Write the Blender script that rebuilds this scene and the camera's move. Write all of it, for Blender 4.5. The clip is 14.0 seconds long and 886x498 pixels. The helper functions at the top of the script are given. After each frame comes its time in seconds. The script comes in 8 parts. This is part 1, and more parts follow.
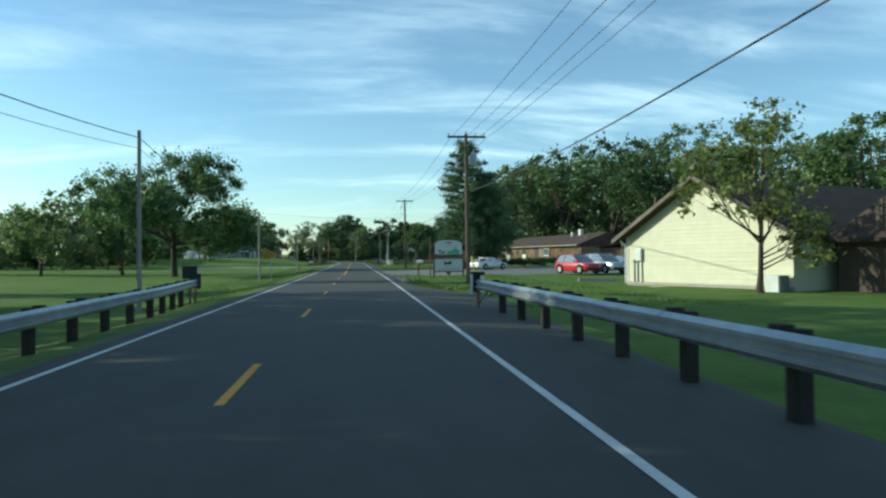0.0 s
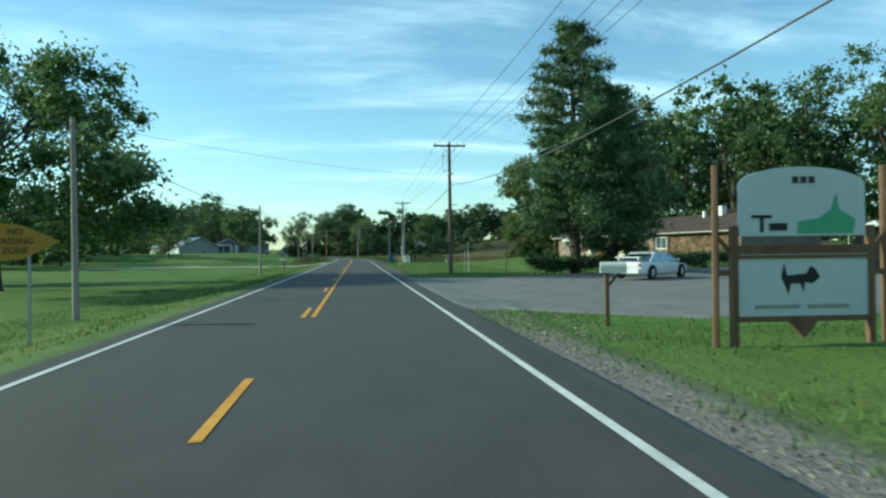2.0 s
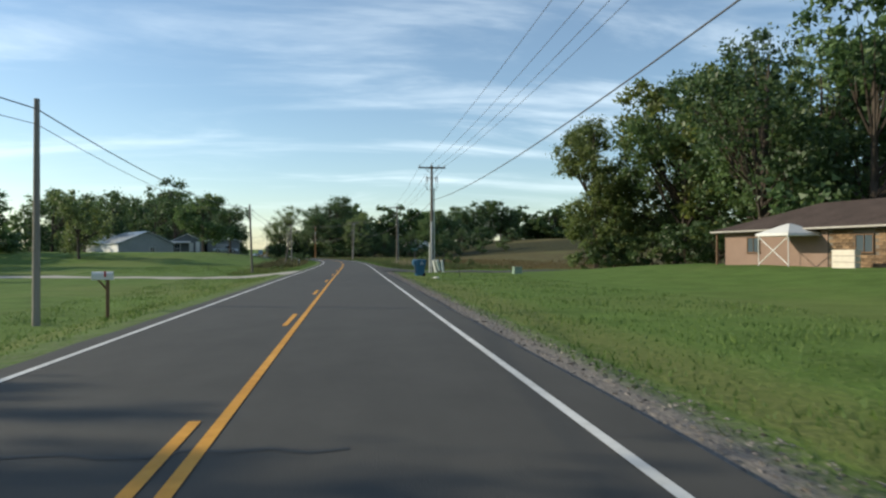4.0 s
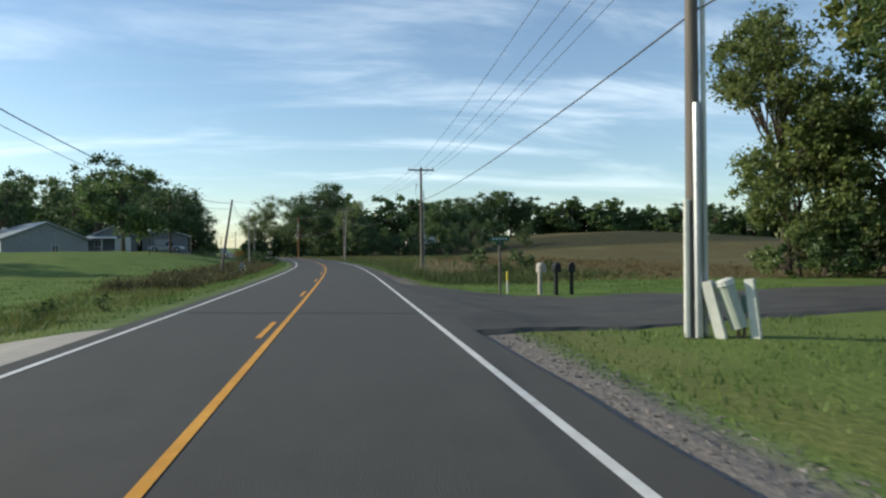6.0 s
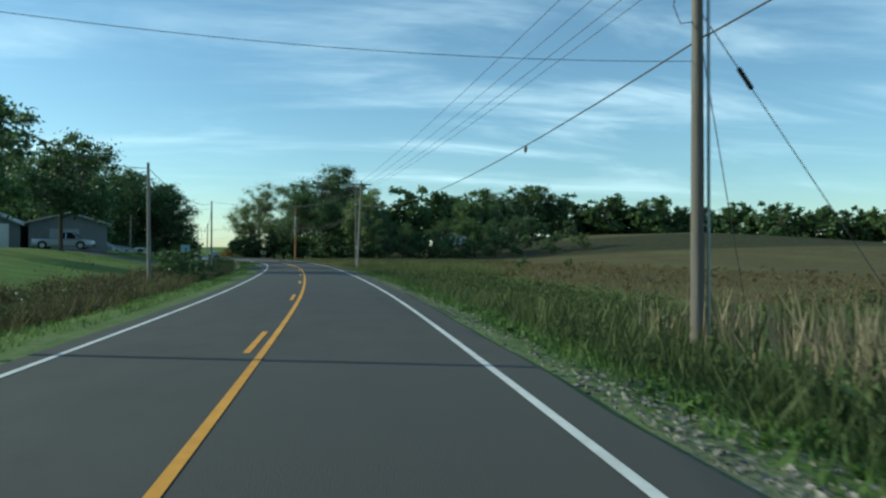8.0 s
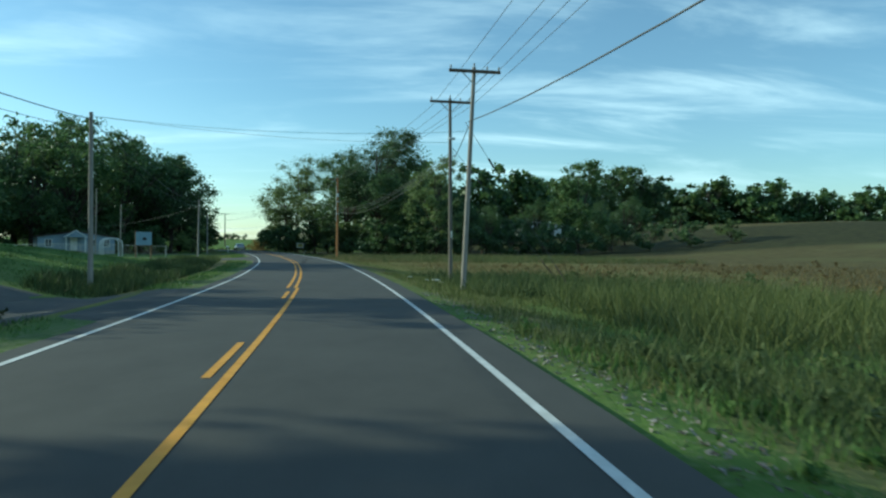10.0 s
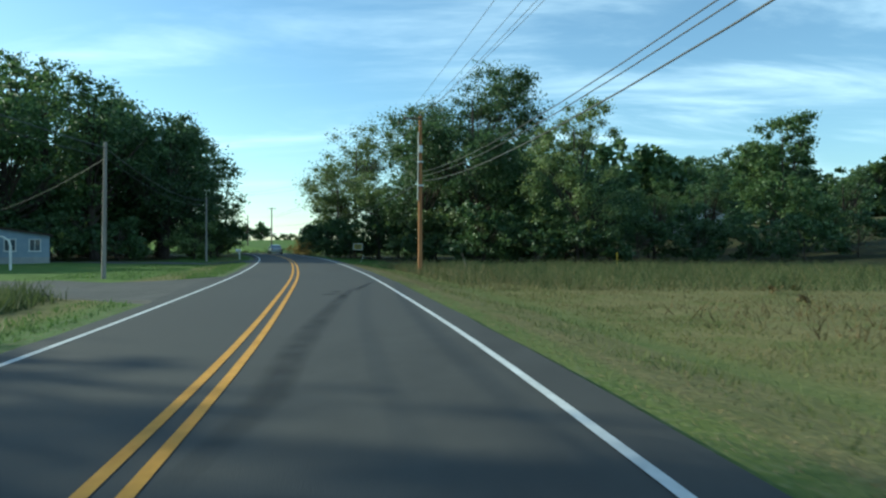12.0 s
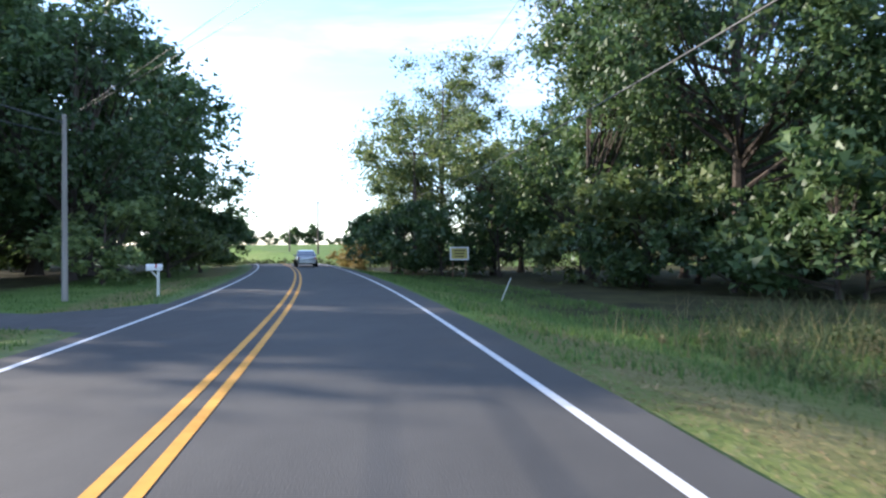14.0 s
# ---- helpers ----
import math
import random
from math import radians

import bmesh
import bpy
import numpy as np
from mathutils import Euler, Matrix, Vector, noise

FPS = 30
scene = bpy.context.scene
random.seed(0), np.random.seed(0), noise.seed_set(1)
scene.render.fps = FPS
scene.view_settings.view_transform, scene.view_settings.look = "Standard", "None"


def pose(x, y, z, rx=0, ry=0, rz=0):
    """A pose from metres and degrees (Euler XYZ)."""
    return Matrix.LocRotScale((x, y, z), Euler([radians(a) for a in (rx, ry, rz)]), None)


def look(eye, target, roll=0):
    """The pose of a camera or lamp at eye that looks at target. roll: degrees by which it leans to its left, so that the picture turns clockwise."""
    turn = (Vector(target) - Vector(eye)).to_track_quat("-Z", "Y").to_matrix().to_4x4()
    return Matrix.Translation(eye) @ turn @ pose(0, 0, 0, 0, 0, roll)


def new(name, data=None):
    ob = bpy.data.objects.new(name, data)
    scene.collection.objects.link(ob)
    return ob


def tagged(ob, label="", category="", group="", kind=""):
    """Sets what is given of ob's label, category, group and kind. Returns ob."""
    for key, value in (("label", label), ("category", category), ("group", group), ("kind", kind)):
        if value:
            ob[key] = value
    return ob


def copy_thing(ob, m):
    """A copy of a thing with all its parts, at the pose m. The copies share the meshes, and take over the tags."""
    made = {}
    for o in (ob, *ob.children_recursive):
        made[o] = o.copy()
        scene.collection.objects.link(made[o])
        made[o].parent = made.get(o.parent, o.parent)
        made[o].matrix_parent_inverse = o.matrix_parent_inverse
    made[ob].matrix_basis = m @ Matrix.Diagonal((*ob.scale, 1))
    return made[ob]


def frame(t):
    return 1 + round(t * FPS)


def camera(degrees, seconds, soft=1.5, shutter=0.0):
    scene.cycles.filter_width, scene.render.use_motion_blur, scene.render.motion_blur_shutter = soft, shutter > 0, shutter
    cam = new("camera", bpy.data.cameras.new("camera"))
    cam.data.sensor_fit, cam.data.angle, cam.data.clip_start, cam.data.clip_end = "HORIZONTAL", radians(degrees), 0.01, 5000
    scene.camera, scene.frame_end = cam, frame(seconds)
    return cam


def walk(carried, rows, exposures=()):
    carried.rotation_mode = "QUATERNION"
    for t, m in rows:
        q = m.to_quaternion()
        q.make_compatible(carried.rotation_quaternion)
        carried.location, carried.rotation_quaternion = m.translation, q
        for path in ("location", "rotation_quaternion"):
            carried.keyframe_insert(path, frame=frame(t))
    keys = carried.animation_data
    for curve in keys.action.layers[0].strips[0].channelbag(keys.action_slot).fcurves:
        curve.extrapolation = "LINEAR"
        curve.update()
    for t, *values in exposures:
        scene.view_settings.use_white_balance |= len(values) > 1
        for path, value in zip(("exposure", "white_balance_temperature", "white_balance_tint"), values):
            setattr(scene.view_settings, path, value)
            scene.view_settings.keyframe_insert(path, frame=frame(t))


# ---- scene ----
# ---- camera: carried by a car along the right lane ----
cam = camera(65.0, 14.0, soft=2.3, shutter=0.08)
# seconds, eye, target, roll
PATH = [
    (0, (1.933, 5.867, 1.503), (2.148, 7.855, 1.525), -0.6),
    (0.5, (1.811, 17.013, 1.502), (2.024, 19.001, 1.517), -0.2),
    (1, (1.705, 28.027, 1.512), (1.913, 30.016, 1.528), -0.1),
    (1.5, (1.449, 38.977, 1.514), (1.657, 40.967, 1.535), 0.0),
    (2, (1.238, 50.109, 1.493), (1.446, 52.099, 1.5), -0.7),
    (2.5, (1.013, 61.337, 1.502), (1.222, 63.326, 1.512), -0.4),
    (3, (0.821, 72.596, 1.502), (1.028, 74.585, 1.516), -0.6),
    (3.2, (0.747, 77.142, 1.503), (0.954, 79.131, 1.518), -0.4),
    (5.3, (-0.081, 125.99, 1.5), (0.161, 127.975, 1.505), -0.2),
    (5.5, (-0.18, 130.673, 1.5), (0.066, 132.658, 1.507), -0.3),
    (6, (-0.176, 142.428, 1.501), (0.066, 144.413, 1.505), -0.5),
    (6.5, (-0.313, 154.272, 1.504), (-0.072, 156.257, 1.513), -0.5),
    (7, (-0.599, 166.139, 1.503), (-0.362, 168.125, 1.506), -0.1),
    (7.5, (-0.875, 178.009, 1.489), (-0.65, 179.996, 1.491), -0.1),
    (8, (-1.291, 189.914, 1.499), (-1.079, 191.903, 1.509), 0.3),
    (8.2, (-1.542, 194.712, 1.5), (-1.335, 196.701, 1.513), 0.8),
    (10.3, (-5.124, 245.413, 1.503), (-5.098, 247.412, 1.49), 0.3),
    (10.5, (-5.695, 250.239, 1.5), (-5.69, 252.239, 1.487), 0.3),
    (11, (-7.378, 262.251, 1.496), (-7.419, 264.25, 1.48), 0.5),
    (11.5, (-9.283, 274.258, 1.497), (-9.368, 276.256, 1.487), 0.1),
    (12, (-11.519, 286.132, 1.494), (-11.649, 288.128, 1.482), 0.1),
    (12.5, (-14.137, 297.909, 1.501), (-14.302, 299.903, 1.504), -0.1),
    (13, (-17.043, 309.897, 1.495), (-17.25, 311.886, 1.499), 0.2),
    (13.5, (-20.269, 322.029, 1.514), (-20.519, 324.013, 1.52), 0.4),
    (14, (-23.573, 334.078, 1.501), (-23.87, 336.056, 1.502), -0.2),
]
walk(cam, [(t, look(eye, target, roll)) for t, eye, target, roll in PATH],
     exposures=[(0, 0.45, 5700, -13), (1.5, 0.58, 5550, -22), (2.0, 0.6, 5550, -22), (2.5, 0.6, 5900, -6), (3.2, 0.40, 6500, 7), (5.5, 0.4, 6050, -3), (6.5, 0.36, 6450, 12), (7.2, 0.26, 6000, -1), (8.0, 0.22, 5550, -15), (10.5, 0.4, 5450, -20), (11.0, 0.6, 5950, -2), (11.5, 0.6, 5650, -12), (12.0, 0.55, 5500, -14), (12.5, 0.84, 5550, -14), (13.0, 1.1, 5800, 7), (14, 1.75, 5750, 16)])

# ---- light: late sun from the road's left, thin streaky cloud ----
SUN_DIR = Vector((-0.90, 0.22, 0.375)).normalized()      # towards the sun
sun_data = bpy.data.lights.new("sun", "SUN")
sun_data.energy, sun_data.angle, sun_data.color = 3.8, radians(0.6), (1.0, 0.86, 0.66)
sun = new("sun", sun_data)
sun.matrix_world = look((0, 0, 60), Vector((0, 0, 60)) - SUN_DIR)

world = bpy.data.worlds.new("world")
scene.world = world
world.use_nodes = True
wt = world.node_tree
wt.nodes.clear()


def wn(kind, **values):
    n = wt.nodes.new(kind)
    for k, v in values.items():
        n.inputs[k].default_value = v
    return n


sky = wt.nodes.new("ShaderNodeTexSky")
sky.sky_type, sky.sun_disc = "NISHITA", False
sky.sun_elevation = math.asin(SUN_DIR.z)
sky.sun_rotation = math.atan2(SUN_DIR.x, SUN_DIR.y)
sky.air_density, sky.dust_density, sky.ozone_density, sky.altitude = 1.0, 0.5, 2.0, 150
coord = wt.nodes.new("ShaderNodeTexCoord")
split = wt.nodes.new("ShaderNodeSeparateXYZ")
wt.links.new(coord.outputs["Generated"], split.inputs[0])
lift = wt.nodes.new("ShaderNodeMath"); lift.operation = "ADD"; lift.inputs[1].default_value = 0.16
wt.links.new(split.outputs["Z"], lift.inputs[0])
flat = []
for axis in "XY":
    dv = wt.nodes.new("ShaderNodeMath"); dv.operation = "DIVIDE"
    wt.links.new(split.outputs[axis], dv.inputs[0]); wt.links.new(lift.outputs[0], dv.inputs[1])
    flat.append(dv)
plane = wt.nodes.new("ShaderNodeCombineXYZ")
wt.links.new(flat[0].outputs[0], plane.inputs[0]); wt.links.new(flat[1].outputs[0], plane.inputs[1])
turn = wt.nodes.new("ShaderNodeMapping")
turn.inputs["Rotation"].default_value = (0, 0, radians(-52))
turn.inputs["Scale"].default_value = (0.5, 1.5, 1)
turn.inputs["Location"].default_value = (3.1, 1.4, 0)
wt.links.new(plane.outputs[0], turn.inputs["Vector"])
streak = wn("ShaderNodeTexNoise", Scale=1.5, Detail=8, Roughness=0.6, Distortion=0.5)
patch = wn("ShaderNodeTexNoise", Scale=0.42, Detail=2, Roughness=0.5)
wt.links.new(turn.outputs[0], streak.inputs["Vector"]); wt.links.new(plane.outputs[0], patch.inputs["Vector"])
r1 = wn("ShaderNodeMapRange", **{"From Min": 0.44, "From Max": 0.80, "To Min": 0.04, "To Max": 0.68}); r1.interpolation_type = "SMOOTHSTEP"
r2 = wn("ShaderNodeMapRange", **{"From Min": 0.36, "From Max": 0.60, "To Min": 0.15, "To Max": 1.0})
wt.links.new(streak.outputs["Fac"], r1.inputs["Value"]); wt.links.new(patch.outputs["Fac"], r2.inputs["Value"])
cover = wt.nodes.new("ShaderNodeMath"); cover.operation = "MULTIPLY"
wt.links.new(r1.outputs[0], cover.inputs[0]); wt.links.new(r2.outputs[0], cover.inputs[1])
mixc = wt.nodes.new("ShaderNodeMix"); mixc.data_type = "RGBA"
mixc.inputs["B"].default_value = (9.0, 9.6, 10.2, 1)
wt.links.new(cover.outputs[0], mixc.inputs["Factor"]); wt.links.new(sky.outputs[0], mixc.inputs["A"])
bg = wn("ShaderNodeBackground", Strength=0.12)
wt.links.new(mixc.outputs["Result"], bg.inputs["Color"])
wt.links.new(bg.outputs[0], wt.nodes.new("ShaderNodeOutputWorld").inputs["Surface"])

# ---- materials ----
def ramp_mat(name, dark, light, scale=3.0, rough=0.85, metal=0.0, bump=0.0, fine=None, stretch=(1, 1, 1), spread=0.0,
             island=0.0, spec=0.3, coat=0.0, coords="Object", translucent=0.0, big=None, big_scale=0.15):
    """A surface between two colours by noise at two scales; spread varies whole objects, island varies loose pieces."""
    m = bpy.data.materials.new(name)
    m.use_nodes = True
    t = m.node_tree
    t.nodes.clear()
    out, b = t.nodes.new("ShaderNodeOutputMaterial"), t.nodes.new("ShaderNodeBsdfPrincipled")
    tc, mp = t.nodes.new("ShaderNodeTexCoord"), t.nodes.new("ShaderNodeMapping")
    mp.inputs["Scale"].default_value = stretch
    t.links.new(tc.outputs[coords], mp.inputs["Vector"])
    n1, n2 = t.nodes.new("ShaderNodeTexNoise"), t.nodes.new("ShaderNodeTexNoise")
    n1.inputs["Scale"].default_value, n1.inputs["Detail"].default_value, n1.inputs["Roughness"].default_value = scale, 5, 0.62
    n2.inputs["Scale"].default_value, n2.inputs["Detail"].default_value = big_scale * scale if big is None else big_scale, 3
    for n in (n1, n2):
        t.links.new(mp.outputs[0], n.inputs["Vector"])
    add = t.nodes.new("ShaderNodeMath"); add.operation = "ADD"
    t.links.new(n1.outputs["Fac"], add.inputs[0]); t.links.new(n2.outputs["Fac"], add.inputs[1])
    mr = t.nodes.new("ShaderNodeMapRange")
    mr.inputs["From Min"].default_value, mr.inputs["From Max"].default_value = 0.68, 1.32
    t.links.new(add.outputs[0], mr.inputs["Value"])
    mix = t.nodes.new("ShaderNodeMix"); mix.data_type = "RGBA"
    mix.inputs["A"].default_value, mix.inputs["B"].default_value = (*dark, 1), (*light, 1)
    t.links.new(mr.outputs[0], mix.inputs["Factor"])
    colour = mix.outputs["Result"]
    if big is not None:
        r = t.nodes.new("ShaderNodeMapRange"); r.inputs["From Min"].default_value, r.inputs["From Max"].default_value = 0.45, 0.65
        t.links.new(n2.outputs["Fac"], r.inputs["Value"])
        mb = t.nodes.new("ShaderNodeMix"); mb.data_type = "RGBA"; mb.inputs["B"].default_value = (*big, 1)
        t.links.new(r.outputs[0], mb.inputs["Factor"]); t.links.new(colour, mb.inputs["A"])
        colour = mb.outputs["Result"]
    if spread or island:
        hsv = t.nodes.new("ShaderNodeHueSaturation")
        src = t.nodes.new("ShaderNodeNewGeometry").outputs["Random Per Island"] if island else t.nodes.new("ShaderNodeObjectInfo").outputs["Random"]
        k = island or spread
        rv = t.nodes.new("ShaderNodeMapRange"); rv.inputs["To Min"].default_value, rv.inputs["To Max"].default_value = 1 - k, 1 + k
        rh = t.nodes.new("ShaderNodeMapRange"); rh.inputs["To Min"].default_value, rh.inputs["To Max"].default_value = 0.5 + 0.06 * k, 0.5 - 0.06 * k
        t.links.new(src, rv.inputs["Value"]); t.links.new(src, rh.inputs["Value"])
        t.links.new(rv.outputs[0], hsv.inputs["Value"]); t.links.new(rh.outputs[0], hsv.inputs["Hue"])
        if island and spread:
            oi = t.nodes.new("ShaderNodeObjectInfo")
            r3 = t.nodes.new("ShaderNodeMapRange"); r3.inputs["To Min"].default_value, r3.inputs["To Max"].default_value = 1 - spread, 1 + spread
            mul = t.nodes.new("ShaderNodeMath"); mul.operation = "MULTIPLY"
            t.links.new(oi.outputs["Random"], r3.inputs["Value"]); t.links.new(r3.outputs[0], mul.inputs[0]); t.links.new(rv.outputs[0], mul.inputs[1])
            t.links.new(mul.outputs[0], hsv.inputs["Value"])
        t.links.new(colour, hsv.inputs["Color"])
        colour = hsv.outputs[0]
    t.links.new(colour, b.inputs["Base Color"])
    b.inputs["Roughness"].default_value, b.inputs["Metallic"].default_value = rough, metal
    b.inputs["Specular IOR Level"].default_value, b.inputs["Coat Weight"].default_value = spec, coat
    if bump:
        nf = t.nodes.new("ShaderNodeTexNoise")
        nf.inputs["Scale"].default_value, nf.inputs["Detail"].default_value = fine or scale * 6, 4
        t.links.new(mp.outputs[0], nf.inputs["Vector"])
        bp = t.nodes.new("ShaderNodeBump"); bp.inputs["Strength"].default_value, bp.inputs["Distance"].default_value = bump, 0.02
        t.links.new(nf.outputs["Fac"], bp.inputs["Height"]); t.links.new(bp.outputs[0], b.inputs["Normal"])
    surface = b.outputs[0]
    if translucent:
        tr, ms = t.nodes.new("ShaderNodeBsdfTranslucent"), t.nodes.new("ShaderNodeMixShader")
        t.links.new(colour, tr.inputs["Color"]); ms.inputs[0].default_value = translucent
        t.links.new(surface, ms.inputs[1]); t.links.new(tr.outputs[0], ms.inputs[2])
        surface = ms.outputs[0]
    t.links.new(surface, out.inputs["Surface"])
    return m


def glass_mat(name, tint, rough=0.03):
    m = bpy.data.materials.new(name)
    m.use_nodes = True
    b = m.node_tree.nodes["Principled BSDF"]
    b.inputs["Base Color"].default_value = (*tint, 1)
    b.inputs["Roughness"].default_value = rough
    b.inputs["Transmission Weight"].default_value = 0.3
    b.inputs["Specular IOR Level"].default_value = 0.3
    b.inputs["IOR"].default_value = 1.45
    return m


ASPHALT = ramp_mat("asphalt", (0.052, 0.050, 0.046), (0.080, 0.077, 0.070), 1.2, 0.82, stretch=(1, 0.5, 1), bump=0.28, fine=70, big=(0.064, 0.061, 0.056), big_scale=0.08)
TAR = ramp_mat("tar_patch", (0.020, 0.021, 0.022), (0.036, 0.036, 0.036), 6, 0.6, bump=0.3, fine=60)
LOT = ramp_mat("worn_lot_asphalt", (0.15, 0.15, 0.14), (0.23, 0.225, 0.21), 0.8, 0.9, bump=0.5, fine=40, big=(0.16, 0.16, 0.15), big_scale=0.2)
SIDE_ASPHALT = ramp_mat("patched_asphalt", (0.050, 0.048, 0.045), (0.105, 0.100, 0.092), 0.5, 0.86, bump=0.6, fine=45, big=(0.050, 0.048, 0.046), big_scale=0.22)
CONCRETE = ramp_mat("concrete", (0.30, 0.28, 0.25), (0.42, 0.39, 0.34), 2, 0.9, bump=0.3)
GRAVEL = ramp_mat("gravel", (0.13, 0.12, 0.11), (0.34, 0.31, 0.28), 14, 0.95, bump=0.9, fine=50, island=0.35)
WHITE_LINE = ramp_mat("white_line_paint", (0.48, 0.48, 0.46), (0.74, 0.74, 0.72), 5, 0.7, bump=0.2, fine=80)
YELLOW_LINE = ramp_mat("yellow_line_paint", (0.52, 0.24, 0.025), (0.72, 0.36, 0.05), 5, 0.7, bump=0.2, fine=80)
POLE_WOOD = ramp_mat("weathered_pole_wood", (0.075, 0.055, 0.040), (0.17, 0.135, 0.105), 9, 0.9, stretch=(1, 1, 0.06), bump=0.7, fine=30, spread=0.15)
POLE_WORN = ramp_mat("worn_pole_wood", (0.105, 0.092, 0.080), (0.215, 0.190, 0.165), 9, 0.9, stretch=(1, 1, 0.05), bump=0.7, fine=30)
CREOSOTE = ramp_mat("creosoted_wood", (0.018, 0.015, 0.013), (0.045, 0.037, 0.031), 8, 0.85, stretch=(1, 1, 0.15), bump=0.5, fine=30)
POLE_NEW = ramp_mat("orange_pole_wood", (0.26, 0.115, 0.045), (0.42, 0.21, 0.09), 9, 0.85, stretch=(1, 1, 0.05), bump=0.6, fine=30)
POLE_GREY = ramp_mat("silvered_pole_wood", (0.20, 0.18, 0.16), (0.34, 0.31, 0.28), 9, 0.9, stretch=(1, 1, 0.05), bump=0.6, fine=30)
GALV = ramp_mat("galvanised_steel", (0.33, 0.36, 0.38), (0.52, 0.55, 0.56), 3, 0.42, 0.75, bump=0.1)
WIRE = ramp_mat("weathered_cable", (0.060, 0.060, 0.060), (0.096, 0.096, 0.096), 3, 0.6)
PORCELAIN = ramp_mat("grey_porcelain", (0.30, 0.30, 0.31), (0.42, 0.42, 0.42), 6, 0.25)
TRANSF = ramp_mat("transformer_paint", (0.30, 0.33, 0.34), (0.42, 0.45, 0.45), 4, 0.4)
BARK = ramp_mat("bark", (0.042, 0.033, 0.026), (0.095, 0.075, 0.060), 5, 0.95, stretch=(1, 1, 0.25), bump=1.0, fine=12)
LEAF_OAK = ramp_mat("oak_leaves", (0.075, 0.132, 0.040), (0.136, 0.205, 0.066), 0.6, 0.5, spec=0.55, island=0.35, spread=0.12, translucent=0.45)
LEAF_DARK = ramp_mat("dark_leaves", (0.055, 0.100, 0.035), (0.104, 0.165, 0.057), 0.5, 0.5, spec=0.55, island=0.35, spread=0.18, translucent=0.42)
LEAF_LIGHT = ramp_mat("light_leaves", (0.114, 0.165, 0.051), (0.189, 0.240, 0.088), 0.5, 0.5, spec=0.55, island=0.35, spread=0.18, translucent=0.48)
LEAF_AUTUMN = ramp_mat("turning_leaves", (0.130, 0.172, 0.038), (0.215, 0.248, 0.066), 0.6, 0.5, spec=0.55, island=0.4, spread=0.15, translucent=0.48)
LEAF_OLIVE = ramp_mat("olive_leaves", (0.112, 0.160, 0.044), (0.205, 0.245, 0.078), 0.5, 0.5, spec=0.5, island=0.35, spread=0.12, translucent=0.48)
LEAF_GOLD = ramp_mat("golden_leaves", (0.190, 0.150, 0.040), (0.300, 0.240, 0.085), 0.6, 0.6, island=0.35, translucent=0.4)
LEAF_PINE = ramp_mat("pine_needles", (0.072, 0.135, 0.052), (0.130, 0.210, 0.084), 0.7, 0.5, spec=0.55, island=0.3, spread=0.1, translucent=0.3)
GRASS = ramp_mat("grass_blades", (0.068, 0.128, 0.028), (0.138, 0.215, 0.058), 0.35, 0.6, island=0.35, translucent=0.35)
GRASS_OLIVE = ramp_mat("olive_grass", (0.082, 0.104, 0.028), (0.165, 0.188, 0.062), 0.35, 0.65, island=0.35, translucent=0.35)
GRASS_DRY = ramp_mat("dry_grass", (0.14, 0.125, 0.052), (0.26, 0.225, 0.105), 0.25, 0.75, island=0.3, translucent=0.3)
FIELD_WEEDS = ramp_mat("brown_field_weeds", (0.085, 0.066, 0.026), (0.175, 0.135, 0.058), 0.2, 0.75, island=0.35, translucent=0.3)
WEEDS = ramp_mat("tall_weeds", (0.048, 0.075, 0.024), (0.114, 0.140, 0.050), 0.2, 0.7, island=0.4, translucent=0.3)
BANK_WEEDS = ramp_mat("brownish_bank_weeds", (0.042, 0.050, 0.020), (0.108, 0.100, 0.046), 0.2, 0.75, island=0.45, translucent=0.3)
REEDS = ramp_mat("pale_reeds", (0.20, 0.17, 0.10), (0.36, 0.31, 0.20), 0.4, 0.75, island=0.3, translucent=0.3)
WHITE_PAINT = ramp_mat("white_paint", (0.62, 0.62, 0.60), (0.78, 0.78, 0.76), 2, 0.5)
CREAM = ramp_mat("cream_siding", (0.55, 0.53, 0.40), (0.65, 0.63, 0.49), 1.5, 0.6, bump=0.1, spread=0.03)
TAN_METAL = ramp_mat("tan_metal_siding", (0.40, 0.33, 0.19), (0.50, 0.42, 0.25), 2, 0.5, spread=0.04)
TAN_ROOF = ramp_mat("tan_metal_roof", (0.44, 0.31, 0.13), (0.54, 0.39, 0.17), 2, 0.6)
SHINGLE = ramp_mat("brown_shingles", (0.038, 0.027, 0.022), (0.079, 0.058, 0.048), 6, 0.95, bump=0.7, spread=0.15)
BRICK = ramp_mat("tan_brick", (0.096, 0.060, 0.036), (0.272, 0.188, 0.104), 5, 0.9, bump=0.4, spread=0.45, island=0.6)
MORTAR = ramp_mat("mortar", (0.150, 0.128, 0.101), (0.203, 0.176, 0.143), 10, 0.95)
GREY_SIDING = ramp_mat("grey_siding", (0.25, 0.265, 0.27), (0.34, 0.35, 0.35), 2, 0.6, spread=0.04)
# darker copy of the grey siding, with the trees' shade put into its colour
SHADED_SIDING = ramp_mat("shade_dark_siding", (0.13, 0.145, 0.15), (0.19, 0.20, 0.20), 2, 0.6, spread=0.04)
BLUE_SIDING = ramp_mat("grey_blue_siding", (0.20, 0.26, 0.33), (0.28, 0.34, 0.40), 2, 0.6)
DARK_WALL = ramp_mat("dark_brown_wall", (0.06, 0.045, 0.035), (0.10, 0.08, 0.065), 3, 0.8)
METAL_ROOF = ramp_mat("pale_metal_roof", (0.42, 0.45, 0.47), (0.56, 0.58, 0.59), 2, 0.35, 0.4)
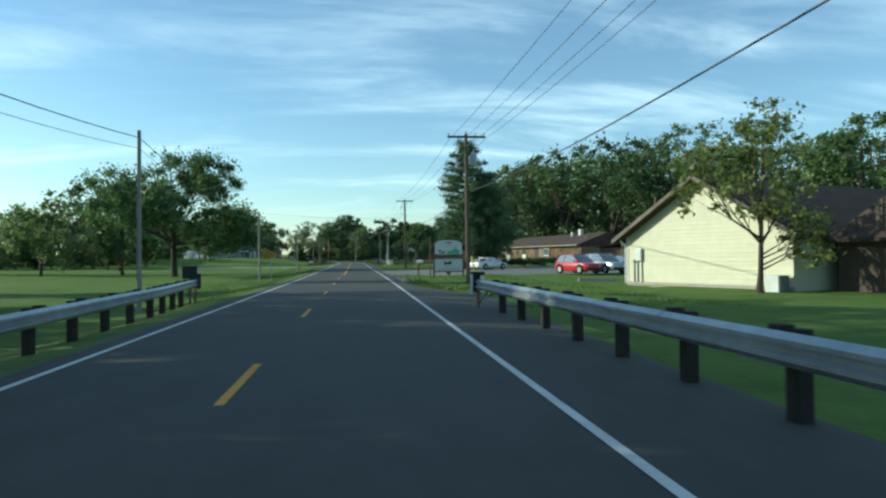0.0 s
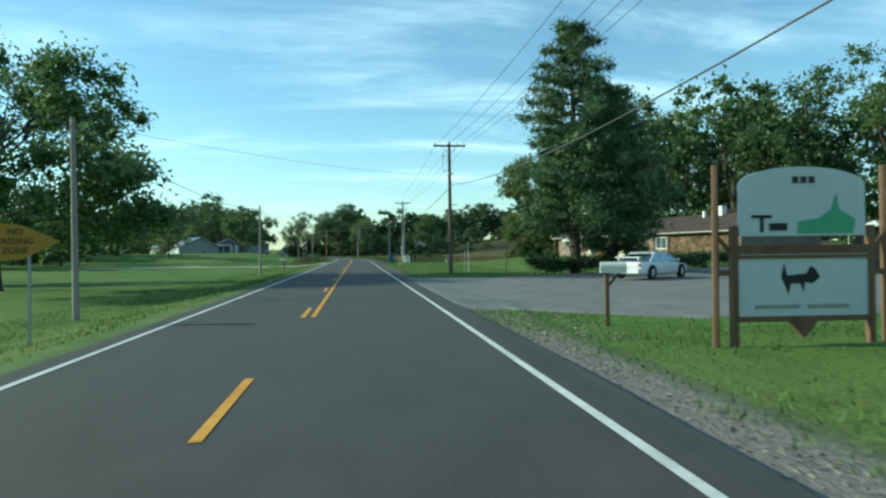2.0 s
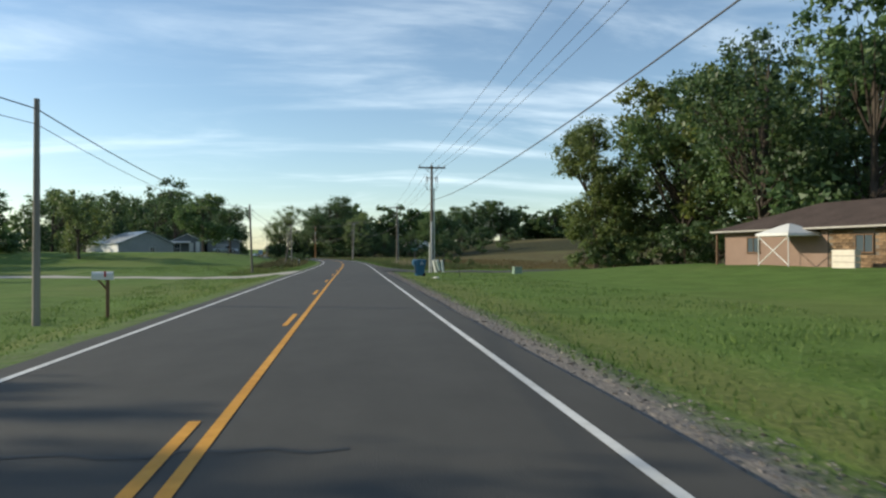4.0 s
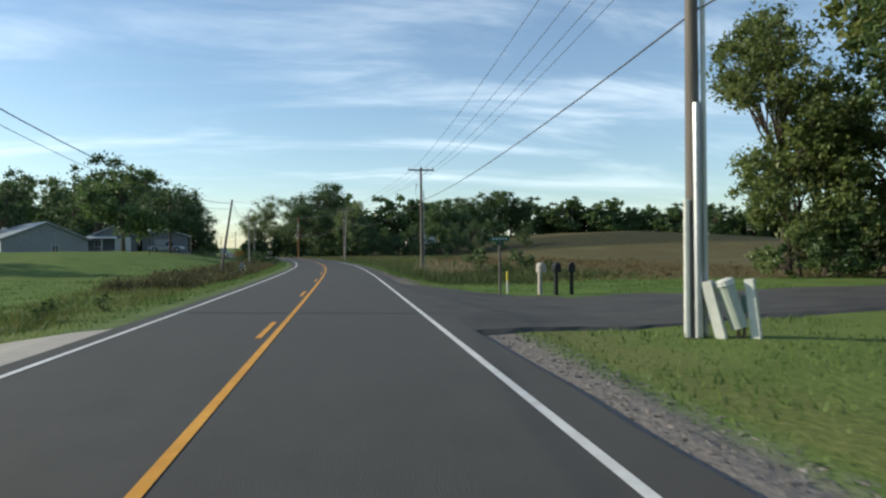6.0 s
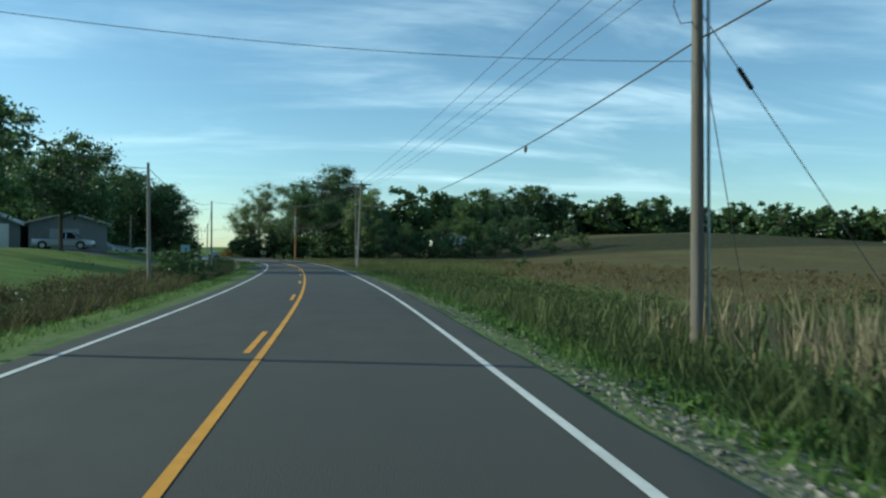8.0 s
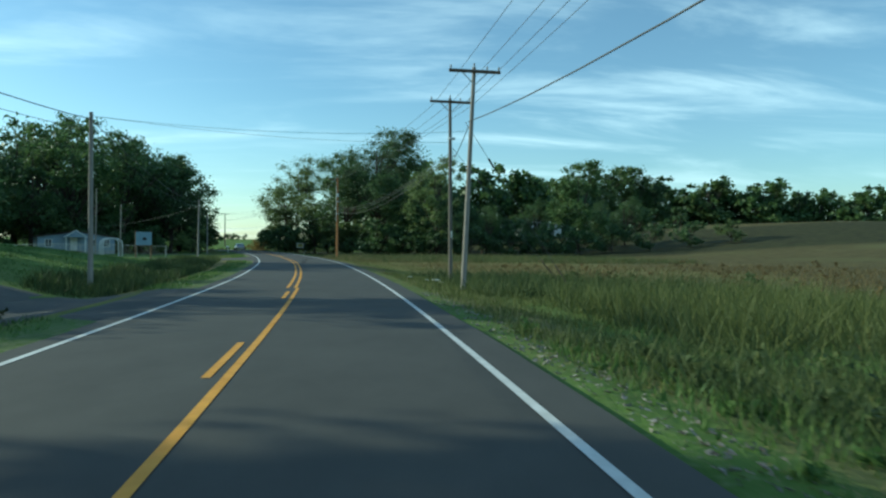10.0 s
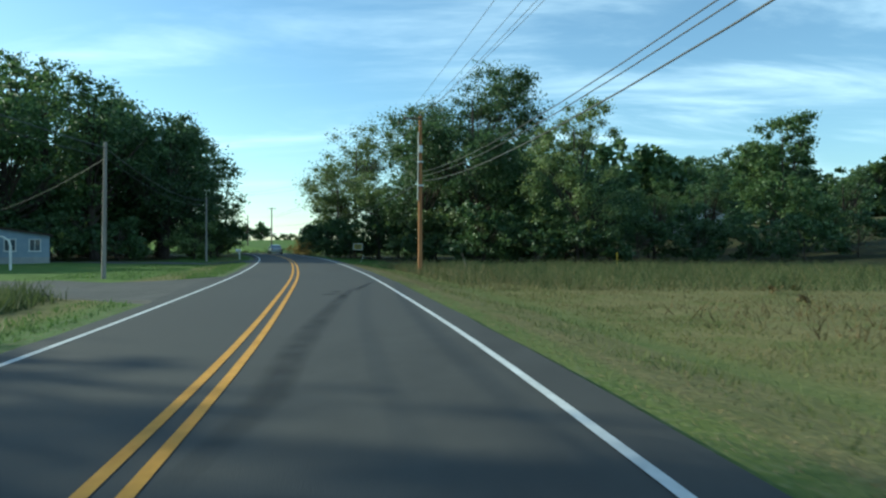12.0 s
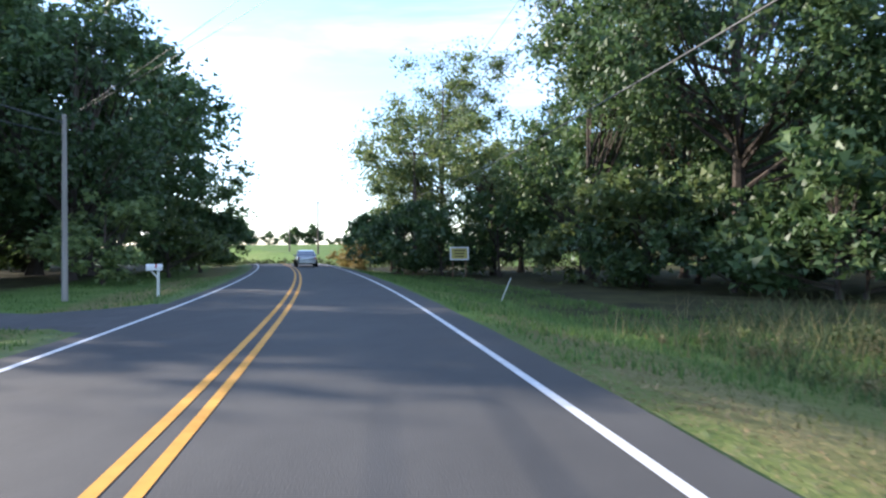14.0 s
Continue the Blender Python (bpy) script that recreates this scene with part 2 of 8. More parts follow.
DARK_METAL = ramp_mat("dark_metal", (0.025, 0.026, 0.028), (0.05, 0.05, 0.052), 4, 0.45, 0.3)
BLACK = ramp_mat("black_plastic", (0.014, 0.014, 0.015), (0.026, 0.026, 0.027), 6, 0.5)
RUBBER = ramp_mat("rubber", (0.018, 0.018, 0.018), (0.03, 0.03, 0.03), 8, 0.85)
CHROME = ramp_mat("bright_metal", (0.55, 0.56, 0.57), (0.68, 0.69, 0.70), 4, 0.22, 0.95)
RED_PAINT = ramp_mat("red_car_paint", (0.42, 0.012, 0.022), (0.50, 0.016, 0.03), 1, 0.28, coat=0.8)
WHITE_CAR = ramp_mat("white_car_paint", (0.68, 0.69, 0.70), (0.76, 0.77, 0.77), 1, 0.28, coat=0.8)
SILVER_CAR = ramp_mat("silver_car_paint", (0.34, 0.37, 0.39), (0.42, 0.45, 0.47), 1, 0.3, 0.5, coat=0.8)
DARK_CAR = ramp_mat("dark_car_paint", (0.016, 0.020, 0.028), (0.026, 0.030, 0.038), 1, 0.25, coat=0.9)
BLUE_CAR = ramp_mat("blue_car_paint", (0.02, 0.09, 0.24), (0.03, 0.12, 0.30), 1, 0.25, coat=0.9)
CAR_GLASS = glass_mat("car_glass", (0.02, 0.027, 0.032), 0.06)
PANE = glass_mat("window_glass", (0.10, 0.13, 0.15))
LAMP_RED = ramp_mat("red_lens", (0.35, 0.01, 0.01), (0.45, 0.02, 0.02), 8, 0.2)
LAMP_CLEAR = ramp_mat("clear_lens", (0.6, 0.6, 0.6), (0.75, 0.75, 0.75), 8, 0.15)
BLUE_PLASTIC = ramp_mat("blue_plastic", (0.028, 0.105, 0.19), (0.045, 0.145, 0.25), 3, 0.45, spread=0.02)
BLUE_DARK = ramp_mat("dark_blue_plastic", (0.020, 0.075, 0.15), (0.034, 0.105, 0.20), 3, 0.45, spread=0.02)
# yellow lowered to carry the shade on the pennant's face
SIGN_YELLOW = ramp_mat("shaded_yellow_sign", (0.330, 0.185, 0.024), (0.400, 0.240, 0.040), 2, 0.5)
BOARD_YELLOW = ramp_mat("dull_yellow_board", (0.40, 0.33, 0.08), (0.48, 0.40, 0.12), 3, 0.6)
SIGN_GREEN = ramp_mat("green_sign", (0.015, 0.085, 0.052), (0.024, 0.12, 0.075), 3, 0.45)
SIGN_WHITE = ramp_mat("white_sign_face", (0.50, 0.54, 0.55), (0.61, 0.64, 0.64), 2, 0.5)
LEAF_GREEN = ramp_mat("green_print", (0.10, 0.34, 0.17), (0.16, 0.42, 0.24), 3, 0.5)
YELLOW_GUARD = ramp_mat("yellow_plastic_guard", (0.62, 0.48, 0.04), (0.74, 0.60, 0.08), 4, 0.5)
WHITE_PVC = ramp_mat("dirty_white_plastic", (0.52, 0.53, 0.48), (0.70, 0.71, 0.66), 5, 0.5, bump=0.1)
GREEN_BOX = ramp_mat("pale_green_steel", (0.18, 0.26, 0.20), (0.26, 0.33, 0.26), 3, 0.5)
PALE_GREEN = ramp_mat("pale_green_plastic", (0.33, 0.38, 0.32), (0.45, 0.49, 0.43), 5, 0.55, bump=0.1)
GREY_BEIGE = ramp_mat("beige_plastic", (0.31, 0.29, 0.255), (0.41, 0.385, 0.345), 4, 0.55)
WOOD_BROWN = ramp_mat("brown_stained_wood", (0.10, 0.06, 0.035), (0.20, 0.125, 0.075), 7, 0.8, stretch=(1, 1, 0.1), bump=0.4)
STRAW = ramp_mat("clipped_straw", (0.16, 0.120, 0.060), (0.30, 0.235, 0.125), 3, 0.9, island=0.3)
TRAILER_BLUE = ramp_mat("dull_blue_panel", (0.16, 0.25, 0.34), (0.26, 0.36, 0.45), 1.5, 0.5)
CANVAS = ramp_mat("white_canvas", (0.66, 0.65, 0.62), (0.78, 0.77, 0.74), 3, 0.8, translucent=0.2)
CURTAIN = ramp_mat("pale_curtain", (0.55, 0.50, 0.42), (0.70, 0.64, 0.54), 3, 0.9)
HYDRANT = ramp_mat("dark_iron", (0.050, 0.034, 0.026), (0.085, 0.055, 0.040), 6, 0.6)
PINK_SIDING = ramp_mat("pinkish_siding", (0.205, 0.135, 0.102), (0.254, 0.172, 0.131), 1.2, 0.7)
DRIVE = ramp_mat("gravel_drive", (0.056, 0.055, 0.052), (0.100, 0.097, 0.091), 1.0, 0.9, bump=0.6, fine=40)


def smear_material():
    """Thin, patchy dark film for the lane streak and painted shadow patches; asphalt shows through."""
    m = bpy.data.materials.new("dark_film")
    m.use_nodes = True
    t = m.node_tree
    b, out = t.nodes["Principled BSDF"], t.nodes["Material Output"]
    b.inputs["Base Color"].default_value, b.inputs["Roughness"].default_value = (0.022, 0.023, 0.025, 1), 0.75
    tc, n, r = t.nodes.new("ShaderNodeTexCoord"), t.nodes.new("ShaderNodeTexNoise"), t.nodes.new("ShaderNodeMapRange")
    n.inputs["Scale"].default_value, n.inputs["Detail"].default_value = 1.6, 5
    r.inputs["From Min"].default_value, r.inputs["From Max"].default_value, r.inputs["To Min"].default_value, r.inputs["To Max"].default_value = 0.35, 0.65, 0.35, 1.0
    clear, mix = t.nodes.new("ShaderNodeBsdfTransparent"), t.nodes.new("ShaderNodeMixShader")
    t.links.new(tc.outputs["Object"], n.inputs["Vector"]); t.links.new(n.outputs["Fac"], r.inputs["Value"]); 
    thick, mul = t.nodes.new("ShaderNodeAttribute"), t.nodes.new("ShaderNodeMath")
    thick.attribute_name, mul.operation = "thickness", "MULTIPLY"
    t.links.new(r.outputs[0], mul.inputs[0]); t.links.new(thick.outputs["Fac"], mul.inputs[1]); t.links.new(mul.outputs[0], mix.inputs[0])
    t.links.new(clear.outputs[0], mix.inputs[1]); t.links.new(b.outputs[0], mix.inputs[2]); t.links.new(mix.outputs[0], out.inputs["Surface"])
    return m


DARK_FILM = smear_material()
RIM_SILVER = ramp_mat("alloy_rim", (0.45, 0.46, 0.47), (0.62, 0.63, 0.64), 6, 0.35, metal=0.6)

# ---- mesh tools ----
class Build:
    """Collects vertices and faces for one mesh."""

    def __init__(self):
        self.v, self.f, self.n = [], [], 0

    def add(self, verts, faces):
        self.v.extend(tuple(p) for p in verts)
        self.f.extend(tuple(i + self.n for i in f) for f in faces)
        self.n += len(verts)
        return self

    def box(self, c, s, rz=0.0, taper=1.0, bevel=0.0):
        """A box at centre c of size s, its upright edges cut by bevel, the top scaled by taper."""
        hx, hy, hz = s[0] / 2, s[1] / 2, s[2] / 2
        b = min(bevel, hx * 0.9, hy * 0.9)
        ring = [(-hx + b, -hy), (hx - b, -hy), (hx, -hy + b), (hx, hy - b), (hx - b, hy), (-hx + b, hy), (-hx, hy - b), (-hx, -hy + b)] if b else [(-hx, -hy), (hx, -hy), (hx, hy), (-hx, hy)]
        ca, sa = math.cos(rz), math.sin(rz)
        k = len(ring)
        pts = []
        for z, q in ((-hz, 1.0), (hz, taper)):
            pts += [(c[0] + (x * ca - y * sa) * q, c[1] + (x * sa + y * ca) * q, c[2] + z) for x, y in ring]
        faces = [tuple(range(k - 1, -1, -1)), tuple(range(k, 2 * k))] + [(i, (i + 1) % k, k + (i + 1) % k, k + i) for i in range(k)]
        return self.add(pts, faces)

    def tube(self, pts, radii, sides=8, cap=True):
        """A tapered tube along points."""
        pts = [Vector(p) for p in pts]
        if not hasattr(radii, "__len__"):
            radii = [radii] * len(pts)
        verts = []
        side = None
        for i, p in enumerate(pts):
            d = (pts[min(i + 1, len(pts) - 1)] - pts[max(i - 1, 0)]).normalized()
            if side is None:
                side = d.cross(Vector((0, 0, 1)) if abs(d.z) < 0.9 else Vector((1, 0, 0))).normalized()
            side = (side - d * side.dot(d)).normalized()
            up = d.cross(side)
            verts += [p + (side * math.cos(a) + up * math.sin(a)) * radii[i] for a in (2 * math.pi * j / sides for j in range(sides))]
        faces = [(i * sides + j, i * sides + (j + 1) % sides, (i + 1) * sides + (j + 1) % sides, (i + 1) * sides + j)
                 for i in range(len(pts) - 1) for j in range(sides)]
        if cap:
            faces += [tuple(range(sides - 1, -1, -1)), tuple((len(pts) - 1) * sides + j for j in range(sides))]
        return self.add(verts, faces)

    def prism(self, outline, depth, place=Matrix()):
        """An outline in the xz plane, given thickness along y and laid at a place."""
        k = len(outline)
        verts = [place @ Vector((x, y, z)) for y in (-depth / 2, depth / 2) for x, z in outline]
        faces = [tuple(range(k)), tuple(range(2 * k - 1, k - 1, -1))] + [((i + 1) % k, i, k + i, k + (i + 1) % k) for i in range(k)]
        return self.add(verts, faces)

    def lathe(self, profile, c=(0, 0, 0), sides=16):
        """A turned shape from (radius, height) pairs."""
        verts = [(c[0] + r * math.cos(2 * math.pi * j / sides), c[1] + r * math.sin(2 * math.pi * j / sides), c[2] + z) for r, z in profile for j in range(sides)]
        faces = [(i * sides + j, i * sides + (j + 1) % sides, (i + 1) * sides + (j + 1) % sides, (i + 1) * sides + j)
                 for i in range(len(profile) - 1) for j in range(sides)]
        faces += [tuple(range(sides - 1, -1, -1)), tuple((len(profile) - 1) * sides + j for j in range(sides))]
        return self.add(verts, faces)

    def loft(self, rings, closed=True, caps=True):
        k = len(rings[0])
        verts = [p for r in rings for p in r]
        last = k if closed else k - 1
        faces = [(i * k + j, i * k + (j + 1) % k, (i + 1) * k + (j + 1) % k, (i + 1) * k + j) for i in range(len(rings) - 1) for j in range(last)]
        if caps:
            faces += [tuple(range(k - 1, -1, -1)), tuple((len(rings) - 1) * k + j for j in range(k))]
        return self.add(verts, faces)

    def mesh(self, name, material=None, smooth=False):
        me = bpy.data.meshes.new(name)
        me.from_pydata(self.v, [], self.f)
        if material:
            me.materials.append(material)
        if smooth:
            me.shade_smooth()
            me.set_sharp_from_angle(angle=radians(38))
        me.update()
        return me


def part(name, build, material, parent=None, label="", smooth=False, kind=""):
    """ONE mesh object, under a thing or a part if given."""
    ob = new(name, build.mesh(name, material, smooth) if isinstance(build, Build) else build)
    if parent:
        ob.parent = parent
    return tagged(ob, label=label, kind=kind)


def thing(name, place, label, category, group="", kind=""):
    ob = new(name)
    ob.empty_display_size = 0.3
    ob.matrix_world = place if isinstance(place, Matrix) else pose(*place)
    return tagged(ob, label, category, group, kind)


def blades_mesh(name, roots, tips, widths, material):
    """Many thin upright blades: numpy roots (n,3), tips (n,3), widths (n)."""
    n = len(roots)
    a = np.random.rand(n) * 2 * np.pi
    side = np.stack([np.cos(a), np.sin(a), np.zeros(n)], 1) * (widths / 2)[:, None]
    v = np.stack([roots - side, roots + side, tips], 1).reshape(-1, 3)
    return soup(name, v, 3, material)


def soup(name, v, k, material):
    """A mesh of loose faces with k corners each."""
    n = len(v) // k
    me = bpy.data.meshes.new(name)
    me.vertices.add(n * k), me.loops.add(n * k), me.polygons.add(n)
    me.vertices.foreach_set("co", np.ascontiguousarray(v, np.float32).ravel())
    me.loops.foreach_set("vertex_index", np.arange(n * k, dtype=np.int32))
    me.polygons.foreach_set("loop_start", np.arange(0, n * k, k, dtype=np.int32))
    me.update(calc_edges=True)
    me.materials.append(material)
    return me

# ---- the road's line and the lie of the land ----
# (distance north, centre line's x)
LINE = [(-300, 4.5), (-60, 1.64), (0, 0.92), (20, 0.68), (47, 0.33), (70, -0.04), (82, -0.27), (110, -0.79), (138, -1.3), (151, -1.5), (163, -1.7),
        (175, -1.94), (186, -2.2), (198, -2.62), (213, -3.4), (228, -4.6), (243, -6.1), (258, -7.95), (270, -9.74), (282, -11.87), (294, -14.25),
        (306, -17.1), (318, -20.15), (330, -23.5), (342, -27.05), (355, -31.2), (370, -36.5), (385, -42.3), (400, -48.7), (420, -58.6), (440, -70.4), (470, -92), (520, -134), (1600, -1100)]
LY, LX = np.array(LINE, float).T
LM = np.gradient(LX, LY)


def cx(y):
    """The centre line's x at y, smooth between the given points."""
    y = np.asarray(y, float)
    i = np.clip(np.searchsorted(LY, y) - 1, 0, len(LY) - 2)
    h = LY[i + 1] - LY[i]
    t = np.clip((y - LY[i]) / h, 0, 1)
    return ((2 * t**3 - 3 * t**2 + 1) * LX[i] + (t**3 - 2 * t**2 + t) * h * LM[i] + (-2 * t**3 + 3 * t**2) * LX[i + 1] + (t**3 - t**2) * h * LM[i + 1])


def slope(y):
    return (cx(np.asarray(y) + 0.5) - cx(np.asarray(y) - 0.5))


def across(y):
    return 1 / np.sqrt(1 + slope(y) ** 2)


def sm(a, b, v):
    t = np.clip((np.asarray(v, float) - a) / (b - a), 0, 1)
    return t * t * (3 - 2 * t)


def road_z(y):
    return -1.3 * sm(404, 452, y)


def ground_z(x, y):
    """Height of the ground; the road itself lies at road_z."""
    x, y = np.asarray(x, float), np.asarray(y, float)
    d = (x - cx(y)) * across(y)
    right = np.interp(y, [-100, 90, 112, 150, 166, 178, 192, 226, 262, 340, 400], [-0.10, -0.08, 0.0, -0.08, -0.38, -0.45, -0.72, -0.72, -0.5, -0.55, -0.5])
    left = np.interp(y, [-100, 120, 150, 165, 190, 300, 340, 400], [-0.72, -0.6, -0.38, -0.25, -0.2, -0.1, -0.3, -0.3])
    far = np.where(d > 0, right, left)
    ad = np.abs(d)
    z = -0.07 + (far + 0.07) * sm(3.9, 8.0, ad)
    z = z - 0.04 * sm(3.4, 3.9, ad)
    z = z + np.where(d < 0, 1.9 * sm(8, 26, -d) * sm(190, 216, y) * (1 - sm(288, 312, y)), 0)
    z = z - np.where(d < 0, 0.35 * sm(5, 7, -d) * (1 - sm(8, 11, -d)) * sm(172, 190, y) * (1 - sm(285, 300, y)), 0)
    z = z + np.where(d > 0, 0.75 * sm(14, 30, d) * sm(92, 120, y) * (1 - sm(152, 170, y)), 0)
    # the long brown field climbs to a broad crest before the far woods
    crest = 6.5 * sm(15, 75, x) + 2.3 * np.exp(-(((x - 112) / 34) ** 2)) - 3.2 * sm(125, 200, x)
    z = z + np.where(d > 0, crest * sm(282, 444, y) * sm(10, 50, d) + 4.3 * np.exp(-(((x - 26) / 20) ** 2) - ((y - 412) / 15) ** 2), 0)
    z = z + road_z(y) * (1 - sm(5, 16, ad)) + 3.8 * sm(425, 560, y) * sm(5, 16, ad) * np.where(x > 10, 0.25, 1.0) + 2.5 * sm(70, 260, ad) * sm(60, 260, y)
    bumps = 0.05 * np.sin(x * 0.61 + y * 0.23) * np.sin(y * 0.47 - x * 0.19) + 0.025 * np.sin(x * 1.7 + 1.3) * np.sin(y * 1.9)
    return z + bumps * sm(4.4, 8, ad)


def gz(x, y):
    return float(ground_z(x, y))


D_COLS = [0, 1.8, 3.4, 3.75, 4.1, 4.5, 5.0, 5.6, 6.3, 7.2, 8.2, 9.5, 11, 12.7, 14.5, 16.5, 19, 22, 25.5, 29.5, 34, 39, 45, 52, 60, 69, 79, 90, 101, 113, 126, 140, 156, 174, 195, 220, 250, 310, 420, 600, 900, 1500]
cols = np.array([-d for d in D_COLS[:0:-1]] + D_COLS)
rows_y = np.array([-500, -300, -180, -110, -75, -50] + list(np.arange(-36, 481, 2.4)) + [490, 505, 525, 560, 610, 690, 820, 1050, 1550])
gx = cx(rows_y)[:, None] + cols[None, :] / across(rows_y)[:, None]
gy = np.repeat(rows_y[:, None], len(cols), 1)
gzv = ground_z(gx, gy) - np.where(np.abs(cols)[None, :] < 3.5, 0.05, 0)
nr, nc = gx.shape
idx = np.arange(nr * nc).reshape(nr, nc)
quads = np.stack([idx[:-1, :-1], idx[:-1, 1:], idx[1:, 1:], idx[1:, :-1]], -1).reshape(-1, 4)
gm = bpy.data.meshes.new("ground")
gm.from_pydata(np.stack([gx, gy, gzv], -1).reshape(-1, 3).tolist(), [], quads.tolist())
gd = (gx - cx(gy)) * across(gy)
zones = {
    "gravel": (1 - np.where((gd > 0) & (gy > 80), sm(4.0, 4.85, np.abs(gd)), sm(4.3, 5.4, np.abs(gd)))) * np.where(gd > 0, 0.30 + 0.70 * sm(94, 104, gy) * (1 - sm(186, 198, gy)) - 0.16 * sm(228, 244, gy) + 0.6 * sm(30, 38, gy) * (1 - sm(60, 66, gy)), 0.26),
    "field": np.where(gd > 0, sm(13, 24, gd) * sm(184, 206, gy + (7 * np.sin(gx * 0.07) + 4 * np.sin(gx * 0.21 + 1)) * sm(24, 48, gd)) * (1 - sm(388, 410, gy) * (1 - sm(45, 70, gd))) * (1 - sm(400, 425, gy) * (1 - sm(-20, 10, gx))), 0.55 * sm(120, 160, -gd) * sm(150, 200, gy)),
    "dry": np.where(gd > 0, sm(7.0, 11, gd) * sm(276, 292, gy) * (1 - sm(336, 350, gy)) * (1 - sm(26, 40, gd)), 0.8 * sm(5, 5.6, -gd) * (1 - sm(6.5, 8.5, -gd)) * sm(225, 300, gy)) + 0.06 * sm(396, 410, gy) * (1 - sm(415, 435, gy)) + np.where(gd > 0, 0.42 * sm(250, 266, gy) * (1 - sm(344, 352, gy)) * (1 - sm(10, 13, gd)), 0) + np.where(gd > 0, (0.42 + 0.45 * sm(232, 258, gy)) * (1 - sm(5.6, 7.5, gd)) * sm(60, 98, gy), 0.35 * (1 - sm(6, 9, -gd))) * sm(4.4, 5, np.abs(gd)),
    # darker brown ground from the verge in under the woods
    "woods_floor": np.where(gd > 0, sm(346, 360, gy) * sm(6.5, 9, gd), sm(350, 366, gy) * sm(10, 16, -gd)) * (1 - sm(410, 426, gy)),
}
for zname, zval in zones.items():
    at = gm.attributes.new(zname, "FLOAT", "POINT")
    at.data.foreach_set("value", np.clip(zval, 0, 1).astype(np.float32).ravel())
gm.shade_smooth()


def ground_material():
    m = bpy.data.materials.new("lawn_and_field")
    m.use_nodes = True
    t = m.node_tree
    b = t.nodes["Principled BSDF"]
    b.inputs["Roughness"].default_value, b.inputs["Specular IOR Level"].default_value = 0.95, 0.1
    tc = t.nodes.new("ShaderNodeTexCoord")

    def tex(scale, detail=5, rough=0.6):
        n = t.nodes.new("ShaderNodeTexNoise")
        n.inputs["Scale"].default_value, n.inputs["Detail"].default_value, n.inputs["Roughness"].default_value = scale, detail, rough
        t.links.new(tc.outputs["Object"], n.inputs["Vector"])
        return n.outputs["Fac"]

    def between(fac, a, b2, lo=0.35, hi=0.65):
        r = t.nodes.new("ShaderNodeMapRange"); r.inputs["From Min"].default_value, r.inputs["From Max"].default_value = lo, hi
        t.links.new(fac, r.inputs["Value"])
        x = t.nodes.new("ShaderNodeMix"); x.data_type = "RGBA"
        t.links.new(r.outputs[0], x.inputs["Factor"])
        for slot, c in (("A", a), ("B", b2)):
            if isinstance(c, tuple):
                x.inputs[slot].default_value = (*c, 1)
            else:
                t.links.new(c, x.inputs[slot])
        return x.outputs["Result"]

    def zone(name, under, over, noise_fac, soft=0.5):
        a = t.nodes.new("ShaderNodeAttribute"); a.attribute_name = name
        s = t.nodes.new("ShaderNodeMath"); s.operation = "MULTIPLY_ADD"; s.inputs[1].default_value = soft
        sub = t.nodes.new("ShaderNodeMath"); sub.operation = "SUBTRACT"; sub.inputs[1].default_value = 0.5
        t.links.new(noise_fac, sub.inputs[0]); t.links.new(sub.outputs[0], s.inputs[0]); t.links.new(a.outputs["Fac"], s.inputs[2])
        lim = t.nodes.new("ShaderNodeMapRange"); lim.inputs["From Min"].default_value, lim.inputs["From Max"].default_value = 0.15, 0.75
        t.links.new(s.outputs[0], lim.inputs["Value"])
        gate = t.nodes.new("ShaderNodeMath"); gate.operation = "MULTIPLY"; gate.use_clamp = True
        up = t.nodes.new("ShaderNodeMath"); up.operation = "MULTIPLY"; up.inputs[1].default_value = 6; up.use_clamp = True
        t.links.new(a.outputs["Fac"], up.inputs[0]); t.links.new(lim.outputs[0], gate.inputs[0]); t.links.new(up.outputs[0], gate.inputs[1])
        x = t.nodes.new("ShaderNodeMix"); x.data_type = "RGBA"
        t.links.new(gate.outputs[0], x.inputs["Factor"]); t.links.new(under, x.inputs["A"]); t.links.new(over, x.inputs["B"])
        return x.outputs["Result"]

    big, mid, fine, grit = tex(0.05, 3), tex(0.6), tex(7.0), tex(30.0, 3)
    lawn = between(mid, (0.074, 0.122, 0.025), (0.116, 0.186, 0.042))
    lawn = between(fine, lawn, (0.150, 0.195, 0.062), 0.48, 0.85)
    lawn = between(big, lawn, (0.150, 0.175, 0.055), 0.5, 0.8)
    field = between(mid, (0.080, 0.068, 0.028), (0.128, 0.106, 0.046))
    field = between(fine, field, (0.060, 0.054, 0.022), 0.5, 0.8)
    field = between(big, field, (0.120, 0.112, 0.046), 0.50, 0.66)
    dry = between(fine, (0.14, 0.128, 0.050), (0.23, 0.200, 0.085))
    dry = between(mid, dry, (0.11, 0.13, 0.035), 0.45, 0.75)
    gravel = between(grit, (0.11, 0.10, 0.09), (0.30, 0.27, 0.24), 0.3, 0.7)
    # dark brown tone of the ground under the woods
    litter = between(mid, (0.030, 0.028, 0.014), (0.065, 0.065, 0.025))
    col = zone("field", lawn, field, mid, 0.6)
    col = zone("dry", col, dry, mid, 0.9)
    col = zone("woods_floor", col, litter, mid, 0.5)
    col = zone("gravel", col, gravel, fine, 0.8)
    t.links.new(col, b.inputs["Base Color"])
    bp = t.nodes.new("ShaderNodeBump"); bp.inputs["Strength"].default_value, bp.inputs["Distance"].default_value = 0.8, 0.06
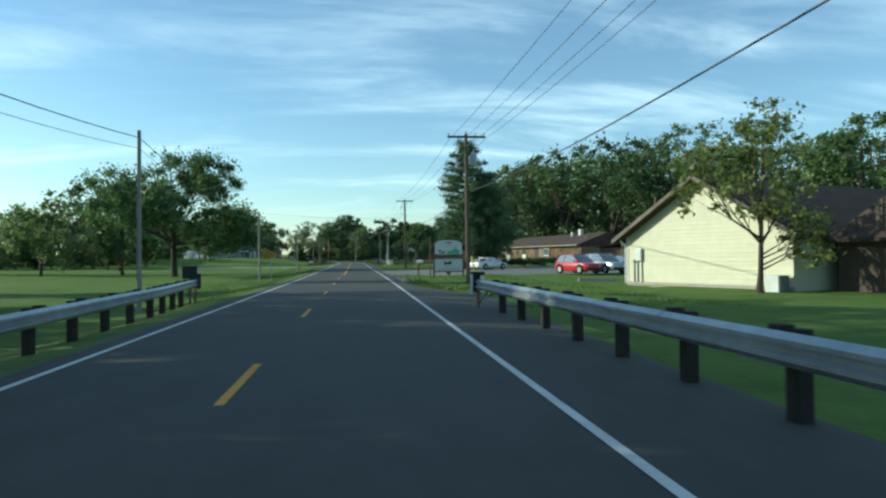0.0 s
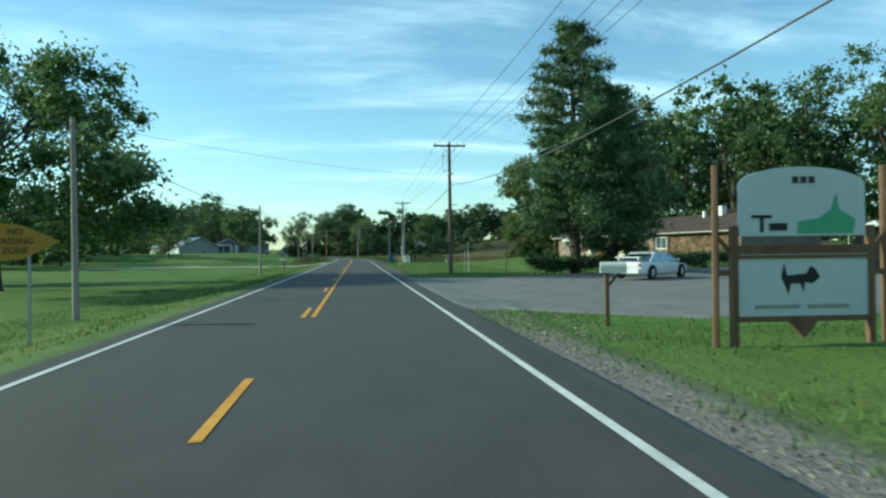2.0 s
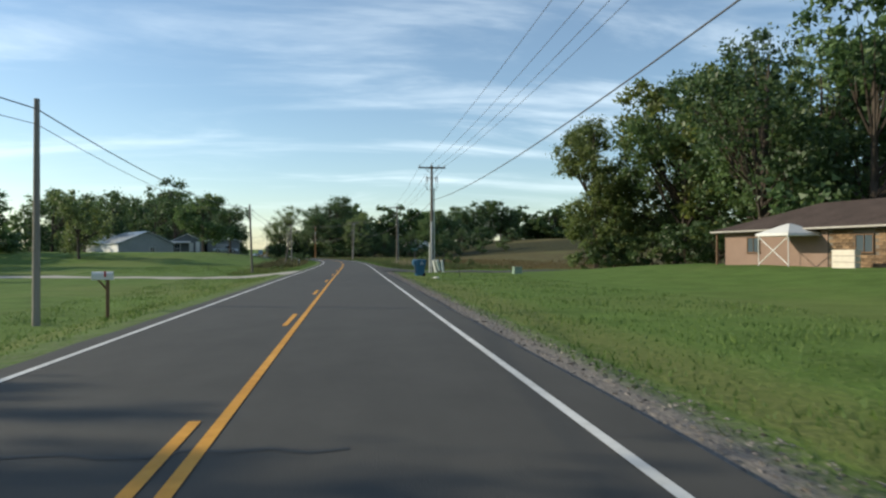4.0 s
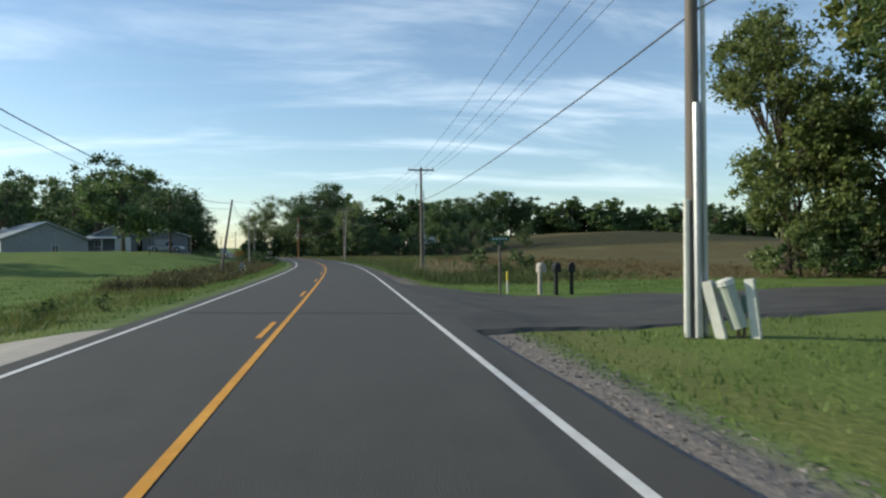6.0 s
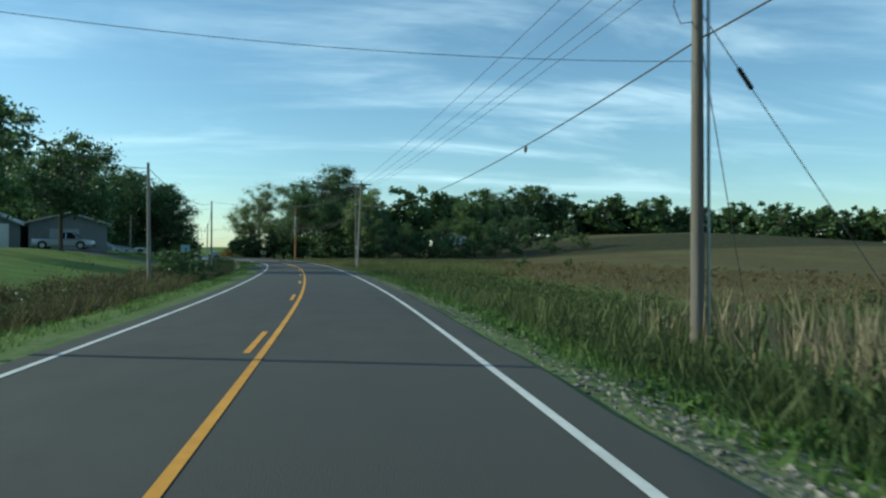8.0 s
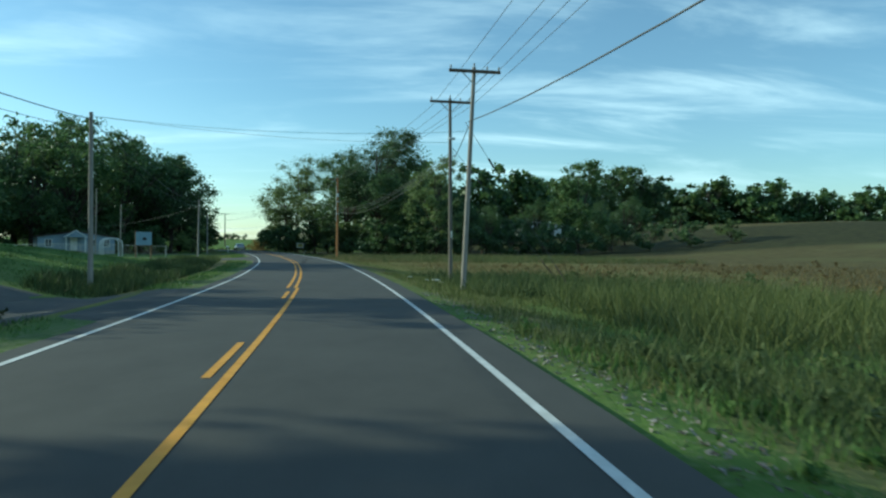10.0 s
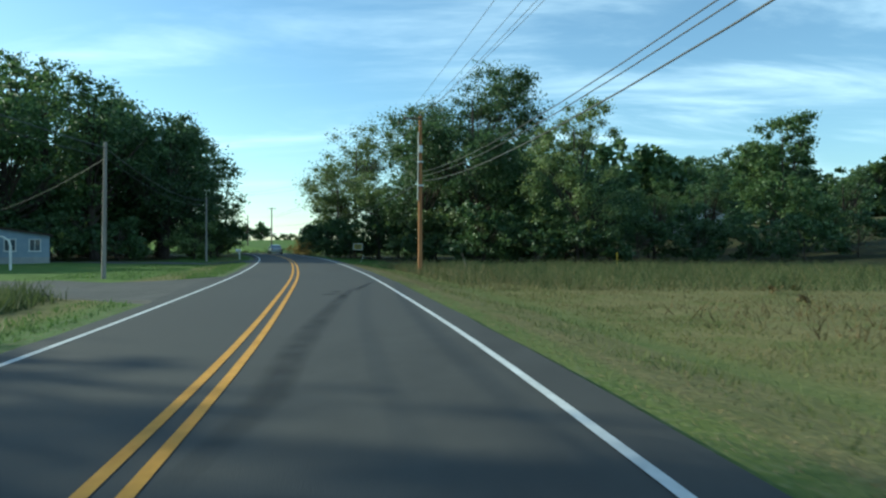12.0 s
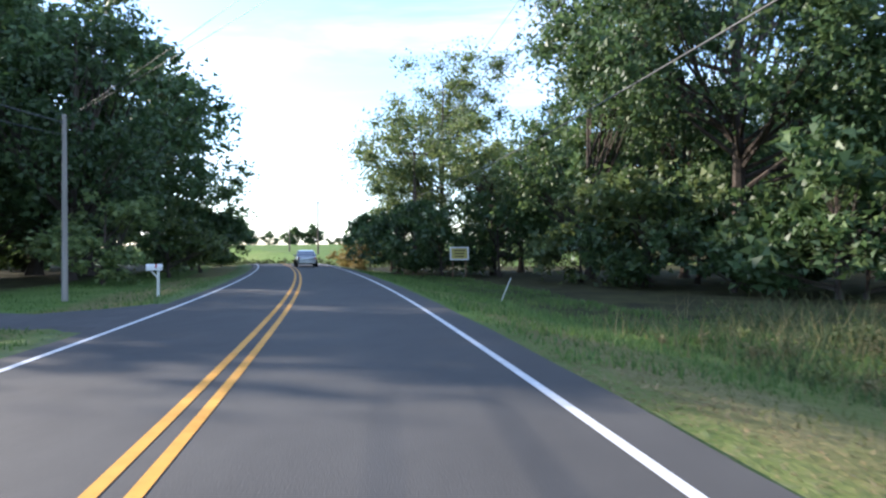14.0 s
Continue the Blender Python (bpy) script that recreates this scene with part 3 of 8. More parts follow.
    t.links.new(fine, bp.inputs["Height"]); t.links.new(bp.outputs[0], b.inputs["Normal"])
    return m


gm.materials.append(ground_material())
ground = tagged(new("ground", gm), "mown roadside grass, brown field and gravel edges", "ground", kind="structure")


def half_width(y):
    """The lanes narrow a little in the middle of the stretch."""
    return float(np.interp(y, [0, 130, 165, 270, 290, 340], [3.08, 3.05, 2.95, 2.95, 3.08, 3.16])) / 3.08


def strip(name, y0, y1, d0, d1, lift, material, step=2.0, thick=0.0, wob=0.0, seed=0):
    """A band of constant offset along the road."""
    rnd = random.Random(seed)
    n = max(2, int((y1 - y0) / step) + 1)
    b = Build()
    lower, upper = [], []
    for k in range(n):
        y = y0 + (y1 - y0) * k / (n - 1)
        q, c, z = float(across(y)), float(cx(y)), float(road_z(y)) + lift
        k2 = half_width(y)
        a, e = d0 * k2 + rnd.uniform(-wob, wob), d1 * k2 + rnd.uniform(-wob, wob)
        sl = float(slope(y)) * q
        p0, p1 = (c + a * q, y - a * sl, z), (c + e * q, y - e * sl, z)
        upper += [p0, p1]
        lower += [(p0[0] - (thick if thick else 0), p0[1], z - thick), (p1[0] + thick, p1[1], z - thick)]
    faces = [(2 * k, 2 * k + 1, 2 * k + 3, 2 * k + 2) for k in range(n - 1)]
    if thick:
        o = 2 * n
        faces += [(2 * k + 1, o + 2 * k + 1, o + 2 * k + 3, 2 * k + 3) for k in range(n - 1)] + [(o + 2 * k, 2 * k, 2 * k + 2, o + 2 * k + 2) for k in range(n - 1)]
        upper = upper + lower
    b.add(upper, faces)
    return b.mesh(name, material)


road = tagged(new("road", strip("road", -300, 900, -3.55, 3.70, 0.0, ASPHALT, 2.0, 0.16, 0.035, 4)), "worn dark grey asphalt two-lane road", "road", kind="structure")


def marking(name, mesh, label):
    ob = new(name, mesh)
    ob.parent = road
    return tagged(ob, label=label)


marking("edge_line", strip("edge_line", -200, 700, -3.15, -3.04, 0.007, WHITE_LINE), "thin white edge line")
marking("edge_line", strip("edge_line", -200, 700, 3.02, 3.13, 0.007, WHITE_LINE), "thin white edge line")
marking("centre_line", strip("centre_line", 66.5, 262, -0.18, -0.07, 0.007, YELLOW_LINE), "solid yellow centre line")
marking("centre_line", strip("centre_line", 262, 700, -0.27, -0.16, 0.007, YELLOW_LINE), "solid yellow centre line")
marking("centre_line", strip("centre_line", 262, 700, -0.54, -0.43, 0.007, YELLOW_LINE), "solid yellow centre line")
dashes = [77.1 - 10.65 * k for k in range(1, 14)] + [77.1 + 11.05 * k for k in range(6)] + [143.4 + 11.4 * k for k in range(11)]
for dash_y in dashes:
    marking("centre_dash", strip("centre_dash", dash_y, dash_y + 2.8, -0.42, -0.31, 0.007, YELLOW_LINE, 1.0), "yellow centre dash")
# cracks sealed with tar
for k, (y, d0, d1) in enumerate([(40.5, -3.3, 3.3), (101, -3.2, 1.0), (214, -3.3, 3.3), (262.5, -3.3, 3.4), (319, -3.4, 3.5)]):
    b = Build()
    rnd = random.Random(k)
    pts = [(d0 + (d1 - d0) * j / 14, y + rnd.uniform(-0.1, 0.1)) for j in range(15)]
    w = 0.035
    b.add([(float(cx(yy)) + dd, yy + s * w, 0.005) for dd, yy in pts for s in (-1, 1)], [(2 * j, 2 * j + 2, 2 * j + 3, 2 * j + 1) for j in range(14)])
    marking("sealed_crack", b.mesh("sealed_crack", TAR), "tar-sealed crack across the lanes")

# cast-shadow patches painted dark on the right-hand lane
SHADOW_PATCHES = [[(-16.15, 314.9), (-15.90, 311.5), (-15.68, 308.0), (-15.88, 307.2), (-16.12, 309.8), (-16.22, 313.1)],
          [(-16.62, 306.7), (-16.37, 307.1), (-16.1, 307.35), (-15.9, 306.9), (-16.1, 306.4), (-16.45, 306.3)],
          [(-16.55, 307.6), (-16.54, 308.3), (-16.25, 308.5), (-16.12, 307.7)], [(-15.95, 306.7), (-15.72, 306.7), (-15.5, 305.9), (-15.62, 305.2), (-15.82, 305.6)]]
for corners in SHADOW_PATCHES:
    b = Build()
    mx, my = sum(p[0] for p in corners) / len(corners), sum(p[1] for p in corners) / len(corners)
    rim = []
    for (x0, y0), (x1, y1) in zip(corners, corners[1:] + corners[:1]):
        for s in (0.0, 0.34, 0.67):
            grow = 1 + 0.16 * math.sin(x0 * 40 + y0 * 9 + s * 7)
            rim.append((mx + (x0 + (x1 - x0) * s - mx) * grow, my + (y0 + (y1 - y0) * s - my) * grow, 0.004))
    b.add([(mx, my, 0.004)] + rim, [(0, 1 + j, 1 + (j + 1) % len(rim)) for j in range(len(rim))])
    me = b.mesh("oil_stain", DARK_FILM)
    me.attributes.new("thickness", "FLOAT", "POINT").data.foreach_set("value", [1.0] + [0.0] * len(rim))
    marking("oil_stain", me, "faint shadow patch painted on the lane")
# dark curved streak, fading out towards its edges and ends
STREAK_PATH = [(-13.4, 290.0, 0.3), (-13.65, 292.8, 0.5), (-14.08, 294.9, 0.55), (-14.57, 297.8, 0.6), (-15.06, 301.2, 0.55), (-15.5, 304.4, 0.5), (-15.85, 307.2, 0.4), (-16.3, 310.5, 0.2)]
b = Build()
b.add([(x + q * w * 0.5, y, 0.004) for x, y, w in STREAK_PATH for q in (-1, -0.25, 0.35, 1)], [(4 * j + i, 4 * j + i + 1, 4 * j + i + 5, 4 * j + i + 4) for j in range(len(STREAK_PATH) - 1) for i in range(3)])
me = b.mesh("tyre_smear", DARK_FILM)
me.attributes.new("thickness", "FLOAT", "POINT").data.foreach_set("value", [v * (0 < j < len(STREAK_PATH) - 1) for j in range(len(STREAK_PATH)) for v in (0.0, 0.55, 0.48, 0.0)])
marking("tyre_smear", me, "dark soft-edged streak along the lane")


def drape(name, corners, material, lift=0.03, nx=14, ny=10, label="", kind="structure", edge=0.14):
    """A paved patch laid over the ground between four corners; its ragged rim dips under the grass."""
    p = [Vector((*c, 0)) for c in corners]
    rnd = random.Random(name + str(corners[0]))
    b = Build()
    wide, deep = (p[1] - p[0]).length, (p[3] - p[0]).length
    us = [0.0] + [min(0.4, 0.45 / wide) + (1 - 2 * min(0.4, 0.45 / wide)) * i / nx for i in range(nx + 1)] + [1.0]
    vs = [0.0] + [min(0.4, 0.45 / deep) + (1 - 2 * min(0.4, 0.45 / deep)) * j / ny for j in range(ny + 1)] + [1.0]
    mx, my = len(us), len(vs)
    top = []
    for j, v in enumerate(vs):
        for i, u in enumerate(us):
            q = (p[0] * (1 - u) + p[1] * u) * (1 - v) + (p[3] * (1 - u) + p[2] * u) * v
            rim = i in (0, mx - 1) or j in (0, my - 1)
            if rim or i in (1, mx - 2) or j in (1, my - 2):
                q += Vector((rnd.uniform(-edge, edge), rnd.uniform(-edge, edge), 0))
            off = abs((q.x - float(cx(q.y))) * float(across(q.y)))
            flush = 1 - float(sm(3.7, 5.2, off))          # meets the road without a step
            top.append((q.x, q.y, (gz(q.x, q.y) + lift) * (1 - flush) - 0.012 * flush - (lift + 0.05 if rim else 0.0)))
    b.add(top, [(j * mx + i, j * mx + i + 1, (j + 1) * mx + i + 1, (j + 1) * mx + i) for j in range(my - 1) for i in range(mx - 1)])
    return tagged(new(name, b.mesh(name, material)), label, "pavement", kind=kind)


PAVED = [[(3.4, 69.5), (9.5, 65.2), (9.5, 90.6), (2.9, 91.6)], [(8.2, 66.0), (52, 61), (52, 113), (8.2, 90.9)],
         [(0.9, 154.6), (9.0, 158.2), (9.0, 168.2), (0.4, 175.2)], [(7.8, 157.8), (36, 168.5), (36, 178), (7.8, 169.0)],
         [(-4.1, 158.6), (-4.1, 149.4), (-9.8, 149.4), (-9.8, 152.2)], [(-8.8, 152.6), (-8.8, 149.4), (-40, 153.5), (-40, 158)]]
PAVED += [[(-18.9, 303.0), (-23.5, 318.8), (-28.6, 315.8), (-26.6, 307.4)], [(-31.2, 345.8), (-33.6, 353.2), (-38.7, 351.6), (-36.2, 348.2)], [(-35.2, 347.7), (-37.7, 351.9), (-70, 362), (-70, 357)],
         [(-9.8, 252), (-11.5, 262), (-33, 268), (-33, 263)], [(-25.6, 307.0), (-27.6, 316.1), (-62, 325), (-62, 319)],
         [(3.4, 27.6), (7.4, 27.6), (7.0, 31.8), (3.4, 48.0)], [(4.2, -60), (6.9, -60), (6.6, 28.4), (3.4, 28.4)]]
drape("parking_lot", PAVED[0], LOT, 0.06, 14, 18, label="pale worn asphalt apron joining the road")
drape("parking_lot", PAVED[1], LOT, 0.065, 28, 26, label="pale worn asphalt parking lot")
drape("shoulder", PAVED[11], ASPHALT, 0.035, 8, 12, label="asphalt shoulder tapering into the grass")
drape("shoulder", PAVED[12], ASPHALT, 0.03, 4, 40, label="asphalt shoulder under the guard rail")
drape("side_road", PAVED[2], SIDE_ASPHALT, 0.07, 14, 24, label="patched asphalt mouth of a side road")
drape("side_road", PAVED[3], SIDE_ASPHALT, 0.075, 24, 10, label="patched asphalt side road joining the highway")
drape("driveway", PAVED[4], CONCRETE, 0.04, 10, 8, label="pale concrete mouth of a driveway")
drape("driveway", PAVED[5], CONCRETE, 0.044, 4, 18, label="pale concrete driveway")
drape("driveway", PAVED[6], DRIVE, 0.03, 12, 6, label="grey gravel mouth of a driveway")
drape("driveway", PAVED[10], DRIVE, 0.034, 8, 20, label="grey gravel driveway")
drape("driveway", PAVED[7], DRIVE, 0.03, 8, 6, label="grey gravel mouth of a driveway")
drape("driveway", PAVED[8], DRIVE, 0.034, 6, 18, label="grey gravel driveway")
drape("driveway", PAVED[9], DRIVE, 0.03, 8, 14, label="grey gravel driveway")


def paved(x, y):
    """True where a paved patch covers the point (numpy arrays)."""
    hit = np.zeros(np.shape(x), bool)
    for quad in PAVED:
        inside = np.ones(np.shape(x), bool)
        sgn = 0
        for k in range(4):
            (x0, y0), (x1, y1) = quad[k], quad[(k + 1) % 4]
            cr = (x1 - x0) * (np.asarray(y) - y0) - (y1 - y0) * (np.asarray(x) - x0)
            if sgn == 0:
                mx, my = sum(q[0] for q in quad) / 4, sum(q[1] for q in quad) / 4
            ref = (x1 - x0) * (my - y0) - (y1 - y0) * (mx - x0)
            inside &= cr * ref > 0
        hit |= inside
    return hit

# ---- trees ----
def leaf_cloud(rng, centres, radii, per, size, flat=0.75, droop=0.0, width=1.0):
    """Leaves round the clump centres, as small three-cornered blades: (n*3, 3) corners."""
    k = len(centres)
    c = np.repeat(centres, per, 0)
    r = np.repeat(radii, per)
    u = rng.normal(size=(k * per, 3))
    u /= np.linalg.norm(u, axis=1, keepdims=True)
    dist = r * np.minimum(np.abs(rng.normal(size=k * per)) * 0.60, 1.02)
    p = c + u * dist[:, None] * np.array([1, 1, flat])
    p[:, 2] -= droop * dist
    ax = rng.normal(size=(k * per, 3)) + u * 0.6
    ax /= np.linalg.norm(ax, axis=1, keepdims=True)
    bx = np.cross(ax, rng.normal(size=(k * per, 3)))
    bx /= np.linalg.norm(bx, axis=1, keepdims=True)
    s = size * (0.6 + 0.8 * rng.random(k * per))[:, None]
    return np.stack([p - ax * s * 0.5 - bx * s * 0.3 * width, p + bx * s * 0.42 * width - ax * s * 0.1, p + ax * s * 0.62], 1).reshape(-1, 3)


def broadleaf(seed, height, spread, bole, leaves, size, leaf_mat, clumps=60, girth=None, fill=0.5, name="tree", squash=1.0, lumps=18, tuft=1.0, full=0.55):
    """A broad-leaved tree at the origin: tapered trunk with limbs, and a lumpy crown of leaf clumps with gaps."""
    rng = np.random.default_rng(seed)
    rnd = random.Random(seed)
    girth = girth or height * 0.022
    base_z = bole * height
    mid = (height + base_z) / 2
    half = (height - base_z) / 2
    # the crown's lumps: a few big boughs, each with clumps
    boughs = []
    for k in range(lumps):
        a = 2 * math.pi * (k * 0.382 + rnd.uniform(-0.08, 0.08))
        e = -0.8 + 1.7 * ((k * 0.618) % 1.0)
        rr = (math.sqrt(max(0.0, 1 - e ** 2.2)) if e > 0 else 1 - 0.22 * abs(e) ** 2) * rnd.uniform(full, 0.30 + full)
        boughs.append((spread * rr * math.cos(a), spread * rr * math.sin(a) * squash, mid + half * e * 0.82, rnd.uniform(0.26, 0.42)))
    boughs.append((rnd.uniform(-0.1, 0.1) * spread, rnd.uniform(-0.1, 0.1) * spread, height - half * 0.42, 0.42))
    cs, rs = [], []
    for k in range(clumps):
        bx, by, bz, br = boughs[k % len(boughs)]
        d = rng.normal(size=3)
        d /= np.linalg.norm(d)
        q = rng.random() ** 0.5 * fill + (1 - fill) * 0.9
        cs.append((bx + d[0] * br * spread * q, by + d[1] * br * spread * q, max(base_z * 0.8, min(height - 0.3, bz + d[2] * br * half * 1.25 * q))))
        rs.append(spread * rnd.uniform(0.13, 0.30) * tuft)
    cs, rs = np.array(cs), np.array(rs)
    tree = thing(name, (0, 0, 0), "", "tree")
    w = Build()
    lean = (rnd.uniform(-0.03, 0.03) * height, rnd.uniform(-0.03, 0.03) * height)
    w.tube([(0, 0, -0.3), (0, 0, 0.25), (lean[0] * 0.3, lean[1] * 0.3, base_z), (lean[0], lean[1], mid), (lean[0] * 1.4, lean[1] * 1.4, mid + half * 0.6)],
           [girth * 1.7, girth * 1.15, girth * 0.85, girth * 0.5, girth * 0.15], 8)
    for bx, by, bz, br in boughs:
        z0 = base_z * rnd.uniform(0.75, 1.0) + max(0, bz - base_z) * rnd.uniform(0.25, 0.62)
        f = (z0 - base_z) / max(0.1, mid - base_z)
        x0, y0 = lean[0] * min(1, max(0.2, f)), lean[1] * min(1, max(0.2, f))
        m1 = (x0 + (bx - x0) * 0.45, y0 + (by - y0) * 0.45, z0 + (bz - z0) * 0.35)
        w.tube([(x0, y0, z0), m1, (bx, by, bz)], [girth * 0.34, girth * 0.21, girth * 0.06], 5)
        for j in range(3):
            i = rnd.randrange(len(cs))
            near = min(range(len(cs)), key=lambda n: (cs[n][0] - bx) ** 2 + (cs[n][1] - by) ** 2 + (cs[n][2] - bz) ** 2 + rnd.uniform(0, spread * spread * 0.3))
            w.tube([m1, tuple(cs[near])], [girth * 0.17, girth * 0.03], 3)
    part("trunk", w, BARK, tree, smooth=True)
    v = leaf_cloud(rng, cs, rs, max(4, leaves // clumps), size)
    part("crown", soup("crown", v, 3, leaf_mat), None, tree)
    return tree


def pine(seed, height, spread, leaves, size, name="pine_tree", low=0.20):
    """A full, ragged pine: upright trunk, tiers of drooping boughs with needle sprays."""
    rng = np.random.default_rng(seed)
    rnd = random.Random(seed)
    tree = thing(name, (0, 0, 0), "", "tree")
    g = height * 0.022
    w = Build().tube([(0, 0, -0.3), (0, 0, 0.25), (0.10, 0.05, 1.6), (0.02, -0.04, 3.2), (0.05, 0, height * 0.5), (0, 0.05, height)], [g * 1.5, g * 1.05, g * 0.92, g * 0.85, g * 0.6, g * 0.08], 9)
    cs, rs = [], []
    z = height * low
    while z < height * 0.99:
        f = (z - height * low) / (height * (1 - low))
        reach = spread * (0.72 + 0.45 * f if f < 0.3 else 1.10 * (1 - f) ** 0.62 + 0.02) * rnd.uniform(0.62, 1.18)
        n = 6 if f < 0.75 else 4
        a0 = rnd.uniform(0, 6.28)
        for k in range(n):
            a = a0 + 2 * math.pi * k / n + rnd.uniform(-0.3, 0.3)
            rr = reach * rnd.uniform(0.7, 1.1)
            tip = (rr * math.cos(a), rr * math.sin(a), z + rr * rnd.uniform(0.0, 0.25))
            w.tube([(0, 0, z), tip], [g * 0.22 * (1 - f * 0.7), g * 0.04], 4)
            for s in (0.4, 0.68, 0.95):
                cs.append((tip[0] * s + rnd.uniform(-0.2, 0.2), tip[1] * s + rnd.uniform(-0.2, 0.2), z + (tip[2] - z) * s))
                rs.append(spread * rnd.uniform(0.12, 0.25) * (1.1 - 0.45 * f))
        z += height * 0.042
    for k in range(9):
        a, zz = rnd.uniform(0, 6.28), height * rnd.uniform(0.07, low)
        w.tube([(0, 0, zz), (rnd.uniform(0.5, 1.3) * math.cos(a), rnd.uniform(0.5, 1.3) * math.sin(a), zz + rnd.uniform(-0.2, 0.3))], [0.05, 0.015], 4)
    part("trunk", w, BARK, tree, smooth=True)
    v = leaf_cloud(rng, np.array(cs), np.array(rs), max(4, leaves // len(cs)), size, 0.7, -0.15, 0.42)
    part("crown", soup("crown", v, 3, LEAF_PINE), None, tree)
    return tree


def plant(proto, x, y, scale, rz, label, group="", sx=1.0):
    """Sets a copy of a tree on the ground."""
    own = proto.scale
    ob = copy_thing(proto, pose(x, y, gz(x, y) - 0.05, 0, 0, rz) @ Matrix.Diagonal((scale * sx / own.x, scale * sx / own.y, scale / own.z, 1)))
    return tagged(ob, label, "tree", group)


def place_at(ob, x, y, rz, label, group=""):
    ob.matrix_world = pose(x, y, gz(x, y) - 0.05, 0, 0, rz)
    return tagged(ob, label, "tree", group)


# single trees that stand out
oak = place_at(broadleaf(3, 15.4, 11.0, 0.20, 48000, 0.33, LEAF_OAK, 190, 0.36, name="oak_tree", fill=0.4, lumps=22, tuft=0.72), -22.3, 96.6, 20, "large spreading dark green oak on the mown lawn")
pine_a = place_at(pine(5, 16.5, 5.1, 62000, 0.28, low=0.17), 14.5, 94.4, 0, "tall dense green pine beside the parking lot")
pine_b = place_at(pine(8, 12.6, 4.9, 38000, 0.31, low=0.13), 17.6, 95.6, 60, "dense green pine behind a taller pine")
sapling = place_at(broadleaf(11, 8.2, 3.0, 0.10, 4200, 0.19, LEAF_AUTUMN, 95, 0.13, name="small_tree", fill=0.8), 18.0, 33.0, 0, "thin small tree with yellowing leaves by a cream wall")
great = place_at(broadleaf(21, 24.2, 9.7, 0.19, 62000, 0.30, LEAF_DARK, 300, 0.45, name="tree", lumps=34, tuft=1.05, full=0.70), -13.0, 374.4, 0, "very tall dark green broadleaf tree above the thicket")
light_a = place_at(broadleaf(23, 22.8, 9.4, 0.10, 30000, 0.29, LEAF_LIGHT, 150, 0.30, name="tree", fill=0.35), -34.0, 402.5, 0, "airy pale green tree with turning leaves by the curve")
light_b = place_at(broadleaf(24, 17.8, 5.3, 0.16, 20000, 0.25, LEAF_LIGHT, 130, 0.28, name="tree", fill=0.35), -2.0, 361, 0, "airy pale green tree beside a taller dark tree")
tall_c = place_at(broadleaf(27, 19.8, 6.0, 0.08, 18000, 0.40, LEAF_OAK, 140, 0.25, name="tree"), 28.3, 383, 0, "narrow tall green tree at the field's edge")
yard_tree = place_at(broadleaf(31, 12.2, 5.6, 0.16, 15000, 0.36, LEAF_OAK, 120, 0.28, name="tree"), -33.2, 245.6, 0, "round green yard tree beside a grey barn")
yard_tree_low = place_at(broadleaf(32, 10.6, 5.2, 0.26, 10000, 0.30, LEAF_DARK, 110, 0.2, name="tree"), -30.2, 259.0, 0, "low spreading dark tree before a shaded garage")

lead = place_at(broadleaf(71, 23.6, 7.0, 0.30, 20000, 0.34, LEAF_OLIVE, 150, 0.42, name="tree", fill=0.45), 34.6, 195.5, 40, "tall olive green tree leaning over a low bushy one")
lead_low = place_at(broadleaf(72, 12.0, 5.0, 0.0, 12000, 0.32, LEAF_OLIVE, 110, 0.2, name="tree", lumps=22), 33.0, 191.5, 10, "low bushy yellowish green tree at the wood's corner")
lead_mid = place_at(broadleaf(73, 16.5, 4.6, 0.05, 11000, 0.34, LEAF_OLIVE, 100, 0.25, name="tree"), 36.6, 193.5, 75, "dense green tree behind a low bushy one")

# kinds for the woods
KIND = [broadleaf(41, 16, 6.2, 0.06, 6800, 0.45, LEAF_DARK, 120, name="tree"), broadleaf(42, 17, 5.6, 0.05, 6800, 0.45, LEAF_OAK, 120, name="tree"),
        broadleaf(43, 15, 6.6, 0.05, 6800, 0.45, LEAF_LIGHT, 120, name="tree"), broadleaf(44, 16, 5.2, 0.12, 9000, 0.40, LEAF_AUTUMN, 130, name="tree", fill=0.35),
        broadleaf(45, 17, 7.0, 0.04, 7000, 0.50, LEAF_DARK, 130, name="tree"),
        broadleaf(46, 16, 6.0, 0.05, 13000, 0.29, LEAF_DARK, 190, name="tree", lumps=24), broadleaf(47, 17, 5.8, 0.05, 13000, 0.29, LEAF_OAK, 190, name="tree", lumps=24),
        broadleaf(48, 16, 6.0, 0.05, 13000, 0.29, LEAF_LIGHT, 190, name="tree", lumps=24)]


def crown_top(tree):
    mesh = [c for c in tree.children if c.name.startswith("crown")][0].data
    co = np.empty(len(mesh.vertices) * 3, np.float32)
    mesh.vertices.foreach_get("co", co)
    return float(np.percentile(co[2::3], 99.8))


KIND_H = [crown_top(k) for k in KIND]
FAR = [broadleaf(51, 15, 6.2, 0.0, 2200, 1.05, LEAF_DARK, 80, name="tree"), broadleaf(52, 15, 6.6, 0.0, 2200, 1.05, LEAF_OAK, 80, name="tree"), broadleaf(53, 15, 7.4, 0.0, 1200, 1.35, LEAF_DARK, 60, name="tree")]
FAR_H = crown_top(FAR[0])
SHRUB = broadleaf(61, 4.0, 2.4, 0.0, 3400, 0.24, LEAF_DARK, 70, 0.07, name="shrub")
SHRUB_L = broadleaf(62, 4.0, 2.3, 0.0, 3400, 0.24, LEAF_LIGHT, 70, 0.07, name="shrub")
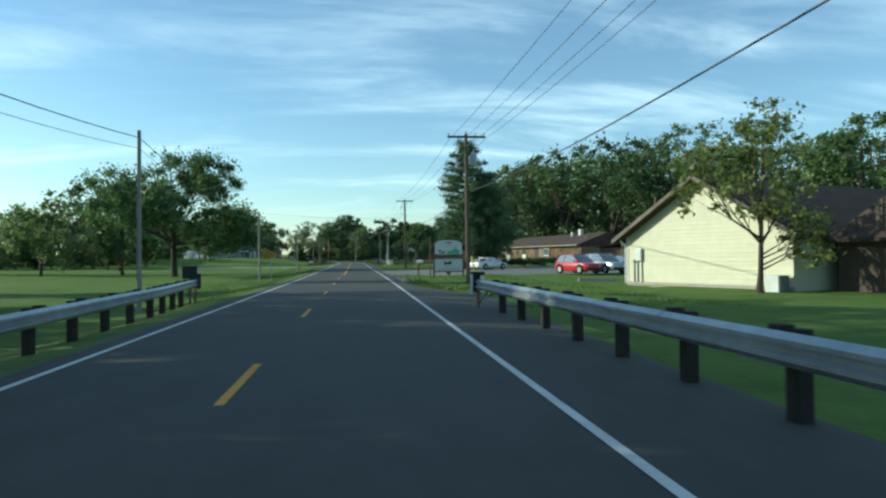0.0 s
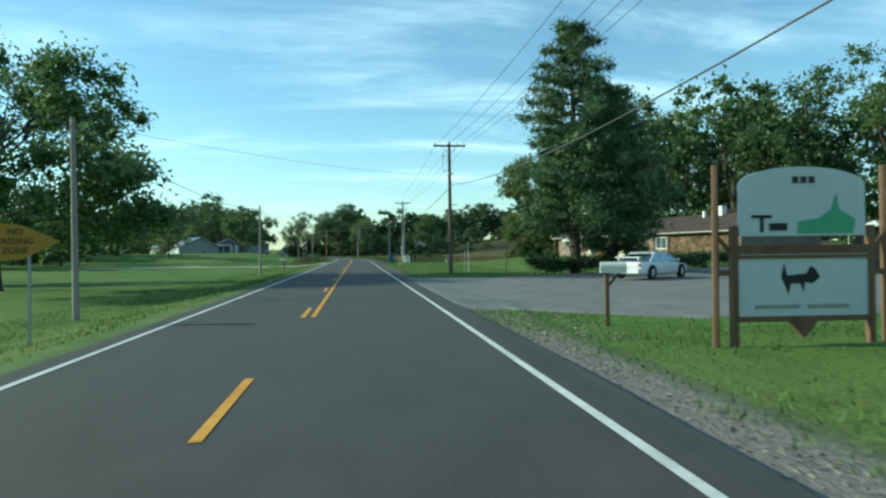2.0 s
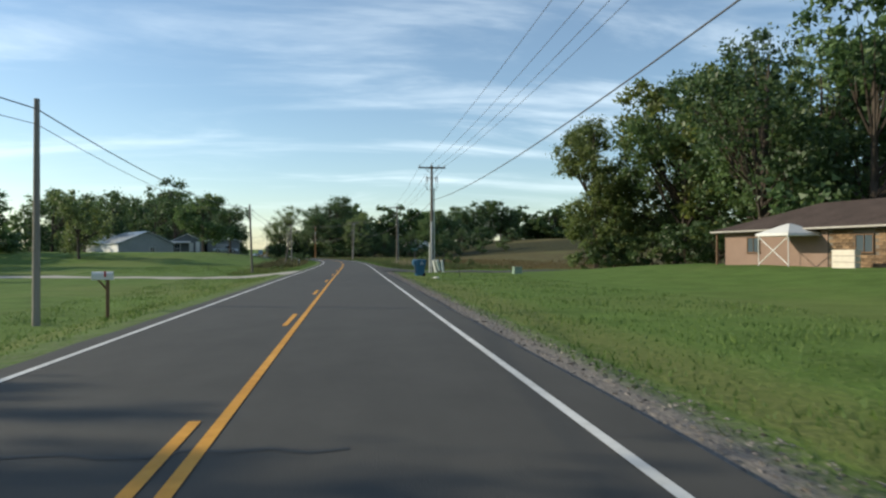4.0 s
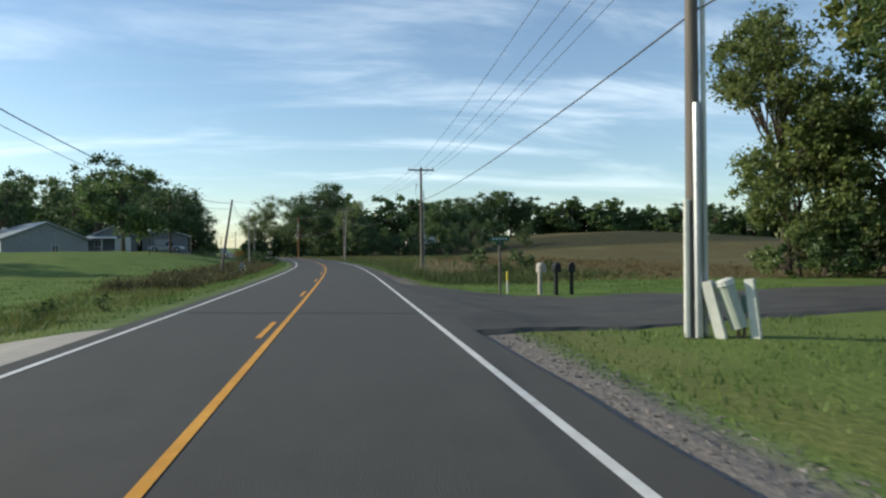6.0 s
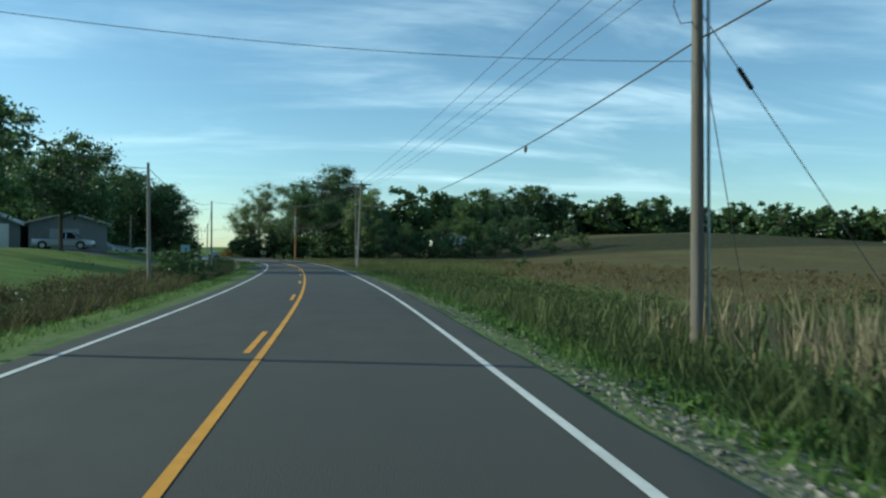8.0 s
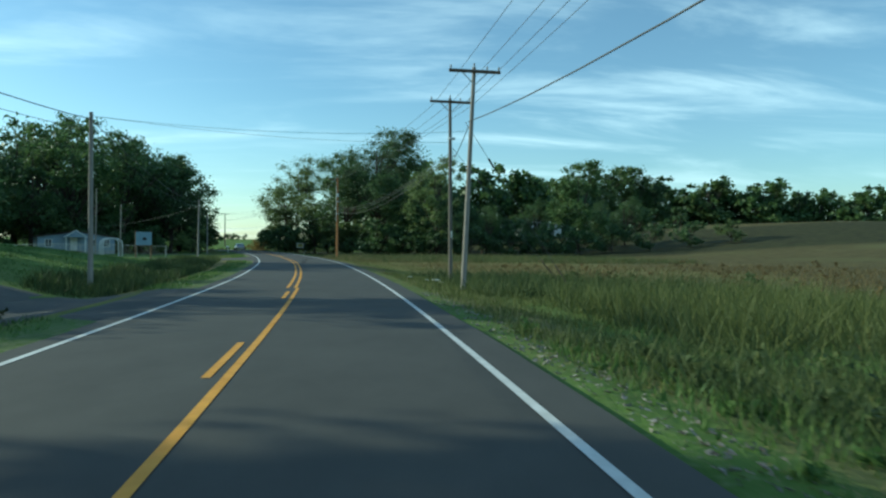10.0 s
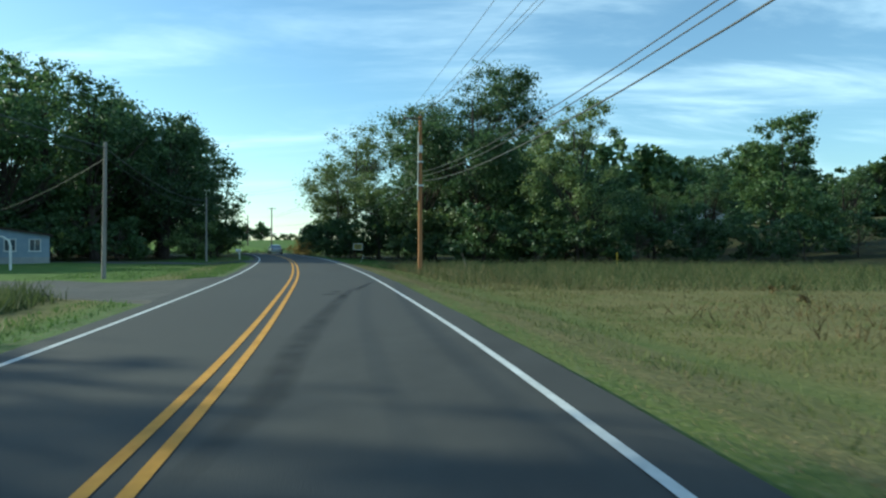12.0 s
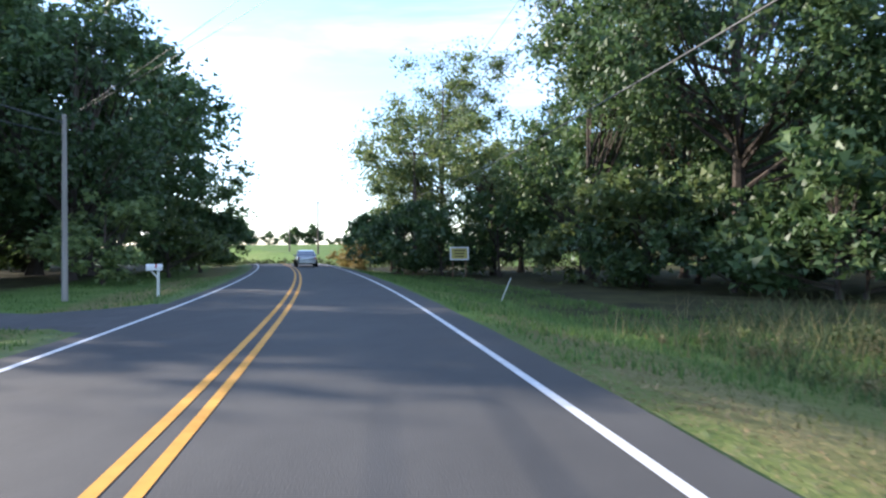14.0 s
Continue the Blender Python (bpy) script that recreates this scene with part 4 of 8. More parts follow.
NAMES = ["dark green broadleaf tree in the woods", "green broadleaf tree in the woods", "pale green broadleaf tree in the woods", "yellowing open tree in the woods", "broad dark green tree in the woods", "dense dark green tree by the road", "dense green tree by the road", "dense pale green tree by the road"]
used = set()


def wood(kinds, spots, group, seed, jitter=1.5, wide=1.0):
    """Trees at (x, y, height) spots; each prototype is itself the first of its kind to be set."""
    rnd = random.Random(seed)
    for x, y, h in spots:
        k = rnd.choice(kinds)
        s = h * rnd.uniform(0.93, 1.07) / KIND_H[k]
        px, py, rz = x + rnd.uniform(-jitter, jitter), y + rnd.uniform(-jitter, jitter), rnd.uniform(0, 360)
        if k not in used:
            used.add(k)
            KIND[k].matrix_world = pose(px, py, gz(px, py) - 0.05, 0, 0, rz) @ Matrix.Scale(s, 4)
            tagged(KIND[k], NAMES[k], "tree", group)
        else:
            plant(KIND[k], px, py, s, rz, NAMES[k], group, wide * rnd.uniform(0.92, 1.15))


# woods behind the lot and the ranch house
wood([6, 5, 1, 0, 7, 2], [(36, 158, 22.8), (43, 150, 22.8), (50, 142, 23.9), (57, 134, 23.9), (63, 126, 22.8), (70, 117, 22.8), (78, 109, 23.9), (88, 103, 22.8), (47, 160, 25.1), (60, 147, 25.1), (74, 132, 25.1), (90, 118, 25.1), (66, 92, 20.5), (74, 84, 20.5), (84, 72, 21.7), (60, 60, 25), (66, 48, 25), (54, 42, 25)], "woods behind the parking lot", 1)
wood([7, 7, 6, 3], [(47, 196, 24.9), (44, 187, 26.0), (48, 179, 24.9), (45, 190, 27.1), (50, 176, 26.0), (52, 166, 23.7), (60, 172, 24.9), (44, 164, 21.5), (68, 160, 24.9)], "woods beyond the ranch house", 2, 1.0)
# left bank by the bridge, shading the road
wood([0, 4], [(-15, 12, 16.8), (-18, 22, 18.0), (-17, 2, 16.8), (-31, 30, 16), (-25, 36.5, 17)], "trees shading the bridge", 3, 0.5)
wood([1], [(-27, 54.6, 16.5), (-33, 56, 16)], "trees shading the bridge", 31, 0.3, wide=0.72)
# left yards
wood([0, 1, 2], [(-50, 150, 11.8), (-60, 158, 13.0), (-72, 160, 13.0), (-84, 164, 14.2), (-96, 166, 14.2), (-52, 186, 13.0), (-64, 192, 14.2), (-40.8, 203, 10.5), (-80, 190, 14.2), (-110, 172, 15.3), (-125, 180, 15.3), (-44, 108, 11.8), (-58, 118, 13.0), (-72, 124, 13.0), (-32, 107, 15)], "trees round the left lawns", 4)
wood([3], [(-50, 228, 8.0)], "yard trees", 51, 0.2)
wood([0, 1, 4], [(-52, 277, 14), (-45, 268, 13), (-60, 268, 14.4), (-70, 262, 14.4), (-82, 256, 14.4), (-43, 291, 15.5), (-57, 297, 21), (-66, 290, 16.8), (-96, 262, 15.6), (-110, 252, 15.6), (-78, 282, 16.8)], "trees behind the yards", 5)
# grove on the inside of the curve
wood([5, 6, 5], [(-57, 390, 19.5), (-62, 382, 23), (-53, 374, 20.5), (-59, 367, 22.5), (-68, 371, 23.5), (-76, 362, 23), (-86, 356, 23), (-69, 354, 19.5), (-75, 346, 18.5), (-65, 359, 21.5), (-73, 340, 17), (-58, 380, 21)], "dark grove inside the curve", 61, 0.8, wide=1.1)
wood([0, 4, 1], [(-70, 384, 22.5), (-80, 374, 24), (-92, 366, 24), (-104, 356, 23), (-69, 401, 9), (-76, 398, 12), (-98, 346, 21), (-114, 344, 21), (-86, 380, 24), (-100, 372, 23), (-64, 392, 21), (-112, 432, 16), (-104, 424, 16), (-96, 412, 17), (-88, 404, 17)], "dark grove inside the curve", 6, wide=1.15)
# thicket on the outside of the curve
wood([5, 6, 5], [(-20.5, 384, 16), (-14, 386, 17), (-8, 383, 18), (-26, 396, 14), (3, 379, 15), (8, 386, 11), (12, 388, 10.5), (-1, 392, 17), (20, 388, 11.5), (34.5, 389, 11), (41, 391, 10)], "thicket outside the curve", 7, 0.8)
wood([7, 6], [(-36, 401, 13.5), (-27, 389, 13), (-4, 367, 10), (7, 367, 9), (20, 394, 11)], "pale trees outside the curve", 8, 0.8)

wood([0, 4, 1], [(33, 478, 17.5), (38, 484, 21.5), (44, 482, 21), (48, 488, 20), (53, 486, 17), (60, 516, 22), (66, 520, 26), (72, 521, 27), (78, 523, 27), (84, 525, 25.5), (90, 528, 20)], "clumps on the rise beyond the field", 9, 1.0, wide=1.2)

rnd = random.Random(77)
far_used = set()


def belt(p0, p1, n, h, group, depth=10, label="distant dark green tree on the skyline"):
    for k in range(n):
        f = (k + rnd.uniform(-0.3, 0.3)) / max(1, n - 1)
        x, y = p0[0] + (p1[0] - p0[0]) * f + rnd.uniform(-depth, depth) * 0.5, p0[1] + (p1[1] - p0[1]) * f + rnd.uniform(-depth, depth)
        i, s, rz = (2 if h == 11 else rnd.randrange(2)), h * rnd.uniform(0.85, 1.15) / FAR_H, rnd.uniform(0, 360)
        if i not in far_used:
            far_used.add(i)
            FAR[i].matrix_world = pose(x, y, gz(x, y) - 0.05, 0, 0, rz) @ Matrix.Scale(s, 4)
            tagged(FAR[i], label, "tree", group)
        else:
            ob = plant(FAR[i], x, y, s, rz, label, group, rnd.uniform(0.95, 1.25))
            if i == 2:
                ob.location.z -= 2.4  # bushy to the ground


belt((98, 547), (160, 540), 14, 20, "trees along the field's far edge")
belt((160, 540), (260, 480), 24, 19.5, "trees along the field's far edge")
belt((260, 480), (420, 390), 26, 16, "trees along the field's far edge")
belt((92, 549), (160, 543), 20, 11, "undergrowth of the field's far edge", 4, "low dark green tree on the skyline")
belt((160, 543), (260, 484), 30, 11, "undergrowth of the field's far edge", 4, "low dark green tree on the skyline")
belt((260, 484), (380, 416), 20, 11, "undergrowth of the field's far edge", 4, "low dark green tree on the skyline")
belt((72, 458), (42, 452), 5, 11, "trees along the field's far edge")
belt((36, 450), (-25, 436), 12, 23, "trees along the field's far edge")
belt((-127, 601), (-116, 604), 6, 8.2, "trees on the far rise", 2)
belt((-112, 606), (-100, 610), 7, 3.6, "trees on the far rise", 2, "low dark green bush on the skyline")
belt((-140, 556), (-127, 560), 5, 9.6, "trees on the far rise", 2)
belt((-125, 560), (-118, 563), 4, 5.2, "trees on the far rise", 2, "low dark green bush on the skyline")
belt((-125, 380), (-280, 310), 14, 18, "trees beyond the yards")
belt((-52, 176), (-135, 150), 13, 12.5, "trees round the left lawns", 8, "dark green yard tree beyond the lawn")
belt((-130, 270), (-260, 200), 12, 15.5, "trees beyond the yards")
belt((-140, 190), (-230, 110), 10, 15.5, "trees beyond the yards")
# unseen row of trees added behind the start of the drive
belt((60, -60), (-60, -90), 6, 16, "trees behind the bridge")
belt((-58, 212), (-150, 178), 15, 11, "undergrowth beyond the lawns", 6, "low dark green bush beyond the lawn")
belt((-90, 320), (-170, 270), 12, 11, "undergrowth beyond the yards", 6, "low dark green bush beyond the yards")

# shrubs of the thicket, its edge along the verge
for k, (x, y, s) in enumerate([(-35.5, 387.5, 1.2), (-36.5, 393.5, 1.4), (-38.5, 400, 1.4), (-31.5, 386.5, 1.3), (-27, 385, 1.4), (-21.5, 377, 1.3), (-18.5, 373, 1.2), (-15, 368, 1.1), (-11, 364, 1.1), (-6.5, 361, 1.2), (-1.5, 359, 1.1), (-18, 373, 1.5), (-12, 364, 1.5),
                            (4, 360, 1.2), (11, 363, 1.1), (-9, 366, 1.5), (-15, 376, 1.6), (-3, 364, 1.5), (18, 367, 1.0), (25, 369, 1.2), (32, 371, 1.2), (39, 370, 1.1), (47, 371, 1.1), (56, 373, 1.0), (13, 373, 1.6), (22, 377, 1.5)]):
    src = SHRUB_L if k % 6 == 5 else SHRUB
    plant(src, x, y, s * 1.15, k * 47, "leafy pale shrub of the thicket" if k % 6 == 5 else "dense dark shrub of the thicket", "thicket shrubs", 1.1)
GROVE_FOOT = [(-47, 368, 1.0), (-52, 360, 1.0), (-58, 357, 1.1), (-49, 378, 1.1), (-52, 388, 1.2), (-56, 394, 1.2), (-63, 352, 1.0), (-72, 350, 1.2), (-80, 346, 1.3), (-90, 342, 1.3), (-66, 362, 1.5), (-60, 374, 1.6), (-76, 356, 1.6), (-70, 390, 1.1), (-75, 393, 1.2), (-80, 397, 1.3), (-86, 402, 1.2), (-66, 386, 1.0)]
YARD_FOOT = [(30.6, 189, 0.8), (33.4, 187.6, 0.9), (36.4, 187.6, 0.9), (39, 186, 1.0), (41, 180, 1.2), (43, 175, 1.2), (46, 171, 1.2), (46, 167, 1.2), (41, 154, 1.2), (48, 146, 1.3), (55, 138, 1.3), (62, 128, 1.3), (52, 160, 1.4), (-50, 262, 1.0), (-56, 266, 1.1), (-64, 258, 1.1), (-48, 290, 1.2), (-60, 296, 1.3), (-72, 276, 1.2),
                            (68, 119, 1.3), (76, 111, 1.3), (-40, 276, 1.0), (-58, 404, 1.0), (-62, 411, 0.9), (-67, 419, 0.45), (-73, 429, 0.4)]
for k, (x, y, s) in enumerate(GROVE_FOOT + YARD_FOOT):
    plant(SHRUB if k % 3 else SHRUB_L, x, y, s * 1.25, k * 53, "leafy undergrowth shrub at the foot of the trees", "undergrowth", 1.2)
for k, (x, y, s) in enumerate([(-16.4, 249.4, 0.52), (-13.6, 236, 0.4), (-11.8, 230.5, 0.55)]):
    plant(SHRUB_L if k == 1 else SHRUB, x, y, s, k * 71, "low green bush among tall weeds", "roadside bushes", 1.15)
SHRUB_GOLD = broadleaf(64, 3.0, 1.7, 0.0, 2600, 0.17, LEAF_GOLD, 50, 0.05, name="shrub")
for x, y, k in ((-41.0, 398.6, 1.0), (-42.4, 402.6, 1.0), (-39.6, 396.0, 0.8), (-44.8, 406.4, 1.0), (-43.6, 404.4, 0.9)):
    plant(SHRUB_GOLD, x, y, k, k * 300, "golden yellow bush at the thicket's foot", "golden bushes", 1.1)
SHRUB_GOLD.matrix_world = pose(-42.0, 399.4, gz(-42.0, 399.4)) @ Matrix.Scale(0.7, 4); tagged(SHRUB_GOLD, "golden yellow bush at the thicket's foot", "shrub", "golden bushes")
SPROUT = broadleaf(63, 2.1, 0.8, 0.0, 1300, 0.13, LEAF_OAK, 30, 0.03, name="sprout")
for k, (x, y, s) in enumerate([(9.4, 196.9, 1.35), (13.4, 199.6, 1.3), (8.1, 200.3, 0.8), (16.8, 204, 0.8), (15, 263, 0.9), (22, 269, 0.8), (10.5, 269, 0.5), (11.0, 197.6, 0.6), (12.2, 201, 0.7), (-7.9, 160.6, 0.36), (-7.4, 163.2, 0.34)]):
    plant(SPROUT, x, y, s, k * 71, "leafy upright sapling among tall weeds", "weed saplings", 1.1)
SPROUT.matrix_world = pose(14.6, 201.2, gz(14.6, 201.2) - 0.05); tagged(SPROUT, "leafy upright sapling among tall weeds", "sapling", "weed saplings")
SHRUB.matrix_world = pose(-12, 371, gz(-12, 371)); tagged(SHRUB, "dense dark shrub of the thicket", "shrub", "thicket shrubs")
SHRUB_L.matrix_world = pose(1.5, 362, gz(1.5, 362)); tagged(SHRUB_L, "leafy pale shrub of the thicket", "shrub", "thicket shrubs")

# ---- utility poles and lines ----
def insulator(parent, x, z, y=0.0):
    part("insulator", Build().lathe([(0.02, 0), (0.02, 0.05), (0.055, 0.07), (0.03, 0.11), (0.05, 0.13), (0.02, 0.18)], (x, y, z), 8), PORCELAIN, parent)


def utility_pole(name, base, top, radius, material, label, turn=0.0, arm=True, one_sided=False):
    """A wooden pole from base to top; the crossarm lies across the road."""
    b, t = Vector(base), Vector(top)
    p = thing(name, pose(*base, 0, 0, turn), label, "utility pole", "utility poles")
    inv = p.matrix_world.inverted()
    lt = inv @ t
    part("shaft", Build().tube([(0, 0, -0.5), (0, 0, 0), lt * 0.5, lt], [radius * 1.12, radius * 1.08, radius * 0.92, radius * 0.72], 12), material, p, smooth=True)
    h = lt.z
    if arm:
        x0, x1 = (-1.25, 0.15) if one_sided else (-1.15, 1.15)
        part("crossarm", Build().box((lt.x + (x0 + x1) / 2, lt.y - radius - 0.03, h - 0.22), (x1 - x0, 0.10, 0.13), bevel=0.01), POLE_WOOD, p)
        for s in ((-1,) if one_sided else (-1, 1)):
            part("brace", Build().tube([(lt.x + s * 0.55, lt.y - radius - 0.02, h - 0.28), (lt.x + s * 0.03, lt.y - radius, h - 0.78)], 0.022, 6), GALV, p)
        for x in ((x0 + 0.08, -0.45) if one_sided else (x0 + 0.08, x1 - 0.08, 0.55)):
            insulator(p, lt.x + x, h - 0.155, lt.y - radius - 0.03)
        insulator(p, lt.x, h, lt.y)
    return p


def along(p, z, x=0.0, y=0.0):
    """A place on a pole at a height over its base."""
    return p.matrix_world @ Vector((x, y, z))


def cutout(p, z, side, y=0.0):
    """A fused cut-out on a small bracket, with its drop wire."""
    part("cutout_bracket", Build().tube([(0, y, z), (side * 0.45, y, z + 0.08)], 0.02, 6), GALV, p)
    part("cutout", Build().tube([(side * 0.45, y, z + 0.15), (side * 0.50, y, z - 0.28)], [0.045, 0.035], 8), PORCELAIN, p)
    part("drop_wire", Build().tube([(side * 0.5, y, z - 0.28), (side * 0.55, y, z - 0.7), (side * 0.4, y, z - 1.05), (side * 0.12, y, z - 1.0)], 0.012, 5), WIRE, p)


def transformer(p, z, side):
    part("transformer", Build().lathe([(0.16, 0), (0.19, 0.05), (0.19, 0.72), (0.17, 0.80), (0.06, 0.85)], (side * 0.42, 0, z), 14), TRANSF, p, "grey can transformer", smooth=True)
    part("bushing", Build().lathe([(0.03, 0), (0.05, 0.05), (0.03, 0.1), (0.045, 0.14), (0.02, 0.2)], (side * 0.42, 0.06, z + 0.84), 8), PORCELAIN, p)
    part("bracket", Build().box((side * 0.2, 0, z + 0.4), (0.16, 0.08, 0.5)), GALV, p)


def cable(name, a, b, sag, radius, label, group, steps=14):
    """A hanging line between two places."""
    a, b = Vector(a), Vector(b)
    pts = [a.lerp(b, k / steps) - Vector((0, 0, sag * 4 * (k / steps) * (1 - k / steps))) for k in range(steps + 1)]
    ob = part(name, Build().tube(pts, radius, 5, False), WIRE, None, smooth=True)
    return tagged(ob, label, "cable", group)


def pole_at(x, y, zt, zb=None, tx=None, ty=None, **kw):
    zb = gz(x, y) if zb is None else zb
    return utility_pole(kw.pop("name", "utility_pole"), (x, y, gz(x, y)), (tx if tx is not None else x, ty if ty is not None else y, zt), **kw)


GR = "tall dark wooden utility pole with a crossarm"
pz = pole_at(8.4, -8.0, 8.9, radius=0.16, material=POLE_WOOD, label=GR)
pa = pole_at(7.90, 47.2, 8.88, tx=7.86, radius=0.125, material=POLE_WOOD, label="dark wooden utility pole with a crossarm and a transformer")
pb = pole_at(6.96, 99.6, 9.25, tx=6.94, radius=0.14, material=POLE_WOOD, label="dark wooden utility pole with a crossarm on the lawn")
pd = pole_at(6.16, 155.0, 9.05, radius=0.14, material=POLE_WORN, label="weathered grey utility pole with white conduits and guards at its foot")
pe = pole_at(5.40, 203.5, 8.8, tx=5.36, radius=0.135, material=POLE_WORN, label="weathered wooden utility pole with a crossarm among weeds", turn=3)
pf = pole_at(-2.60, 268.8, 9.3, tx=-2.2, ty=268.6, radius=0.115, material=POLE_GREY, label="silvered wooden utility pole leaning slightly", turn=9)
pg = pole_at(-2.85, 276.6, 9.6, tx=-2.95, radius=0.115, material=POLE_WORN, label="dark wooden utility pole beside a silvered one", turn=10)
ph = pole_at(-16.43, 336.1, 10.75, radius=0.16, material=POLE_NEW, label="newer orange-brown wooden utility pole with a half crossarm", turn=17, one_sided=True)
pk = pole_at(-35.1, 394.1, 10.1, radius=0.15, material=POLE_WOOD, label="dark wooden utility pole standing in the thicket", turn=24)
pm = pole_at(-71.0, 474.0, 11.6, radius=0.20, material=POLE_WOOD, label="far wooden utility pole with a crossarm", turn=30)
pn = pole_at(-83.0, 489.0, 10.2, radius=0.18, material=POLE_WOOD, label="far wooden utility pole without a crossarm", turn=30, arm=False)
transformer(pa, 7.0, 1); cutout(pa, 8.2, -1)
part("flood_light_arm", Build().tube([(0.1, 0, 6.35), (0.45, -0.05, 6.4)], 0.025, 6), GALV, pa)
part("flood_light", Build().box((0.6, -0.05, 6.45), (0.36, 0.22, 0.16), bevel=0.05), DARK_METAL, pa, "dark flood light")
part("guy_wire", Build().tube([(0.05, 0, 6.0), (0.40, -0.5, 0.05)], 0.01, 5), WIRE, pa)
part("guy_guard", Build().tube([(0.20, -0.22, 1.62), (0.42, -0.52, 0.02)], 0.042, 8), YELLOW_GUARD, pa, "bright yellow guy guard")
cutout(pb, 8.3, -1); part("side_bracket", Build().tube([(0, 0, 4.9), (0.6, 0.3, 4.85)], 0.025, 6), DARK_METAL, pb)
part("clamp", Build().box((0, 0, 7.1), (0.42, 0.42, 0.10), bevel=0.1), GALV, pb)
for s in (-1, 1):
    cutout(pd, 8.15, s, -0.05); cutout(pd, 8.05, s * 0.75, 0.12)
part("conduit", Build().tube([(0.21, -0.06, 0.0), (0.19, -0.06, 7.3)], 0.05, 8), WHITE_PVC, pd, "white plastic conduit")
part("conduit", Build().tube([(-0.20, -0.13, 0.0), (-0.19, -0.12, 2.6)], 0.06, 8), WHITE_PVC, pd, "white plastic conduit")
part("conduit", Build().tube([(-0.02, -0.24, 0.0), (-0.02, -0.22, 4.4)], 0.075, 8), GALV, pd, "grey steel conduit")
for x0, y0, x1, y1, h, r in ((0.36, -0.42, 0.11, -0.30, 1.06, 0.125), (0.92, -0.62, 0.80, -0.56, 1.10, 0.11)):
    part("guard", Build().tube([(x0, y0, -0.1), (x1, y1, h)], r, 4), WHITE_PVC, pd, "dirty white guard post")
part("riser_guard", Build().tube([(0.64, -0.50, 0.20), (0.40, -0.40, 1.02)], [0.15, 0.165], 14), PALE_GREEN, pd, "tilted pale green cable pedestal", smooth=False)
part("riser_cap", Build().tube([(0.41, -0.404, 0.98), (0.385, -0.395, 1.07), (0.375, -0.39, 1.10)], [0.185, 0.18, 0.11], 14), WHITE_PVC, pd, "dirty white domed cap")
for x in (0.60, 0.71):
    part("stub", Build().box((x, -0.53, 0.14), (0.05, 0.05, 0.42), bevel=0.006), WOOD_BROWN, pd)
part("splice_box", Build().box((0.80, -0.42, 0.62), (0.10, 0.16, 0.34), 0.3, bevel=0.02), GREEN_BOX, pd, "pale green splice box")
cutout(pe, 8.0, -1)
part("conduit", Build().tube([(0.22, -0.05, 0.0), (0.18, -0.05, 7.6)], 0.035, 8), GALV, pe)
part("guy_wire", Build().tube([(0.05, 0, 7.2), (6.5, 1.2, 0.0)], 0.012, 5), WIRE, pe)
part("guy_insulator", Build().tube([(1.0, 0.18, 6.15), (1.35, 0.25, 5.75)], 0.05, 8), DARK_METAL, pe)
part("guy_wire", Build().tube([(0.05, 0, 6.6), (3.4, 3.4, 0.0)], 0.012, 5), WIRE, pe)
for q, far, yy in ((pf, 5.2, 0.6), (pg, 6.6, 1.0)):
    part("guy_wire", Build().tube([(0.05, 0, 7.4), (far, yy, 0.0)], 0.012, 5), WIRE, q)
    part("guy_guard", Build().tube([(far * 0.86, yy * 0.86, 1.05), (far, yy, 0.0)], 0.04, 8), POLE_WOOD, q)
    part("guy_insulator", Build().tube([(far * 0.22, yy * 0.22, 5.85), (far * 0.27, yy * 0.27, 5.45)], 0.05, 8), DARK_METAL, q)
part("clamp", Build().box((0, 0, 7.9), (0.40, 0.34, 0.1), bevel=0.08), GALV, pg)
part("marker_tag", Build().box((0, -0.16, 2.6), (0.10, 0.02, 0.36)), WHITE_PVC, pg)
part("conduit", Build().tube([(-0.18, -0.03, 5.2), (-0.15, -0.03, 10.2)], 0.036, 8), WHITE_PVC, ph, "white plastic conduit")
part("equipment_box", Build().box((0.0, -0.2, 8.9), (0.24, 0.18, 0.5), bevel=0.03), GALV, ph)
part("bolt_band", Build().box((0, 0, 6.3), (0.42, 0.42, 0.12), bevel=0.1), GALV, ph)
part("bolt_band", Build().box((0, 0, 8.0), (0.40, 0.40, 0.10), bevel=0.1), GALV, ph)

RIGHT = [pz, pa, pb, pd, pe, pg, ph, pk, pm]
TOPS = [8.5, 8.65, 9.1, 9.15, 9.2, 9.75, 11.3, 10.5, 8.6]
for i in range(len(RIGHT) - 1):
    q, r, hq, hr = RIGHT[i], RIGHT[i + 1], TOPS[i], TOPS[i + 1]
    for x in (-1.07, 0.0, 0.55, 1.07):
        cable("power_line", along(q, hq + (0.17 if x == 0 else -0.03), x if q != ph else min(x, 0.1), -0.2), along(r, hr + (0.17 if x == 0 else -0.03), x if r != ph else min(x, 0.1), -0.2), 0.55, 0.011, "thin overhead power line between poles", "overhead lines")
# (from, to, heights over the datum, sag)
SPANS = [(pz, pa, 6.1, 5.42, 0.8), (pa, pb, 5.58, 6.3, 1.0), (pb, pd, 6.3, 6.08, 0.67), (pd, pe, 6.1, 5.98, 0.42), (pe, pf, 6.0, 6.95, 1.5), (pf, pg, 6.75, 6.35, 0.08),
         (pg, ph, 6.5, 6.1, 1.35), (ph, pk, 6.1, 6.2, 0.6), (pk, pm, 6.2, 6.6, 0.6)]
